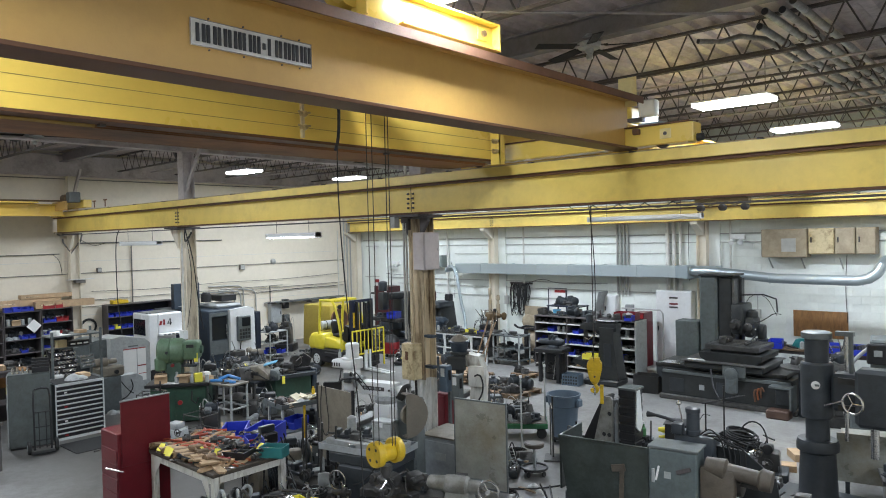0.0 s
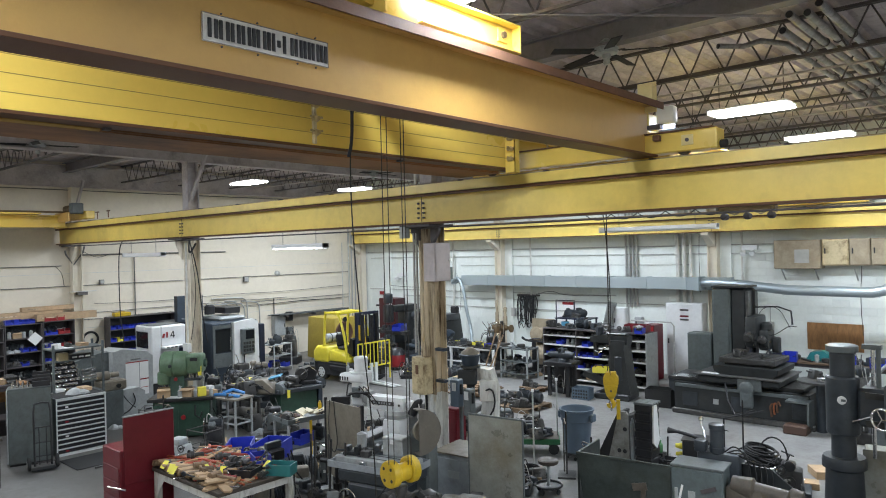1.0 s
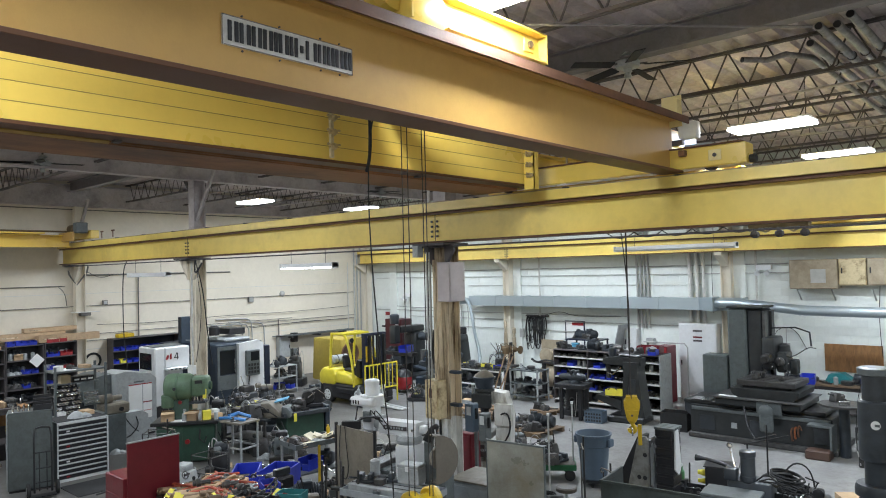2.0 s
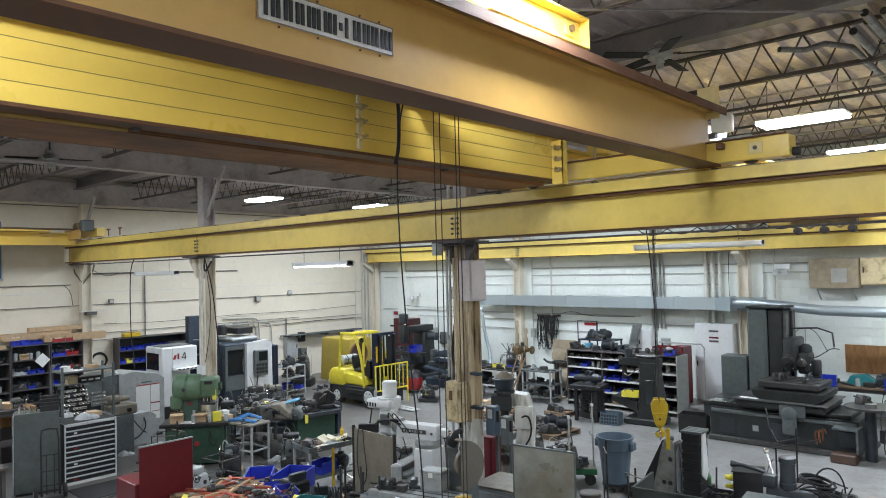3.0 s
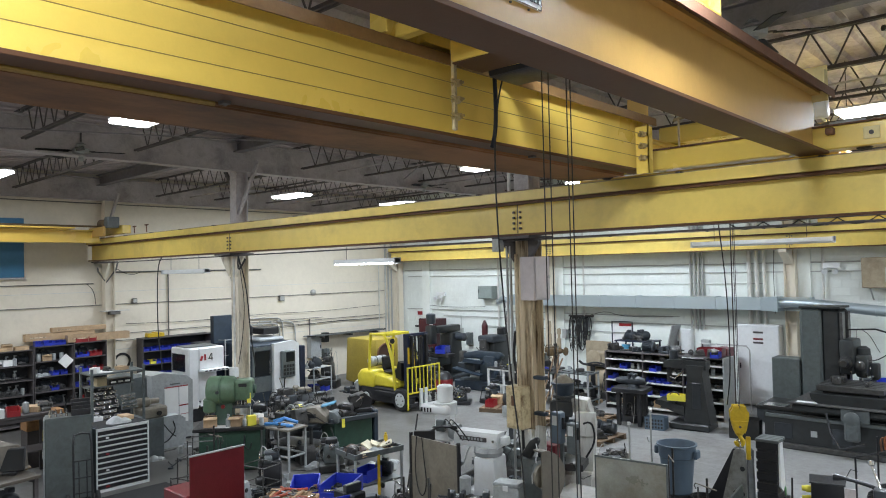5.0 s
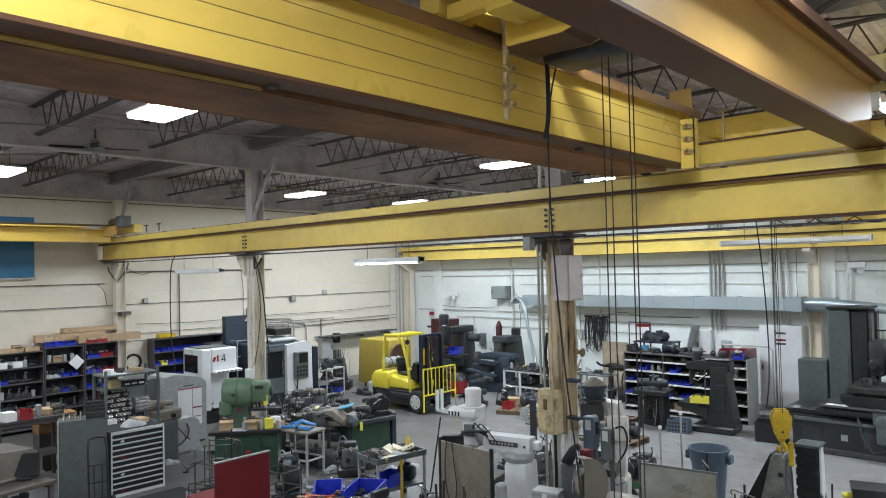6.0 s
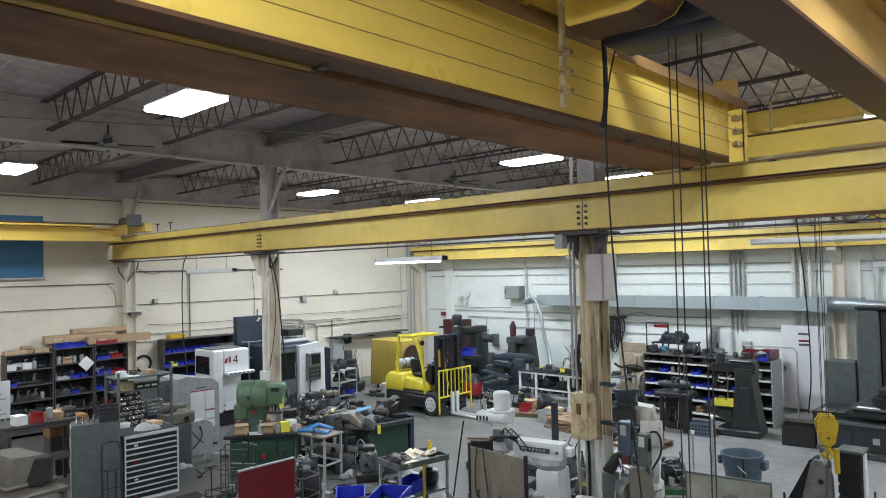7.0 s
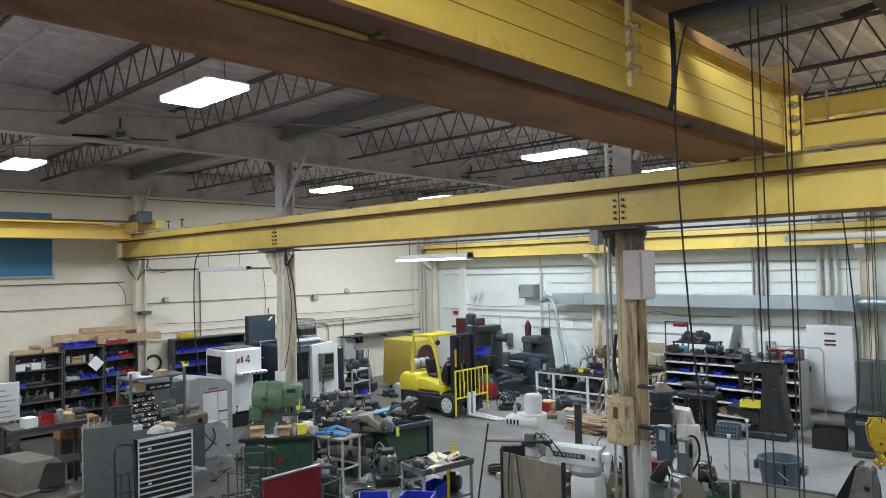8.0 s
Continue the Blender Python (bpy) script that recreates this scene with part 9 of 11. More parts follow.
for z in (0.1, 0.42, 0.75, 1.05, 1.32, 1.52):
    for x0, x1 in ((-1.72, -0.65), (-0.62, 0.45), (0.48, 1.48)):
        part("shelf_board", box(x0, x1, -0.36, 0.32, z, z + 0.03, 0.003), LS if z < 1.5 else STEEL_DARK, ls)
r2 = random.Random(66)
for z, kinds in ((0.131, ("lump", "motor", "carton")), (0.451, ("bluebin", "bluebin", "lump")), (0.781, ("bluebin", "bluebin", "turned")), (1.081, ("lump", "turned", "gear", "can", "bluebin")), (1.351, ("lump", "turned", "block"))):
    x = -11.85
    while x < -8.85:
        if r2.random() < 0.9:
            small(r2.choice(kinds), (x, 17.6 + r2.uniform(-0.06, 0.06), z), r2.uniform(-15, 15), r2.uniform(0.8, 1.05))
        x += r2.uniform(0.18, 0.26)
strew(-11.9, -8.8, 17.5, 18.0, 1.552, 14, JUNK + ("can",), 67, (0.8, 1.3))
small("bluebin", (-8.92, 17.52, 1.552), 8, 1.05)
solid("red_tray", open_box(0.62, 0.34, 0.2, 0.012), RED, "red steel tool tray on the shelf end", "tray", (-9.15, 17.82, 1.552), 4)
small("rag", (-9.0, 17.62, 1.7), 20, 0.7)
# blue-framed cart behind the shelf
bc = thing("blue_cart", "blue-framed cart loaded with black castings", "cart", (-11.75, 18.95, 0))
for x in (-0.55, 0.52):
    for y in (-0.3, 0.27):
        part("post", box(x, x + 0.04, y, y + 0.04, 0, 1.72), NAVY, bc)
for z in (0.3, 1.3, 1.68):
    part("shelf", box(-0.57, 0.58, -0.32, 0.33, z, z + 0.03), NAVY, bc)
strew(-12.2, -11.3, 18.75, 19.15, 1.711, 9, ("lump", "turned", "motor", "gear"), 68, (0.8, 1.2))
strew(-12.2, -11.3, 18.75, 19.15, 1.331, 4, ("lump", "can"), 69, (0.8, 1.2))
small("bluepail", (-12.0, 18.72, 1.331), 0, 1.3)
# red cabinet at the wall and leaning sheet
rw = thing("red_cabinet", "bright red steel cabinet against the block wall", "cabinet", (-9.38, 19.3, 0))
part("body", box(-0.2, 0.16, -0.3, 0.3, 0, 1.6, 0.015), RED, rw)
part("door", box(-0.18, 0.14, -0.315, -0.301, 0.06, 1.55, 0.005), REDP, rw)
part("rail", tube([(-0.5, -0.36, 1.72), (0.7, -0.36, 1.72), (0.78, -0.36, 1.62), (0.78, -0.36, 0.0)], 0.02, 8), PIPE, rw)
solid("grey_sheet", moved(box(-0.01, 0.01, -0.3, 0.3, 0, 1.1), pose(0, 0, 0, 0, 14, 0)), LGREY, "grey metal sheet leaning against the wall", "metal sheet", (-11.2, 19.75, 1.05))
# tower of an old drill with yellow tray
dt = thing("drill_tower", "dark machine tower with a table and yellow tray", "machine tool", (-9.0, 16.45, 0), 5)
part("base", box(-0.55, 0.4, -0.35, 0.35, 0, 0.16, 0.03), DARKM, dt)
part("tower", prism([(-0.22, 0.16), (0.4, 0.16), (0.34, 0.5), (0.24, 1.3), (0.26, 1.5), (-0.14, 1.5), (-0.12, 1.2)], "y", -0.25, 0.25), DARKM, dt)
part("side_cover", box(0.0, 0.2, -0.27, -0.251, 0.5, 1.1, 0.01), MACHINE, dt)
part("lever", tube([(-0.2, -0.22, 1.35), (-0.35, -0.4, 1.2), (-0.45, -0.45, 1.25)], 0.014, 6), CHROME, dt)
part("handwheel", hoop((-0.4, -0.3, 0.75), "y", 0.12, 0.014, 18, 6), IRON, dt)
part("wheel_hub", cyl((-0.4, -0.32, 0.75), (-0.4, -0.2, 0.55), 0.03, n=8), IRON, dt)
part("belt_guard", box(-0.3, 0.28, -0.12, 0.12, 1.621, 1.68, 0.03), IRON, dt)
part("head", prism([(-0.7, 1.42), (0.3, 1.4), (0.3, 1.6), (-0.4, 1.62), (-0.7, 1.56)], "y", -0.17, 0.17), DARKM, dt)
part("spindle", cyl((-0.62, 0, 1.05), (-0.62, 0, 1.42), 0.06, n=12), IRON, dt)
part("motor", lathe((-0.5, 0, 1.6), (-0.5, 0, 1.82), [(0, 0.1), (0.9, 0.1), (1, 0.06)], 16), MACHINE, dt)
part("table", prism([(-0.9, 0.55), (-0.2, 0.3), (-0.2, 0.55), (-0.85, 0.65)], "y", -0.28, 0.28), DARKM, dt)
solid("yellow_tray", open_box(0.42, 0.26, 0.14, 0.01), TAGY, "bright yellow plastic tray on the machine table", "tray", (-9.35, 16.2, 0.66), 10)
cr = thing("plastic_crate", "grey-blue plastic crate with square holes", "crate", (-9.72, 15.85, 0), 8)
part("crate_wall", open_box(0.46, 0.34, 0.29, 0.012), BINGREY, cr)
for i in range(6):
    for j in range(3):
        part("hole", box(-0.2 + 0.07 * i, -0.155 + 0.07 * i, -0.1722, -0.1702, 0.04 + 0.08 * j, 0.09 + 0.08 * j), BLACK, cr)
solid("storage_tub", open_box(0.62, 0.45, 0.42, 0.015), RUBBER, "black storage tub beside the boring mill", "tub", (-7.8, 16.25, 0), 10)

# horizontal boring mill
RUSTO = mat("orange_rust", (0.3, 0.095, 0.035), 0.7, var=0.4, scale=9, dirt=0.6, dirt_color=(0.08, 0.03, 0.015), dirt_scale=8)
bm_ = thing("boring_mill", "large dark grey horizontal boring mill with a tall column", "boring mill", (-6.1, 16.83, 0))
part("bed", prism([(-1.15, 0.0), (1.75, 0.0), (1.75, 0.73), (-1.15, 0.73)], "y", -1.0, 0.3), DARKM, bm_)
part("bed_foot", box(-1.2, 1.85, -1.06, 0.4, 0, 0.12, 0.02), IRON, bm_)
part("bed_rib", box(-1.12, 1.72, -1.03, -1.001, 0.62, 0.7, 0.01), MGREY, bm_)
for x in (-0.95, 0.15, 1.4):
    part("bed_panel", box(x, x + 0.35, -1.018, -1.001, 0.2, 0.52, 0.008), MACHINE, bm_)
part("bed_slideway", box(-1.35, 1.6, -0.9, 0.2, 0.732, 0.82, 0.015), IRON, bm_)
part("bed_end", prism([(-1.35, 0.55), (-1.16, 0.4), (-1.16, 0.73), (-1.35, 0.73)], "y", -0.85, 0.15), MACHINE, bm_)
part("way_cover", box(-1.2, -0.75, -0.9, -0.55, 0.822, 0.838, 0.004), CHROME, bm_, "bright steel way cover")
part("saddle", box(-0.55, 1.2, -1.15, 0.3, 0.822, 0.97, 0.03), DARKM, bm_)
part("saddle_lip", box(-0.62, 1.25, -1.2, 0.34, 0.972, 0.995, 0.006), IRON, bm_)
part("rotary_table", prism([(-0.1, 0.996), (1.0, 0.996), (1.12, 1.06), (1.15, 1.19), (-0.25, 1.19), (-0.22, 1.06)], "y", -1.0, 0.2), DARKM, bm_)
part("table_top", box(-0.15, 1.05, -0.9, 0.15, 1.24, 1.36, 0.015), IRON, bm_)
part("table_neck", box(-0.05, 0.95, -0.8, 0.1, 1.191, 1.239), BLACK, bm_)
for k in range(5):
    part("tee_slot", box(-0.14, 1.04, -0.8 + 0.2 * k, -0.77 + 0.2 * k, 1.361, 1.366), BLACK, bm_)
part("column", box(-0.82, -0.38, 0.5, 1.3, 0, 2.82, 0.05), GREYCAB, bm_, "grey-green flank of the column")
part("column_front", box(-0.38, -0.02, 0.56, 1.28, 0, 2.8, 0.04), DARKM, bm_)
for y in (0.55, 1.05):
    part("column_slideway", box(-0.02, 0.04, y, y + 0.2, 0.3, 2.75), IRON, bm_)
part("column_cap", box(-0.83, 0.02, 0.49, 1.31, 2.822, 2.87, 0.015), DARKM, bm_)
part("spindle_head", [soft(box(-0.02, 0.26, 0.42, 1.15, 1.42, 2.16), 0.05), soft(box(0.262, 0.5, 0.5, 1.0, 1.36, 1.84), 0.06), lathe((0.38, 0.75, 1.84), (0.38, 0.75, 2.02), [(0, 0.14), (0.7, 0.13), (1, 0.06)], 16)], DARKM, bm_)
part("dial", lathe((0.36, 0.5, 1.62), (0.36, 0.44, 1.62), [(0, 0.1), (0.7, 0.1), (1, 0.07)], 16), IRON, bm_)
part("spindle", lathe((0.12, 0.42, 1.68), (0.12, 0.14, 1.68), [(0, 0.13), (0.5, 0.13), (0.55, 0.09), (1, 0.07)], 18), IRON, bm_)
part("feed_box", soft(box(0.5, 0.66, 0.7, 0.95, 1.3, 1.66), 0.04), DARKM, bm_)
for k in range(5):
    part("lever", tube([(0.2 + 0.09 * k, 0.45, 1.45 + 0.1 * (k % 3)), (0.23 + 0.09 * k, 0.3, 1.51 + 0.1 * (k % 3))], 0.014, 6), IRON if k % 2 else CHROME, bm_)
part("electrical_box", box(-1.45, -0.85, 0.5, 0.95, 0.3, 1.68, 0.02), GREYCAB, bm_)
part("oval_cover", [lathe((0.55, -1.16, 0.78), (0.55, -1.26, 0.78), [(0, 0.14), (0.7, 0.15), (1, 0.1)], 18), box(0.41, 0.69, -1.25, -1.16, 0.35, 0.78, 0.04), box(0.35, 0.85, -1.19, -1.15, 0.72, 0.96, 0.01)], MGREY, bm_)
part("long_lever", tube([(0.1, -1.2, 0.85), (0.2, -1.35, 0.5), (0.4, -1.5, 0.25), (0.85, -1.6, 0.42)], 0.018, 6), BLACK, bm_)
part("data_plate", box(-0.25, -0.13, -1.008, -1.001, 0.3, 0.42), LGREY, bm_)
part("pendant_arm", tube([(0.05, 0.9, 2.35), (0.6, 0.9, 2.38), (0.95, 0.7, 2.3), (1.0, 0.6, 2.0)], 0.02, 6), BLACK, bm_)
part("step", box(1.35, 1.8, -1.5, -1.2, 0, 0.18, 0.02), CHAIR_BROWN, bm_)
for k in range(3):
    part("rusty_hook", tube(bend([(1.02 + 0.06 * k, -1.1, 0.22 + 0.05 * k), (1.0 + 0.07 * k, -1.13, 0.42), (1.03 + 0.06 * k, -1.12, 0.5 + 0.04 * k), (1.08 + 0.06 * k, -1.1, 0.46)], 2), 0.02, 6), RUSTO if k % 2 else RUST, bm_)
part("side_shelf", [box(1.35, 1.8, -1.3, -0.9, 0.6, 0.64), box(1.76, 1.8, -1.3, -0.9, 0.1, 0.6)], MGREY, bm_)
solid("drawing_sheet", cbox(0, 0, 0, 0.4, 0.16, 0.006), PAPER, "white papers lying on the boring mill saddle", "paper", (-6.4, 15.85, 0.996))
strew(-6.1, -5.2, 16.0, 16.8, 1.367, 4, JUNK, 71, (0.9, 1.3))
r3 = thing("round_table", "small round dark machine table on a post", "table", (-4.15, 15.9, 0))
part("tabletop", cyl((0, 0, 1.02), (0, 0, 1.06), 0.45, n=28), IRON, r3)
part("post", cyl((0, 0, 0), (0, 0, 1.02), 0.1, n=14), MACHINE, r3)
small("brightblock", (-4.1, 15.7, 1.061), 20, 1.2)
small("lump", (-4.3, 16.1, 1.061), 60, 1.1)
# bench along the wall
bench((-4.6, 19.3, 0), 0, 3.2, 0.75, 0.92, WOOD, STEEL_DARK, "long wooden wall bench crowded with parts")
strew(-6.1, -3.1, 19.0, 19.5, 0.921, 18, JUNK + ("can", "bluebin", "vise"), 72, (0.9, 1.5))
for x in (-5.6, -4.3, -3.7):
    small("bluebin", (x, 18.98, 0.921), 10, 1.6)
tv = solid("teal_vise_cover", prism([(-0.3, 0), (0.3, 0), (0.3, 0.12), (0.1, 0.25), (-0.2, 0.2)], "y", -0.15, 0.15), TEAL, "dark teal machine cover on the wall bench", "cover", (-5.0, 19.35, 0.93))
sw = thing("switch_stand", "small dark switch box on a thin post", "switch box", (-5.9, 18.2, 0))
part("post", cyl((0, 0, 0), (0, 0, 1.35), 0.025, n=8), PIPE, sw)
part("box", box(-0.18, 0.18, -0.08, 0.08, 1.35, 1.6, 0.01), BLACK, sw)
part("foot", box(-0.15, 0.15, -0.15, 0.15, 0, 0.02), PIPE, sw)

# ---- foreground of the far bay ----
tb_ = thing("trash_bin", "blue-grey round plastic trash bin on a wheeled dolly", "trash bin", (-7.17, 11.36, 0))
part("dolly", lathe((0, 0, 0.07), (0, 0, 0.13), [(0, 0.2), (0.3, 0.24), (1, 0.24)], 20), BLACK, tb_)
for k in range(5):
    part("caster", wheel((0.18 * math.cos(k * 1.257), 0.18 * math.sin(k * 1.257), 0.036), "x", 0.036, 0.025, 10), RUBBER, tb_)
v, f = lathe((0, 0, 0.13), (0, 0, 0.93), [(0, 0.21), (0.02, 0.225), (0.72, 0.275), (0.74, 0.29), (0.96, 0.305), (0.97, 0.325), (1, 0.325), (1.0, 0.295), (0.96, 0.285), (0.04, 0.21), (0.035, 0.02)], 30)
part("body", (v, f), BINGREY, tb_)
for s in (-1, 1):
    part("handle", box(s * 0.3, s * 0.37, -0.08, 0.08, 0.72, 0.86, 0.02), BINGREY, tb_)
st = thing("stool", "round work stool with a dark worn seat", "stool", (-6.58, 9.5, 0))
part("seat", lathe((0, 0, 0.46), (0, 0, 0.54), [(0, 0.13), (0.2, 0.16), (0.8, 0.165), (1, 0.14)], 22), GRIMETOP, st)
part("stem", cyl((0, 0, 0.1), (0, 0, 0.46), 0.025, n=10), LGREY, st)
part("ring_tray", [hoop((0, 0, 0.13), "z", 0.21, 0.018, 26, 8), cyl((0, 0, 0.1), (0, 0, 0.115), 0.2, n=24)], BLACK, st)
for k in range(4):
    part("caster", wheel((0.18 * math.cos(k * 1.57), 0.18 * math.sin(k * 1.57), 0.045), "x", 0.045, 0.03, 10), RUBBER, st)
gct = thing("flat_cart", "bright green flatbed cart with upright posts", "cart", (-8.1, 11.25, 0), 35)
part("deck", box(-0.52, 0.52, -0.3, 0.3, 0.2, 0.3, 0.01), CARTGREEN, gct)
part("deck_mat", box(-0.5, 0.5, -0.28, 0.28, 0.301, 0.308), GRIMETOP, gct, "greasy dark deck mat")
for x in (-0.4, 0.4):
    for y in (-0.24, 0.24):
        part("wheel", wheel((x, y, 0.1), "y", 0.1, 0.04), RUBBER, gct)
for x, y, h in ((0.02, -0.8, 1.3), (0.48, -0.02, 1.36)):
    pst = part("post", cyl((x, y, 0.0 if y < -0.5 else 0.31), (x, y, h), 0.016, n=8), PIPE, gct, "thin grey post with a pale tip")
    part("tip", box(x - 0.025, x + 0.025, y - 0.02, y + 0.02, h, h + 0.05, 0.004), PAPER, pst)
    part("hook", tube(bend([(x, y, 0.86), (x - 0.05, y, 0.84), (x - 0.06, y, 0.92)], 2), 0.009, 6), PIPE, pst)
strew(-8.4, -7.8, 11.0, 11.4, 0.309, 6, JUNK + ("mallet", "flatbox"), 73, (0.9, 1.4))
# angle plates and ribbed stack
ap = thing("angle_plate", "large black angle plate with a pale drilled face", "angle plate", (-6.0, 10.88, 0))
part("web", prism([(-0.63, 0), (-0.3, 0), (-0.02, 1.1), (-0.07, 1.11)], "y", 0.0, 0.34), BLACK, ap)
part("face", prism([(-0.31, 0.0), (0.13, 0.0), (0.13, 1.09), (0.1, 1.13), (0.0, 1.13), (-0.04, 1.09)], "y", -0.05, -0.002), STAINEDG, ap, "pale drilled plate face")
part("back_rib", prism([(0.02, 0), (0.13, 0), (0.13, 1.05), (0.09, 1.08)], "y", 0.0, 0.3), BLACK, ap)
for x, z in ((0.08, 0.84), (0.07, 0.47), (-0.03, 0.47), (0.05, 0.16)):
    part("hole", cyl((x, -0.054, z), (x, -0.051, z), 0.036, n=16), BLACK, ap)
part("blue_rag", soft(prism([(0.15, 0.35), (0.24, 0.3), (0.23, 0.9), (0.19, 1.06), (0.15, 0.95)], "y", -0.03, 0.04), 0.03), BLUEGREY, ap, "blue-grey rag hung over the edge")
rs = thing("ribbed_block", "tall dark ribbed fixture block with a white side", "fixture block", (-5.53, 10.85, 0), 2)
part("core", box(-0.13, 0.13, -0.16, 0.16, 0, 1.32, 0.01), BLACK, rs)
for k in range(9):
    part("rib", box(-0.145, 0.14, -0.172, 0.17, 0.05 + 0.145 * k, 0.165 + 0.145 * k, 0.012), BLACK, rs)
for k in range(4):
    part("cap", box(-0.15, 0.17, -0.18 + 0.09 * k, -0.105 + 0.09 * k, 1.322, 1.36, 0.006), MGREY, rs)
part("white_side", prism([(-0.15, 0.72), (-0.02, 0.62), (0.08, 0.72), (0.0, 1.32), (-0.12, 1.32)], "x", 0.15, 0.175), WHITE, rs, "white tapered side plate")
crate = solid("parts_crate", open_box(0.34, 0.26, 0.4, 0.014), BLACK, "black crate heaped with bright tubes", "crate", (-5.25, 11.12, 0), 8)
strew(-5.36, -5.14, 11.04, 11.2, 0.3, 9, ("rod", "turned", "handle", "brightblock"), 83, (0.6, 0.9))
GBOTTLE = mat("green_bottle_plastic", (0.09, 0.24, 0.1), 0.35, var=0.1)
gbo = thing("spray_bottle", "pale green bottle standing beside the fixture block", "bottle", (-5.48, 11.2, 0))
part("stand", box(-0.08, 0.08, -0.08, 0.08, 0, 0.45, 0.006), BLACK, gbo)
part("body", lathe((0, 0, 0.452), (0, 0, 0.66), [(0, 0.045), (0.1, 0.05), (0.6, 0.05), (0.75, 0.025), (1, 0.022)], 14), GBOTTLE, gbo)
part("cap", lathe((0, 0, 0.66), (0, 0, 0.7), [(0, 0.025), (1, 0.02)], 12), WHITE, gbo)
# black pump box with yellow caps
pu = thing("pump_unit", "black pump box with yellow caps and a pale side panel", "pump", (-5.0, 11.45, 0), 15)
part("box", soft(box(-0.16, 0.26, -0.2, 0.2, 0, 0.7), 0.02), BLACK, pu)
part("lid", box(-0.18, 0.28, -0.22, 0.22, 0.702, 0.72, 0.006), BLACK, pu)
for y, z, r in ((-0.08, 0.58, 0.05), (-0.06, 0.44, 0.042)):
    part("yellow_cap", lathe((-0.16, y, z), (-0.28, y, z), [(0, r), (0.5, r), (0.55, r * 0.8), (1, r * 0.7)], 14), TAGY, pu, "bright yellow cap")
part("side_panel", box(0.262, 0.4, -0.23, -0.215, 0.2, 0.68, 0.004), LILAC, pu, "pale lilac-grey side panel")
part("panel_stay", box(0.262, 0.39, -0.214, -0.05, 0.4, 0.43, 0.004), IRON, pu)
part("lever", cyl((-0.42, -0.1, 0.03), (-0.4, -0.1, 0.72), 0.014, n=8), IRON, pu)
part("lever_foot", box(-0.5, -0.16, -0.16, -0.04, 0, 0.03), IRON, pu)
for k in range(5):
    small("coil", (-4.4 + 0.16 * (k % 3), 12.3 + 0.2 * (k % 2), 0.03 + 0.08 * k), 70 * k, 1.3 + 0.12 * (k % 3), 12 * (k % 4) - 10)
solid("wire_hoop", tube(bend([(0, 0, 0.2), (0.2, 0.1, 0.65), (0.45, 0.2, 0.6), (0.55, 0.2, 0.2), (0.4, 0.1, 0.02)], 2), 0.014, 6), RUBBER, "stiff black cable arching to the floor", "cable", (-4.4, 12.4, 0))
tst = thing("tee_stand", "thin black rods with a cross bar standing up", "stand", (-4.55, 12.0, 0), 30)
for x in (-0.15, 0.15):
    part("rod", cyl((x, 0, 0), (x, 0, 1.15 + x), 0.014, n=6), BLACK, tst)
part("cross_bar", cyl((-0.2, 0, 0.98), (0.5, 0.05, 1.12), 0.012, n=6), BLACK, tst)
part("foot", box(-0.25, 0.25, -0.15, 0.15, 0, 0.03), BLACK, tst)
strew(-5.6, -4.2, 11.3, 11.85, 0.0, 10, JUNK + ("coil", "yellowbin"), 74, (1.2, 2.0))
strew(-6.9, -5.9, 11.2, 11.9, 0.0, 5, ("coil", "rod", "angle"), 75, (1.0, 1.6))

# long lathe with its grey guards
HEADG = mat("worn_teal_grey_enamel", (0.105, 0.128, 0.13), 0.4, var=0.14, scale=3, dirt=0.55, dirt_color=(0.04, 0.042, 0.04), dirt_scale=2.5, grime=0.5)
OILB = mat("oil_browned_iron", (0.1, 0.083, 0.065), 0.45, var=0.35, scale=5, dirt=0.6, dirt_color=(0.03, 0.025, 0.02), dirt_scale=5, grime=0.5)
GUARDG = mat("oil_smeared_green_grey_enamel", (0.048, 0.06, 0.055), 0.36, var=0.2, scale=2, dirt=0.7, dirt_color=(0.02, 0.02, 0.018), dirt_scale=2.2, dirt_lo=0.42, dirt_hi=0.62, grime=0.6)
la = thing("engine_lathe", "long dark grey engine lathe with sheet guards", "lathe", (-4.0, 8.25, 0), 7)
part("guard", prism([(-0.93, 0.55), (0.14, 0.5), (0.14, 1.34), (-1.05, 1.34)], "y", -0.36, -0.33), GUARDG, la, "dark green-grey sheet guard")
for g in ((-1.05, 0.14, 1.32, 1.345), (-0.96, 0.14, 0.5, 0.53)):
    part("guard_hem", box(g[0], g[1], -0.372, -0.361, g[2], g[3], 0.004), GUARDG, la)
part("guard_return", box(-1.05, -1.02, -0.33, 0.35, 0.62, 1.34, 0.006), GUARDG, la)
part("headstock", box(0.145, 0.72, -0.38, -0.02, 0.1, 1.36, 0.02), HEADG, la, "worn teal-grey headstock door")
part("headstock_top", box(0.14, 0.74, -0.39, -0.01, 1.362, 1.39, 0.006), MGREY, la)
part("inner_case", box(0.145, 0.7, -0.02, 0.3, 0.1, 1.1, 0.03), MACHINE, la)
part("gear_cover", lathe((0.74, 0, 0.98), (1.02, 0, 0.98), [(0, 0.2), (0.5, 0.2), (0.6, 0.16), (1, 0.15)], 24), MACHINE, la)
part("chuck", lathe((1.02, 0, 0.98), (1.16, 0, 0.98), [(0, 0.15), (0.9, 0.15), (1, 0.12)], 22), IRON, la)
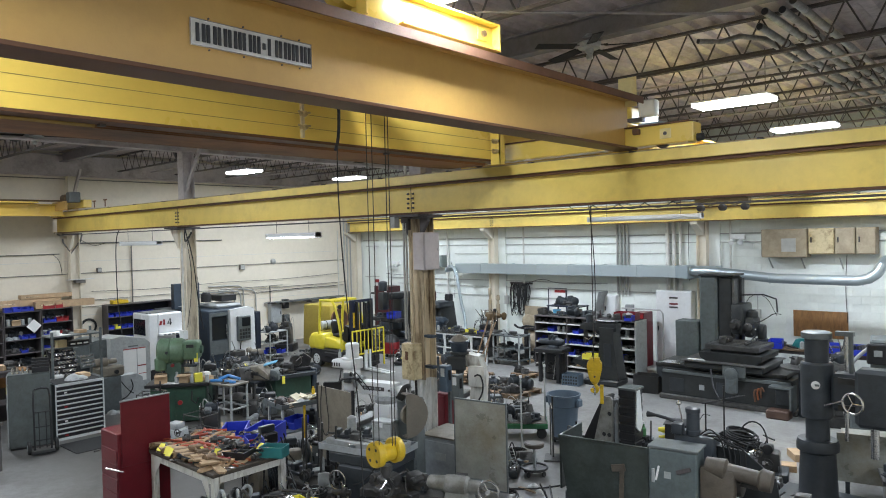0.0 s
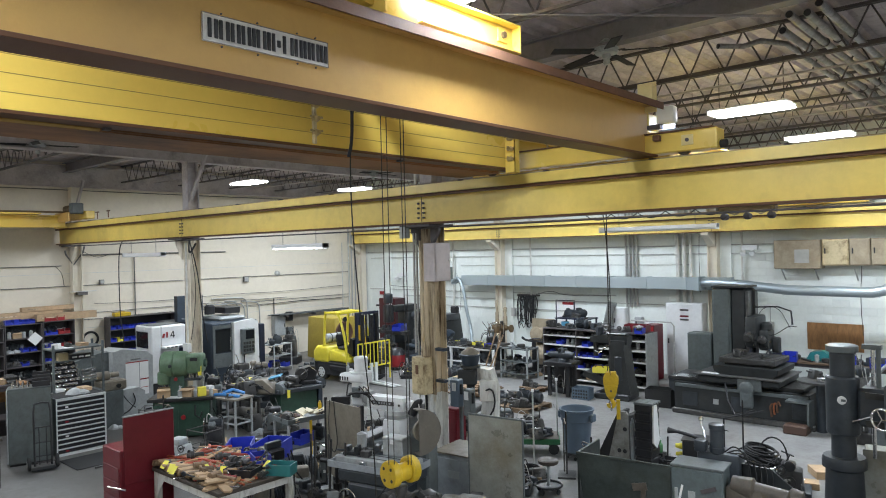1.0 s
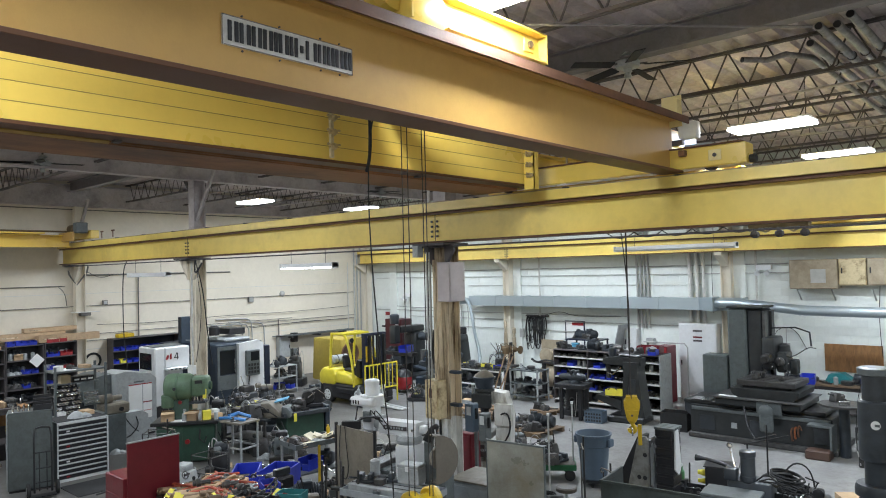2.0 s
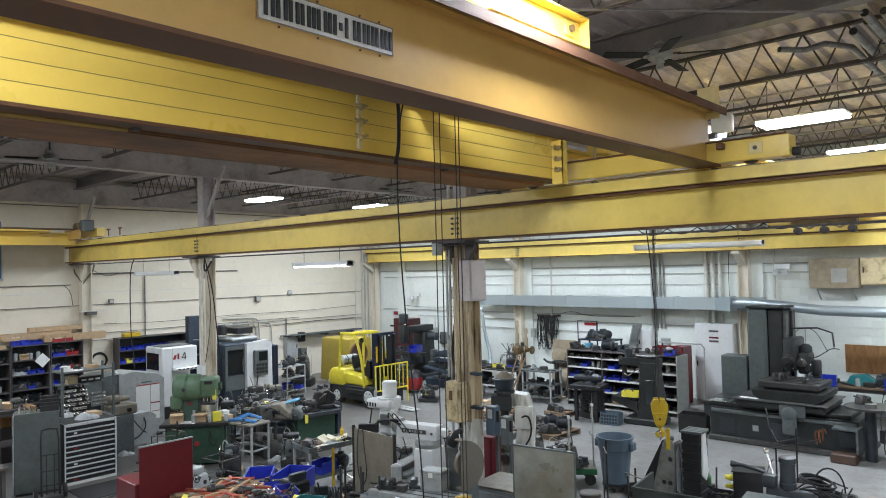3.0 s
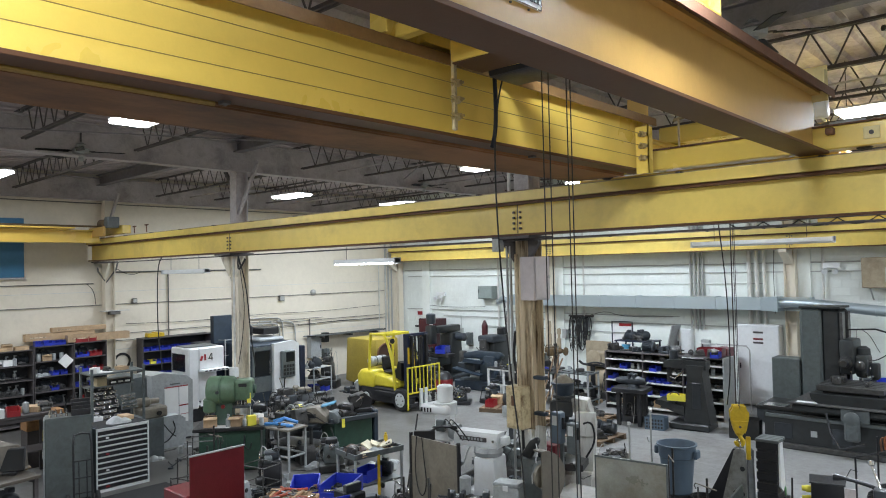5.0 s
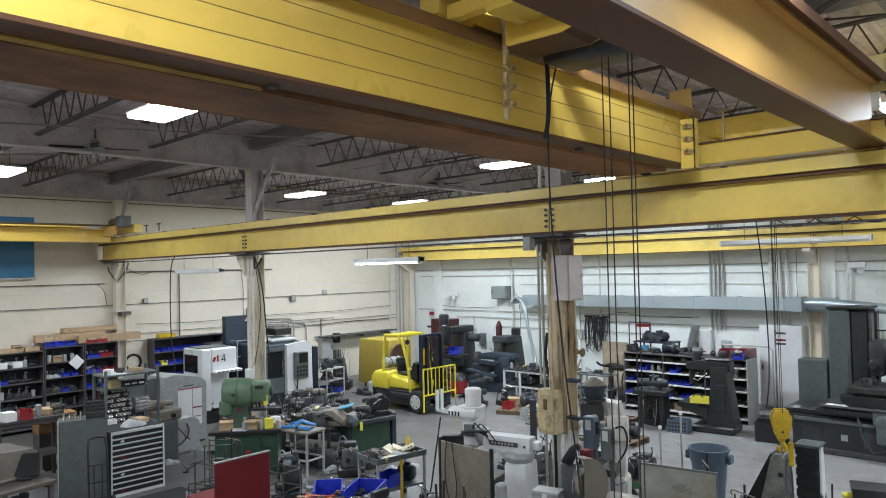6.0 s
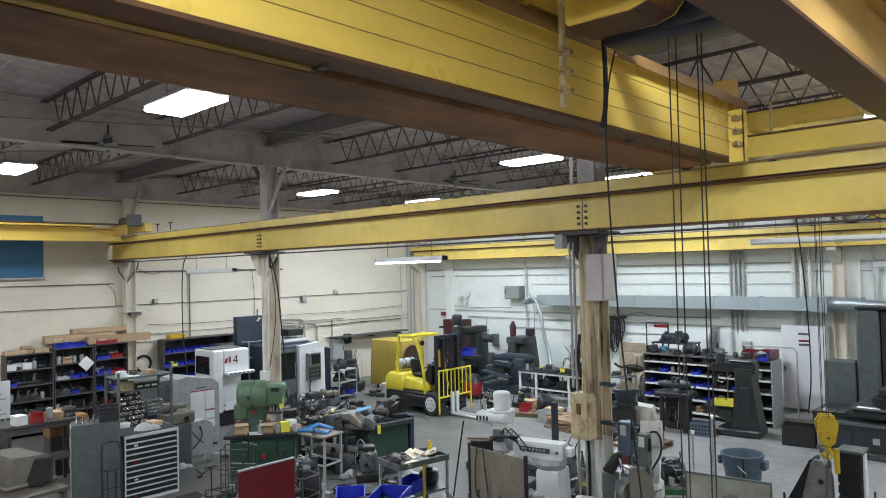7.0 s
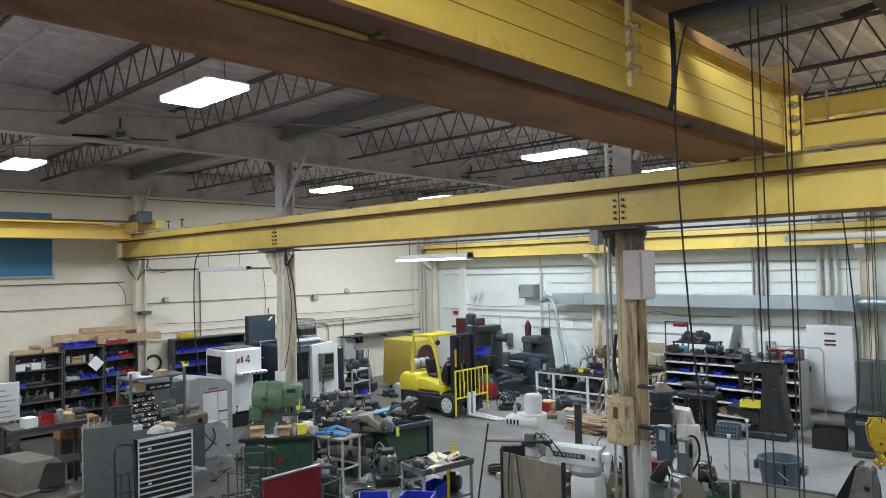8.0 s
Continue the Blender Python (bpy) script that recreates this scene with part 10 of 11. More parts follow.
part("rear_gear_case", [soft(box(0.72, 1.12, -0.3, -0.18, 0.45, 1.2), 0.04), lathe((0.78, -0.2, 1.2), (1.5, -0.2, 1.12), [(0, 0.1), (0.3, 0.13), (0.34, 0.09), (0.8, 0.09), (0.84, 0.13), (1, 0.12)], 18)], OILB, la, "oil-browned gear case")
part("splash_back", prism([(0.75, 0.7), (1.5, 0.7), (1.45, 1.0), (1.1, 1.28), (0.75, 1.3)], "y", 0.3, 0.33), DARKM, la)
part("drive_base", soft(box(0.3, 0.78, 0.16, 0.5, 1.09, 1.42), 0.03), MACHINE, la)
part("air_gun", [lathe((-0.1, 0.36, 1.57), (0.02, 0.35, 1.57), [(0, 0.042), (0.3, 0.034), (1, 0.018)], 12), tube(bend([(0.02, 0.35, 1.57), (0.18, 0.33, 1.55), (0.3, 0.32, 1.52), (0.4, 0.3, 1.4)], 2), 0.022, 8)], BLACK, la, "black air gun with a flared nozzle")
part("drive_motor", lathe((0.52, 0.23, 1.4), (0.52, 0.23, 1.765), [(0, 0.07), (0.05, 0.088), (0.2, 0.088), (0.22, 0.08), (0.8, 0.08), (0.82, 0.09), (0.96, 0.09), (1, 0.06)], 22), MACHINE, la)
part("terminal_box", soft(box(0.28, 0.42, 0.1, 0.24, 1.42, 1.56), 0.02), MACHINE, la)
part("ball_lever", [cyl((0.36, 0.42, 1.38), (0.235, 0.62, 1.68), 0.012, n=8), lathe((0.235, 0.62, 1.665), (0.23, 0.63, 1.73), [(0, 0.015), (0.3, 0.033), (0.7, 0.033), (1, 0.012)], 12)], CHROME, la)
for k in range(5):
    part("wire", tube(bend([(0.6 + 0.03 * k, 0.24, 1.42), (0.75 + 0.05 * k, 0.16, 1.56 - 0.05 * k), (0.9 + 0.06 * k, 0.2, 1.35), (0.88 + 0.06 * k, 0.26, 1.02)]), 0.009, 5), RUBBER, la)
part("bed", box(0.7, 4.4, -0.24, 0.24, 0.45, 0.62, 0.02), MACHINE, la)
for y in (-0.2, -0.08, 0.06, 0.18):
    part("way", box(0.72, 4.4, y, y + 0.05, 0.622, 0.68, 0.01), IRON, la)
part("pedestal", box(0.72, 1.6, -0.28, 0.28, 0, 0.45, 0.03), MACHINE, la)
part("pedestal", box(3.5, 4.4, -0.28, 0.28, 0, 0.45, 0.03), MACHINE, la)
part("chip_tray", box(1.6, 3.5, -0.4, 0.4, 0.2, 0.26, 0.02), MACHINE, la)
part("lead_screw", cyl((0.75, -0.3, 0.5), (4.35, -0.3, 0.5), 0.02, n=8), CHROME, la)
part("carriage", box(1.5, 2.1, -0.36, 0.34, 0.69, 0.82, 0.02), MACHINE, la)
part("tool_post", box(1.7, 1.86, -0.1, 0.06, 0.822, 0.98, 0.01), IRON, la)
part("carriage_wheel", hoop((1.65, -0.42, 0.6), "y", 0.12, 0.015, 18, 6), CHROME, la)
part("data_plate", box(0.34, 0.42, -0.386, -0.381, 1.02, 1.1), LGREY, la)
part("handle", box(0.19, 0.23, -0.4, -0.381, 0.95, 1.12, 0.006), LGREY, la)
part("guard_strut", [moved(box(-0.03, 0.03, -0.386, -0.373, 0.5, 1.06, 0.004), pose(-0.22, 0, 0, 0, 2, 0)), moved(box(-0.09, 0.09, -0.386, -0.373, 0, 0.09, 0.004), pose(-0.22, 0, 1.0, 0, -12, 0))], OILB, la, "oil-stained strut")
part("lever_plate", moved(box(-0.09, 0.09, -0.4, -0.386, 0, 0.05, 0.004), pose(0.58, 0, 1.12, 0, -22, 0)), STEEL_DARK, la)
part("worn_patch", moved(box(-0.012, 0.012, -0.386, -0.381, 0, 0.18), pose(0.24, 0, 0.98, 0, 12, 0)), PAPER, la, "pale scratched strip")
part("left_cabinet", box(-1.0, 0.14, -0.3, 0.35, 0.05, 0.6, 0.02), MACHINE, la)
strew(-3.3, -2.6, 8.1, 8.6, 1.0, 2, ("lump",), 76, (1.0, 1.2))
strew(-2.0, -0.6, 8.6, 9.0, 0.69, 6, ("lump", "brightblock", "block", "turned"), 77, (0.8, 1.1))

# radial drill
rd = thing("radial_drill", "dark grey radial drill with a thick round column", "radial drill", (-2.6, 10.6, 0), 0)
part("base", box(-0.55, 1.6, -0.5, 0.5, 0, 0.2, 0.03), MACHINE, rd)
part("pedestal", lathe((0, 0, 0.2), (0, 0, 1.05), [(0, 0.28), (0.1, 0.25), (0.8, 0.225), (0.83, 0.27), (0.93, 0.27), (1, 0.25)], 26), MACHINE, rd)
part("column", cyl((0, 0, 1.05), (0, 0, 2.46), 0.15, n=28), MACHINE, rd)
part("sleeve", lathe((0, 0, 1.35), (0, 0, 2.12), [(0, 0.19), (0.03, 0.205), (0.97, 0.205), (1, 0.19)], 28), MACHINE, rd)
part("cap", lathe((0, 0, 2.44), (0, 0, 2.54), [(0, 0.17), (0.1, 0.195), (0.85, 0.195), (1, 0.16)], 26), MGREY, rd)
part("badge", cyl((0.03, -0.2, 1.83), (0.035, -0.214, 1.83), 0.055, n=20), PAPER, rd, "round white badge")
part("badge_bar", box(-0.01, 0.08, -0.218, -0.2145, 1.815, 1.845), MGREY, rd)
part("arm", box(0.2, 2.2, -0.16, 0.16, 1.5, 2.0, 0.04), MACHINE, rd)
for z in (1.52, 1.88):
    part("arm_slideway", box(0.3, 2.2, -0.2, -0.165, z, z + 0.08), IRON, rd)
part("top_bracket", [box(0.24, 0.46, -0.05, 0.05, 2.5, 2.56), cyl((0.42, 0, 2.0), (0.42, 0, 2.52), 0.03, n=10)], MGREY, rd)
hd = part("drill_head", box(0.55, 1.0, -0.5, -0.2, 1.4, 2.15, 0.05), MACHINE, rd)
part("spindle", cyl((0.75, -0.35, 1.0), (0.75, -0.35, 1.4), 0.05, n=14), CHROME, hd)
wh = part("handwheel", moved(hoop((0, 0, 0), "y", 0.13, 0.016, 24, 8), pose(0.55, -0.58, 1.72, 0, 0, -20)), CHROME, rd, "bright spoked handwheel")
for k in range(3):
    part("spoke", moved(cyl((0, 0, 0), (0.13 * math.cos(k * 2.09), 0, 0.13 * math.sin(k * 2.09)), 0.01, n=6), pose(0.55, -0.58, 1.72, 0, 0, -20)), CHROME, wh)
part("grip", tube([(0.45, -0.6, 1.75), (0.25, -0.7, 1.68)], 0.012, 6), CHROME, wh)
part("elevating_screw", cyl((0.34, 0.1, 1.05), (0.34, 0.1, 2.5), 0.025, n=10), CHROME, rd)
strew(-3.2, -2.3, 9.95, 10.35, 0.001, 4, JUNK, 78, (1.2, 1.8))

# grey machine with control panels behind the radial drill
cp = thing("control_machine", "grey-green machine with a control panel and striped label", "machine tool", (-2.0, 13.6, 0), 10)
part("body", box(-0.8, 0.9, -0.4, 0.5, 0, 1.2, 0.03), MGREY, cp)
part("upper", box(-0.5, 0.8, -0.35, 0.4, 1.2, 2.1, 0.03), MGREY, cp)
part("panel", box(-0.55, 0.3, -0.45, -0.36, 1.72, 2.05, 0.02), BLACK, cp)
for k in range(4):
    part("key", box(-0.45 + 0.18 * k, -0.33 + 0.18 * k, -0.458, -0.451, 1.85, 1.95), LGREY, cp)
part("red_stripe", box(-0.4, 0.25, -0.356, -0.351, 1.42, 1.52), REDP, cp)
part("white_stripe", box(-0.4, 0.25, -0.356, -0.351, 1.53, 1.57), PAPER, cp)
part("arm", tube(bend([(-0.5, -0.4, 2.0), (-0.75, -0.4, 1.75), (-0.95, -0.4, 1.35)], 2), 0.03, 8), LGREY, cp)
part("tall_box", box(0.15, 0.9, -0.1, 0.5, 2.1, 2.6, 0.03), BLACK, cp)
sc = thing("sheet_cart", "low cart stacked with pale steel sheets", "cart", (-1.7, 12.0, 0), 12)
part("deck", box(-0.9, 1.0, -0.5, 0.5, 0.75, 0.8), MACHINE, sc)
for k in range(4):
    part("steel_sheet", moved(box(-0.9 + 0.04 * k, 1.0, -0.48, 0.5 - 0.03 * k, 0.802 + 0.012 * k, 0.81 + 0.012 * k), pose(0, 0, 0, 0, 0, 1.5 * k)), SHEET, sc)
part("upright_sheet", box(-0.95, 1.0, -0.56, -0.53, 0.3, 1.0), SHEET, sc)
legs4(sc, 1.7, 0.9, 0.75, 0.06, MACHINE)
solid("work_stand", [box(-0.6, 0.6, -0.3, 0.3, 0.6, 0.66), box(-0.55, -0.48, -0.25, 0.25, 0, 0.6), box(0.48, 0.55, -0.25, 0.25, 0, 0.6)], IRON, "dark low work stand beside the drill", "stand", (-1.3, 10.9, 0), 15)
strew(-1.8, -0.9, 10.75, 11.1, 0.661, 5, JUNK + ("carton",), 79, (0.9, 1.3))
# cable trailing on the floor by the stool
solid("floor_cable", tube(bend([(-6.9, 8.6, 0.012), (-6.4, 8.75, 0.012), (-6.0, 9.2, 0.012), (-5.75, 9.9, 0.012), (-5.7, 10.4, 0.1)], 2), 0.012, 6), RUBBER, "black cable trailing across the floor", "cable")
strew(-6.4, -5.9, 8.75, 9.2, 0, 3, ("rag", "plank"), 81, (0.5, 0.7))


# ---- dark machine assemblies standing between the machines ----
def assembly(x, y, z, w, d, h, seed, label, tone=0):
    """A small dark machine or sub-assembly built from castings, shafts and wheels."""
    r = random.Random(seed)
    mats = (IRON, MACHINE, BLACK, IRON, MGREY) if tone == 0 else (MGREY, LGREY, MACHINE, IRON, STAINED)
    a = thing("machine_assembly", label, "machine assembly", (x, y, z), r.uniform(-40, 40), "machine assemblies")
    part("base", soft(box(-w / 2, w / 2, -d / 2, d / 2, 0, h * 0.22), 0.025), r.choice(mats[:3]), a)
    part("body", soft(prism([(-w * 0.35, h * 0.22), (w * 0.32, h * 0.22), (w * r.uniform(0.15, 0.3), h * 0.7), (-w * r.uniform(0.1, 0.3), h * 0.75)], "y", -d * 0.32, d * 0.3), 0.035), r.choice(mats), a)
    for k in range(r.randint(2, 4)):
        cx, cy, cz = r.uniform(-w * 0.35, w * 0.35), r.uniform(-d * 0.4, d * 0.2), h * r.uniform(0.3, 0.85)
        l = w * r.uniform(0.2, 0.55)
        if r.random() < 0.5:
            part("shaft", lathe((cx - l / 2, cy, cz), (cx + l / 2, cy, cz), [(0, 0.03), (0.2, 0.03), (0.22, 0.06), (0.6, 0.06), (0.62, 0.04), (1, 0.035)], 12), r.choice((IRON, CHROME, IRON)), a)
        else:
            part("boss", lathe((cx, cy - l / 3, cz), (cx, cy + l / 3, cz), [(0, 0.05), (0.15, 0.08), (0.8, 0.08), (1, 0.05)], 12), r.choice(mats), a)
    for k in range(r.randint(1, 3)):
        cx, cz = r.uniform(-w * 0.4, w * 0.4), h * r.uniform(0.35, 0.8)
        rad = r.uniform(0.06, 0.11)
        wl = part("handwheel", hoop((cx, -d * 0.42, cz), "y", rad, 0.01, 16, 6), r.choice((CHROME, IRON, BLACK)), a)
        part("hub", cyl((cx, -d * 0.45, cz), (cx, -d * 0.25, cz), 0.022, n=8), IRON, wl)
        for q in range(3):
            part("spoke", cyl((cx, -d * 0.42, cz), (cx + rad * math.cos(q * 2.09), -d * 0.42, cz + rad * math.sin(q * 2.09)), 0.006, n=5), IRON, wl)
    for k in range(r.randint(1, 3)):
        cx, cy = r.uniform(-w * 0.35, w * 0.35), r.uniform(-d * 0.3, d * 0.3)
        part("lever", tube([(cx, cy, h * 0.6), (cx + r.uniform(-0.1, 0.1), cy - 0.05, h * 0.9), (cx + r.uniform(-0.15, 0.15), cy - 0.1, h * 1.1)], 0.011, 6), r.choice((BLACK, CHROME, IRON)), a)
    part("cover", soft(box(-w * 0.2, w * 0.15, -d * 0.25, d * 0.25, h * 0.7, h * 0.86), 0.04), r.choice(mats), a)
    for k in range(r.randint(1, 3)):
        s = r.choice((-1, 1))
        part("hose", tube(bend([(s * w * 0.2, 0, h * 0.7), (s * w * r.uniform(0.3, 0.5), -d * r.uniform(0.1, 0.4), h * r.uniform(0.8, 1.15)), (s * w * r.uniform(0.45, 0.6), -d * r.uniform(0.2, 0.5), h * 0.5), (s * w * 0.45, -d * r.uniform(0.3, 0.6), h * 0.05)], 2), r.uniform(0.006, 0.013), 6), RUBBER if k else r.choice((RUBBER, PIPE)), a)
    part("data_plate", box(-w * 0.12, w * 0.02, -d * 0.335, -d * 0.325, h * 0.4, h * 0.4 + 0.05), r.choice((PAPER, CHROME, TAGY, LGREY)), a)
    for k in range(3):
        cx = r.uniform(-w * 0.4, w * 0.4)
        part("bright_pin", cyl((cx, -d * 0.3, h * 0.22), (cx, -d * r.uniform(0.3, 0.5), h * r.uniform(0.3, 0.6)), 0.012, n=6), CHROME, a)
    return a


for i, (x, y, z, w, d, h, tone) in enumerate((
    (-13.2, 8.9, 0, 0.7, 0.5, 0.7, 0), (-12.7, 7.2, 0, 0.6, 0.5, 0.9, 0), (-12.2, 6.2, 0, 0.7, 0.5, 0.8, 1), (-15.9, 9.0, 0, 0.8, 0.6, 1.1, 0), (-16.3, 9.9, 0, 0.8, 0.6, 1.0, 0),
    (-16.2, 8.2, 0, 0.7, 0.6, 1.0, 1), (-15.6, 10.4, 0, 0.8, 0.6, 0.95, 0), (-17.2, 10.6, 0, 0.8, 0.7, 1.1, 0), (-17.8, 11.6, 0, 0.8, 0.7, 0.9, 1), (-16.9, 11.7, 0, 0.7, 0.6, 0.7, 0),
    (-9.6, 9.4, 0, 0.8, 0.6, 0.9, 0), (-9.2, 10.3, 0, 0.8, 0.6, 0.8, 1), (-10.2, 10.9, 0, 0.7, 0.6, 0.7, 0), (-10.3, 9.3, 0, 0.6, 0.5, 0.8, 0),
    (-8.7, 12.2, 0, 0.6, 0.5, 0.5, 0), (-9.6, 12.4, 0, 0.7, 0.5, 0.45, 0), (-7.0, 9.2, 0, 0.5, 0.4, 0.6, 1), (-9.5, 7.4, 0, 0.5, 0.4, 0.8, 1), (-7.3, 5.5, 0, 0.5, 0.4, 0.9, 1),
    (-6.2, 5.75, 0, 0.6, 0.4, 0.85, 1), (-5.6, 5.5, 0, 0.6, 0.45, 0.8, 1), (-5.0, 5.9, 0, 0.6, 0.5, 0.9, 1), (-4.7, 6.9, 0, 0.6, 0.5, 0.9, 1), (-7.9, 5.4, 0, 0.5, 0.4, 0.7, 0),
    (-8.6, 6.2, 0, 0.5, 0.4, 1.0, 1), (-9.1, 5.9, 0, 0.4, 0.4, 0.8, 1), (-7.1, 7.0, 0, 0.5, 0.4, 1.0, 1), (-14.8, 16.0, 0, 0.6, 0.5, 0.6, 0), (-15.5, 15.4, 0, 0.6, 0.5, 0.5, 0),
    (-17.6, 16.6, 0, 0.7, 0.6, 0.9, 0), (-18.3, 16.9, 0, 0.7, 0.6, 1.0, 0), (-19.4, 17.4, 0, 0.6, 0.6, 1.1, 0), (-14.4, 18.1, 0, 0.7, 0.6, 1.2, 0), (-15.0, 18.9, 0, 0.7, 0.6, 1.3, 1),
    (-12.3, 18.5, 0, 0.6, 0.5, 0.9, 0), (-10.6, 16.3, 0, 0.6, 0.5, 0.7, 0), (-3.6, 11.7, 0, 0.6, 0.5, 0.6, 0), (-3.5, 15.6, 0, 0.7, 0.6, 1.0, 0), (-2.9, 16.6, 0, 0.9, 0.7, 1.2, 1),
    (-3.8, 17.6, 0, 0.8, 0.7, 1.3, 0), (-2.2, 15.2, 0, 0.8, 0.7, 1.3, 1), (-1.5, 9.7, 0, 0.8, 0.6, 0.7, 0), (-0.8, 10.2, 0, 0.8, 0.6, 0.8, 0), (-2.9, 9.6, 0, 0.6, 0.5, 0.5, 0),
    (-21.0, 14.9, 0, 0.7, 0.6, 1.2, 0), (-21.8, 15.6, 0, 0.6, 0.5, 1.0, 1), (-21.9, 13.9, 0, 0.6, 0.6, 1.2, 0), (-20.9, 8.3, 0, 0.7, 0.6, 1.2, 0), (-19.6, 6.6, 0, 0.8, 0.7, 1.1, 0),
    (-19.2, 5.8, 0, 0.7, 0.6, 1.0, 1), (-20.2, 4.6, 0, 0.8, 0.7, 1.0, 0), (-17.3, 3.3, 0, 0.8, 0.7, 1.0, 0), (-16.6, 2.6, 0, 0.8, 0.6, 0.9, 1), (-18.6, 3.4, 0, 0.8, 0.6, 1.0, 0),
)):
    assembly(x, y, z, w, d, h, 200 + i, "oily dark machine sub-assembly with handwheels and levers" if tone == 0 else "worn grey machine sub-assembly with handwheels and levers", tone)

# loose frames of thin rods, cables and hooks in the middle aisle
for i, (x, y, h) in enumerate(((-13.6, 6.6, 1.2), (-13.1, 6.2, 1.0), (-9.0, 11.4, 1.0), (-8.6, 10.6, 1.2), (-6.8, 10.4, 1.1), (-6.2, 10.2, 0.8))):
    s = thing("rod_stand", "thin dark rod stand with hooks", "stand", (x, y, 0), 30 * i, "rod stands")
    part("foot", box(-0.2, 0.2, -0.15, 0.15, 0, 0.03), IRON, s)
    part("rod", cyl((0, 0, 0.03), (0, 0, h), 0.016, n=8), IRON, s)
    part("rod", cyl((0.12, 0.05, 0.03), (0.14, 0.05, h * 0.8), 0.012, n=8), IRON, s)
    part("cross_bar", cyl((-0.2, 0, h * 0.85), (0.2, 0.04, h * 0.85), 0.01, n=6), STAINED, s)
    part("hook", tube([(0.2, 0.04, h * 0.85), (0.24, 0.04, h * 0.8), (0.2, 0.04, h * 0.75)], 0.01, 6), IRON, s)
for k, (x, y) in enumerate(((-13.4, 6.9), (-12.8, 8.0), (-9.9, 8.6), (-8.9, 9.0), (-7.4, 10.1), (-6.3, 8.3), (-5.9, 7.6), (-12.0, 10.6), (-14.9, 11.2))):
    small("coil", (x, y, 0.0), 50 * k, 1.1)
    small(("carton", "flatbox", "whitebox")[k % 3], (x + 0.35, y - 0.2, 0), 25 * k, 0.9)
strew(-12.9, -11.9, 8.6, 10.0, 0.0, 7, ("rod", "block", "rag", "turned"), 301, (0.8, 1.2))
strew(-7.6, -6.9, 8.9, 10.0, 0.0, 6, JUNK, 302, (1.0, 1.5))
strew(-13.5, -11.9, 12.2, 13.0, 0.0, 6, ("plank", "rod", "lump"), 303, (0.9, 1.3))
strew(-17.2, -15.8, 12.1, 12.9, 0.0, 5, JUNK, 304, (1.2, 1.8))


# ---- wire carts, hanging cables and floor litter ----
def wire_cart(x, y, w, d, h, turn, label):
    c = thing("wire_cart", label, "cart", (x, y, 0), turn, "wire carts")
    for sx in (-1, 1):
        for sy in (-1, 1):
            part("post", cyl((sx * w / 2, sy * d / 2, 0.09), (sx * w / 2, sy * d / 2, h), 0.011, n=6), IRON, c)
            part("caster", wheel((sx * w / 2, sy * d / 2, 0.045), "x", 0.045, 0.025, 10), RUBBER, c)
    for z in (0.14, h * 0.55, h - 0.02):
        for sy in (-1, 1):
            part("rail", cyl((-w / 2, sy * d / 2, z), (w / 2, sy * d / 2, z), 0.009, n=6), IRON, c)
        for sx in (-1, 1):
            part("rail", cyl((sx * w / 2, -d / 2, z), (sx * w / 2, d / 2, z), 0.009, n=6), IRON, c)
    for k in range(5):
        part("wire", cyl((-w / 2 + w * (k + 0.5) / 5, -d / 2, 0.14), (-w / 2 + w * (k + 0.5) / 5, d / 2, 0.14), 0.006, n=5), IRON, c)
    return c


for x, y, w, d, h, a in ((-13.35, 6.15, 0.5, 0.4, 0.8, 20), (-13.9, 6.55, 0.45, 0.4, 0.95, 50), (-12.9, 5.7, 0.4, 0.35, 0.6, 70), (-12.4, 6.8, 0.5, 0.4, 0.7, 10)):
    wire_cart(x, y, w, d, h, a, "bare wire-frame cart with thin dark rails")
    strew(x - 0.15, x + 0.15, y - 0.15, y + 0.15, 0.148, 4, JUNK, int(x * -10), (0.8, 1.2))
small("carton", (-12.55, 6.15, 0.0), 35, 1.3)
small("paper", (-12.45, 6.05, 0.33), 15, 0.7)
# cables slung over the machines
r9 = random.Random(91)
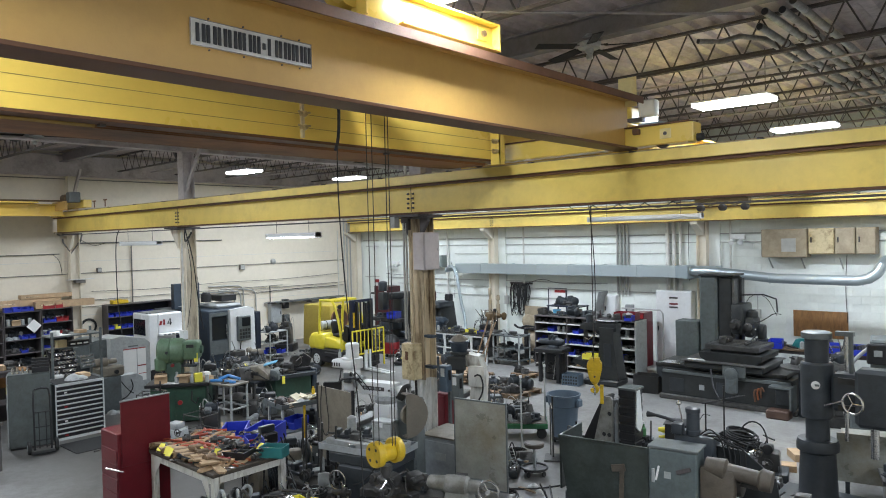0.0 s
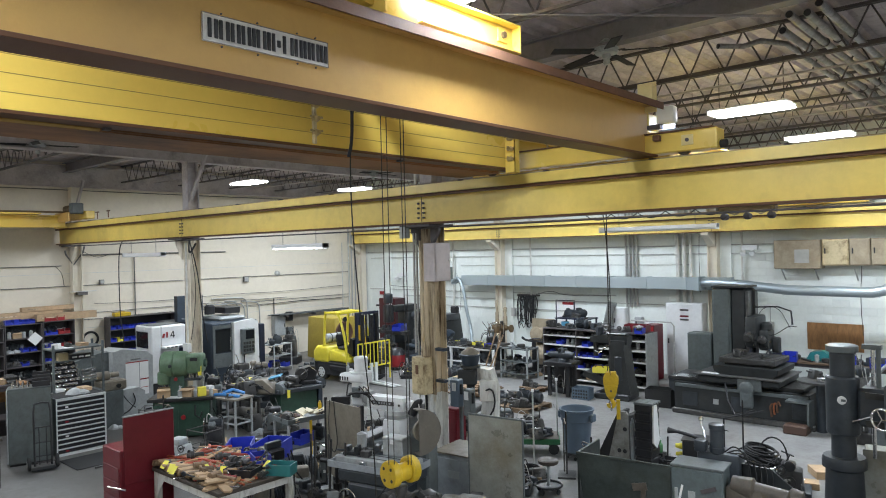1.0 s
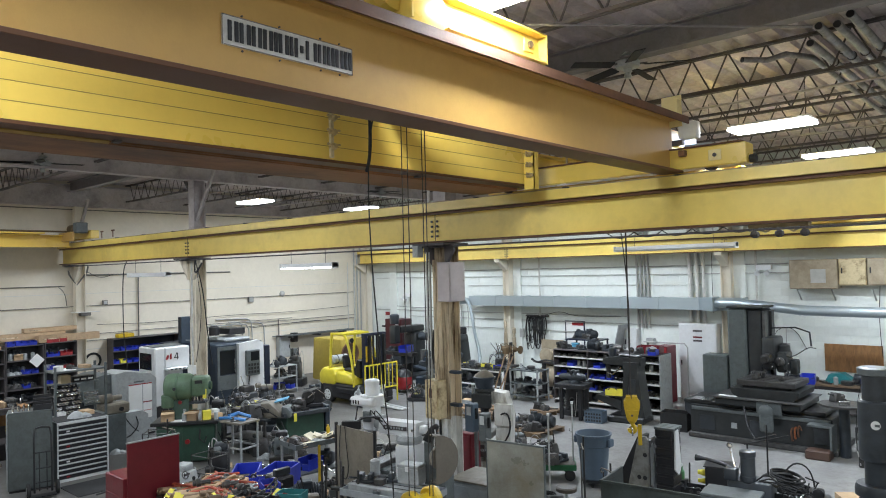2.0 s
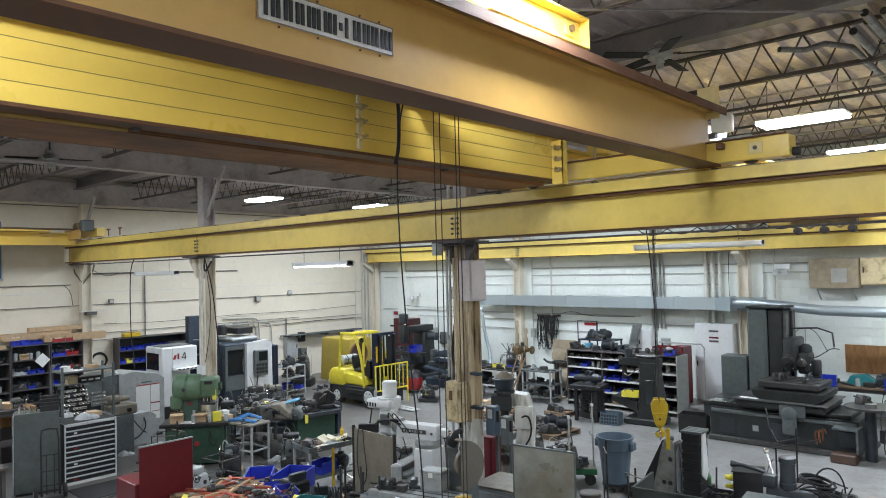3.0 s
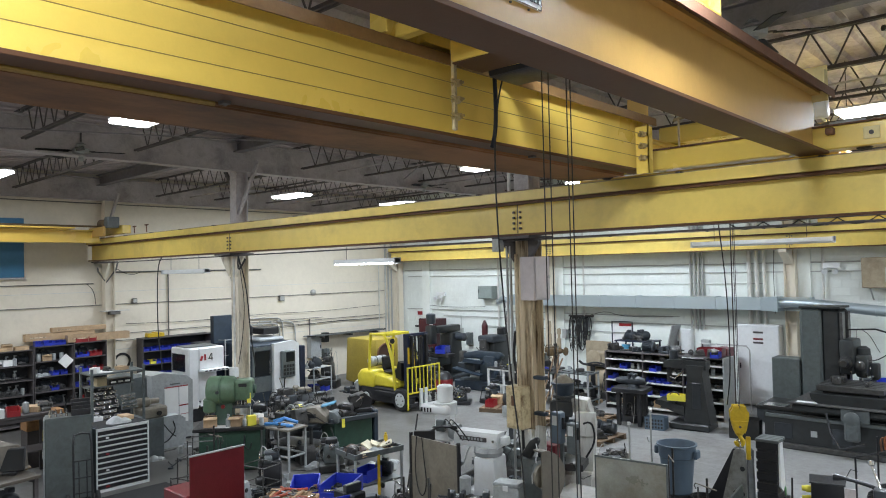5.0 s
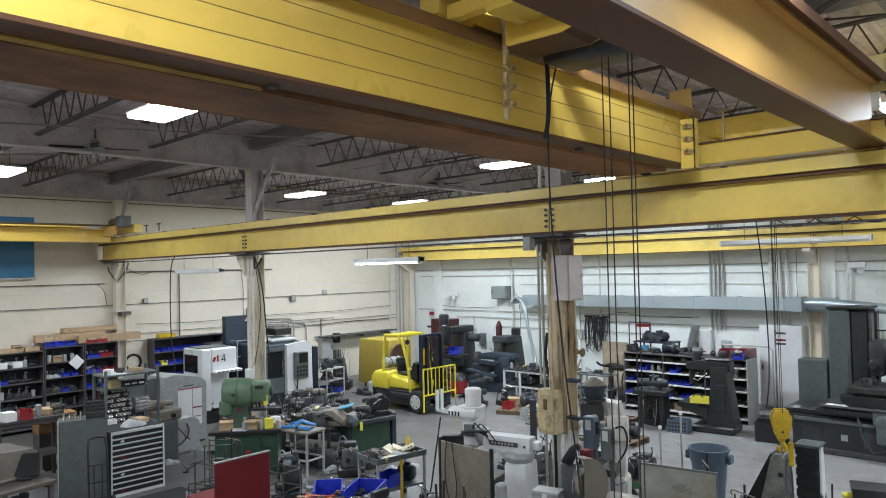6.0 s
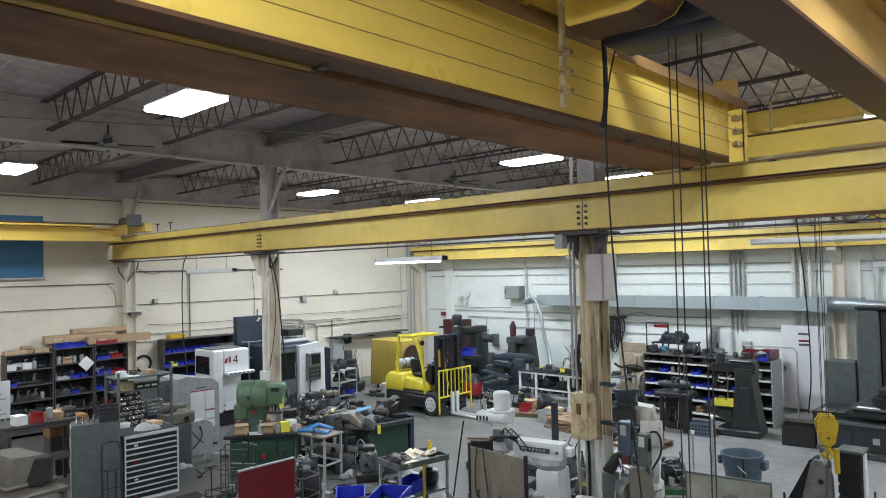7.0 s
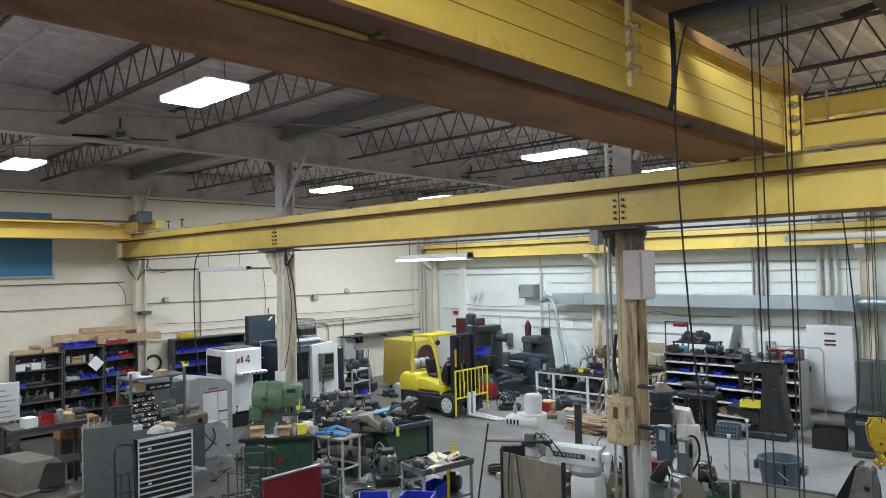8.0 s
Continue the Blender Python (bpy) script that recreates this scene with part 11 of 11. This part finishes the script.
for x, y, z, span in ((-13.9, 9.1, 0.95, 0.7), (-14.4, 9.7, 1.0, 0.9), (-16.2, 9.6, 1.15, 0.9), (-15.6, 10.2, 1.0, 0.8), (-9.3, 9.2, 1.0, 0.8), (-9.9, 10.6, 0.9, 0.9), (-8.3, 9.1, 1.4, 0.5), (-7.3, 8.6, 1.2, 0.4), (-6.9, 6.9, 1.2, 0.5), (-7.4, 6.6, 1.1, 0.5), (-6.6, 6.0, 1.2, 0.6), (-5.9, 5.9, 0.95, 0.6), (-5.3, 5.8, 1.0, 0.5), (-7.8, 5.8, 0.9, 0.5), (-8.5, 6.3, 1.0, 0.4), (-9.4, 6.4, 0.9, 0.5), (-17.4, 16.9, 1.2, 0.8), (-17.0, 18.6, 1.5, 0.5), (-14.2, 18.3, 1.5, 0.6), (-9.1, 16.4, 1.5, 0.5), (-10.4, 16.0, 1.2, 0.4), (-5.2, 17.0, 2.0, 0.6), (-4.9, 12.0, 0.7, 0.6), (-17.2, 7.4, 0.9, 0.5), (-20.9, 11.0, 1.6, 0.5)):
    a = r9.uniform(0, math.tau)
    dx, dy = math.cos(a) * span / 2, math.sin(a) * span / 2
    z1 = max(0.05, z - r9.uniform(0.1, 0.6))
    pts = [(-dx, -dy, 0), (-dx * 0.5, -dy * 0.5 - 0.05, 0.1 * r9.random()), (0.05, -0.08, -0.25 * r9.random()), (dx * 0.6, dy * 0.6, (z1 - z) * 0.8 - 0.05), (dx, dy, z1 - z)]
    smooth = [Vector(pts[0])]
    for p, q in zip(pts, pts[1:]):
        p, q = Vector(p), Vector(q)
        smooth += [p.lerp(q, 0.35), p.lerp(q, 0.75)]
    smooth.append(Vector(pts[-1]))
    solid("loose_cable", tube(smooth, r9.uniform(0.006, 0.012), 6), RUBBER, "loose black cable slung between the machines", "cable", (x, y, z), group="loose cables")
# litter on the floor round the machines
for x0, x1, y0, y1, n, seed in ((-14.2, -12.2, 5.4, 7.2, 16, 401), (-13.8, -11.8, 7.6, 9.6, 14, 402), (-10.6, -8.9, 7.2, 9.2, 16, 403), (-10.8, -8.6, 9.4, 11.4, 12, 404), (-7.6, -6.95, 8.6, 10.2, 8, 405), (-9.0, -5.0, 4.6, 6.2, 30, 406), (-17.6, -15.4, 6.6, 8.8, 16, 407), (-18.6, -15.6, 9.4, 12.4, 20, 408), (-19.4, -16.2, 15.2, 17.2, 14, 409), (-15.8, -12.2, 17.6, 19.4, 16, 410), (-4.4, -2.2, 10.8, 14.2, 10, 411)):
    strew(x0, x1, y0, y1, 0.0, n, ("lump", "turned", "vise", "rod", "gear", "angle", "handle", "rod", "rod", "block", "angle", "wrench", "rag", "flatbox", "can", "coil"), seed, (0.7, 1.3))
# heaped offcuts and yellow cards on the near benches
strew(-7.25, -5.95, 4.75, 5.45, 0.86, 14, ("rod", "wrench", "turned", "brightblock", "tag"), 412, (0.9, 1.4))
strew(-9.45, -8.15, 4.8, 5.5, 1.13, 18, ("pliers", "rod", "wrench", "turned"), 413, (0.9, 1.3))
# black tripod stand and a few upright bars by the tool table
tp = thing("tripod_stand", "black roller tripod stand beside the tool table", "tripod stand", (-8.0, 6.35, 0), 20)
part("mast", cyl((0, 0, 0.35), (0, 0, 0.98), 0.028, n=10), BLACK, tp)
for k in range(3):
    part("leg", cyl((0, 0, 0.62), (0.36 * math.cos(k * 2.09), 0.36 * math.sin(k * 2.09), 0.0), 0.018, n=8), BLACK, tp)
part("roller", cyl((-0.25, 0, 1.0), (0.25, 0, 1.0), 0.035, n=12), BLACK, tp)
part("clamp", box(-0.05, 0.05, -0.05, 0.05, 0.6, 0.7, 0.01), IRON, tp)
# thin cables on the white walls and at the columns
for pts in (
    [(-22.92, 8.6, 4.2), (-22.92, 9.1, 3.9), (-22.92, 9.5, 4.02)], [(-22.92, 7.9, 3.7), (-22.92, 8.1, 3.5), (-22.92, 8.15, 3.1)], [(-22.92, 12.4, 4.02), (-22.92, 12.5, 3.2), (-22.92, 12.45, 2.25)],
    [(-22.92, 9.0, 2.5), (-22.92, 11.0, 2.42), (-22.92, 13.5, 2.5), (-22.92, 16.0, 2.44), (-22.92, 19.0, 2.52)], [(-22.92, 13.2, 2.05), (-22.92, 14.6, 1.95), (-22.92, 16.6, 2.06), (-22.92, 18.9, 2.0)],
    [(-15.2, 8.1, 4.3), (-15.05, 8.05, 3.9), (-14.98, 8.1, 3.3), (-15.1, 8.12, 2.6), (-15.25, 8.1, 2.0)],
    [(-21.5, 20.12, 2.5), (-20.0, 20.12, 2.42), (-18.4, 20.12, 2.48)], [(-17.6, 20.12, 3.0), (-17.4, 20.12, 2.4), (-17.45, 20.12, 1.6)], [(-14.0, 20.12, 2.3), (-13.4, 20.12, 2.45), (-12.9, 20.12, 2.28), (-11.2, 20.12, 2.32)],
    [(-8.3, 20.12, 2.5), (-8.32, 20.12, 3.4), (-8.3, 20.12, 4.2)], [(-6.8, 20.12, 1.3), (-6.7, 20.12, 2.1), (-6.2, 20.12, 2.2), (-5.9, 20.12, 1.6)], [(-4.2, 20.12, 3.26), (-4.25, 20.12, 2.4), (-4.2, 20.12, 1.5)],
):
    solid("wall_cable", tube(bend(pts, 2), 0.008, 6), RUBBER, "thin black cable fixed along the wall", "cable", group="wall cables")
for x, z, h in ((-19.6, 1.35, 0.3), (-15.0, 1.5, 0.3), (-7.3, 1.4, 0.35), (-6.4, 1.5, 0.25), (-2.6, 1.6, 0.3)):
    b = thing("outlet_box", "small grey electrical box fixed to the block wall", "electrical box", (x, Y_NORTH - 0.01, z), group="outlet boxes")
    part("box", box(-0.08, 0.08, -0.1, 0, 0, h, 0.008), PIPE, b)
    part("conduit", cyl((0, -0.05, h), (0, -0.05, 2.09 - z + 0.05), 0.012, n=6), PIPE, b)
# strips of timber propped by the tray rack, and a small ladder of drip trays
for k, (x, y, a) in enumerate(((-13.35, 16.2, 16), (-13.2, 16.15, 22), (-13.05, 16.3, 12))):
    solid("timber_strip", moved(box(-0.02, 0.02, -0.012, 0.012, 0, 1.5), pose(0, 0, 0, -8, a, 0)), WOOD, "thin timber strip propped upright", "timber strip", (x, y, 0), 20 * k, group="timber strips")
# bright bits among the dark castings: papers, ground blocks, holders, tags
strew(-15.2, -14.3, 9.0, 9.5, 0.86, 7, ("brightblock", "tag", "wrench", "holder", "rag"), 91, (0.7, 1.0))
strew(-9.1, -8.5, 7.3, 7.7, 0.0, 5, ("can", "coil", "bottle", "whitebox"), 92, (0.9, 1.3))
strew(-7.7, -6.8, 8.0, 8.7, 0.0, 7, ("whitebox", "carton", "coil", "lump", "can", "rag"), 93, (0.9, 1.3))
strew(-6.2, -5.2, 6.6, 7.4, 0.0, 6, ("coil", "hose", "can", "lump", "rag"), 94, (1.0, 1.4))
# conduits arching down the end wall behind the machining centres
for pts in ([(13.0, 2.36), (14.15, 2.34), (14.38, 2.26), (14.44, 2.05), (14.44, 0.9)], [(14.2, 2.2), (14.7, 2.15), (14.9, 2.08), (14.96, 1.9), (14.96, 0.8)], [(13.5, 2.24), (13.9, 2.22), (14.05, 2.1), (14.08, 1.0)]):
    solid("conduit", tube(bend([(-22.93, y, z) for y, z in pts], 2), 0.024, 8), PIPE, "grey steel conduit arching down the end wall", "conduit", group="arched conduits")
for y, z0, z1 in ((19.36, 0.0, 5.2), (19.52, 0.0, 4.6), (19.7, 0.0, 5.6)):
    solid("conduit", cyl((-22.95, y, z0), (-22.95, y, z1), 0.03, n=8), PIPE, "grey upright conduit in the corner of the hall", "conduit", group="corner conduits")
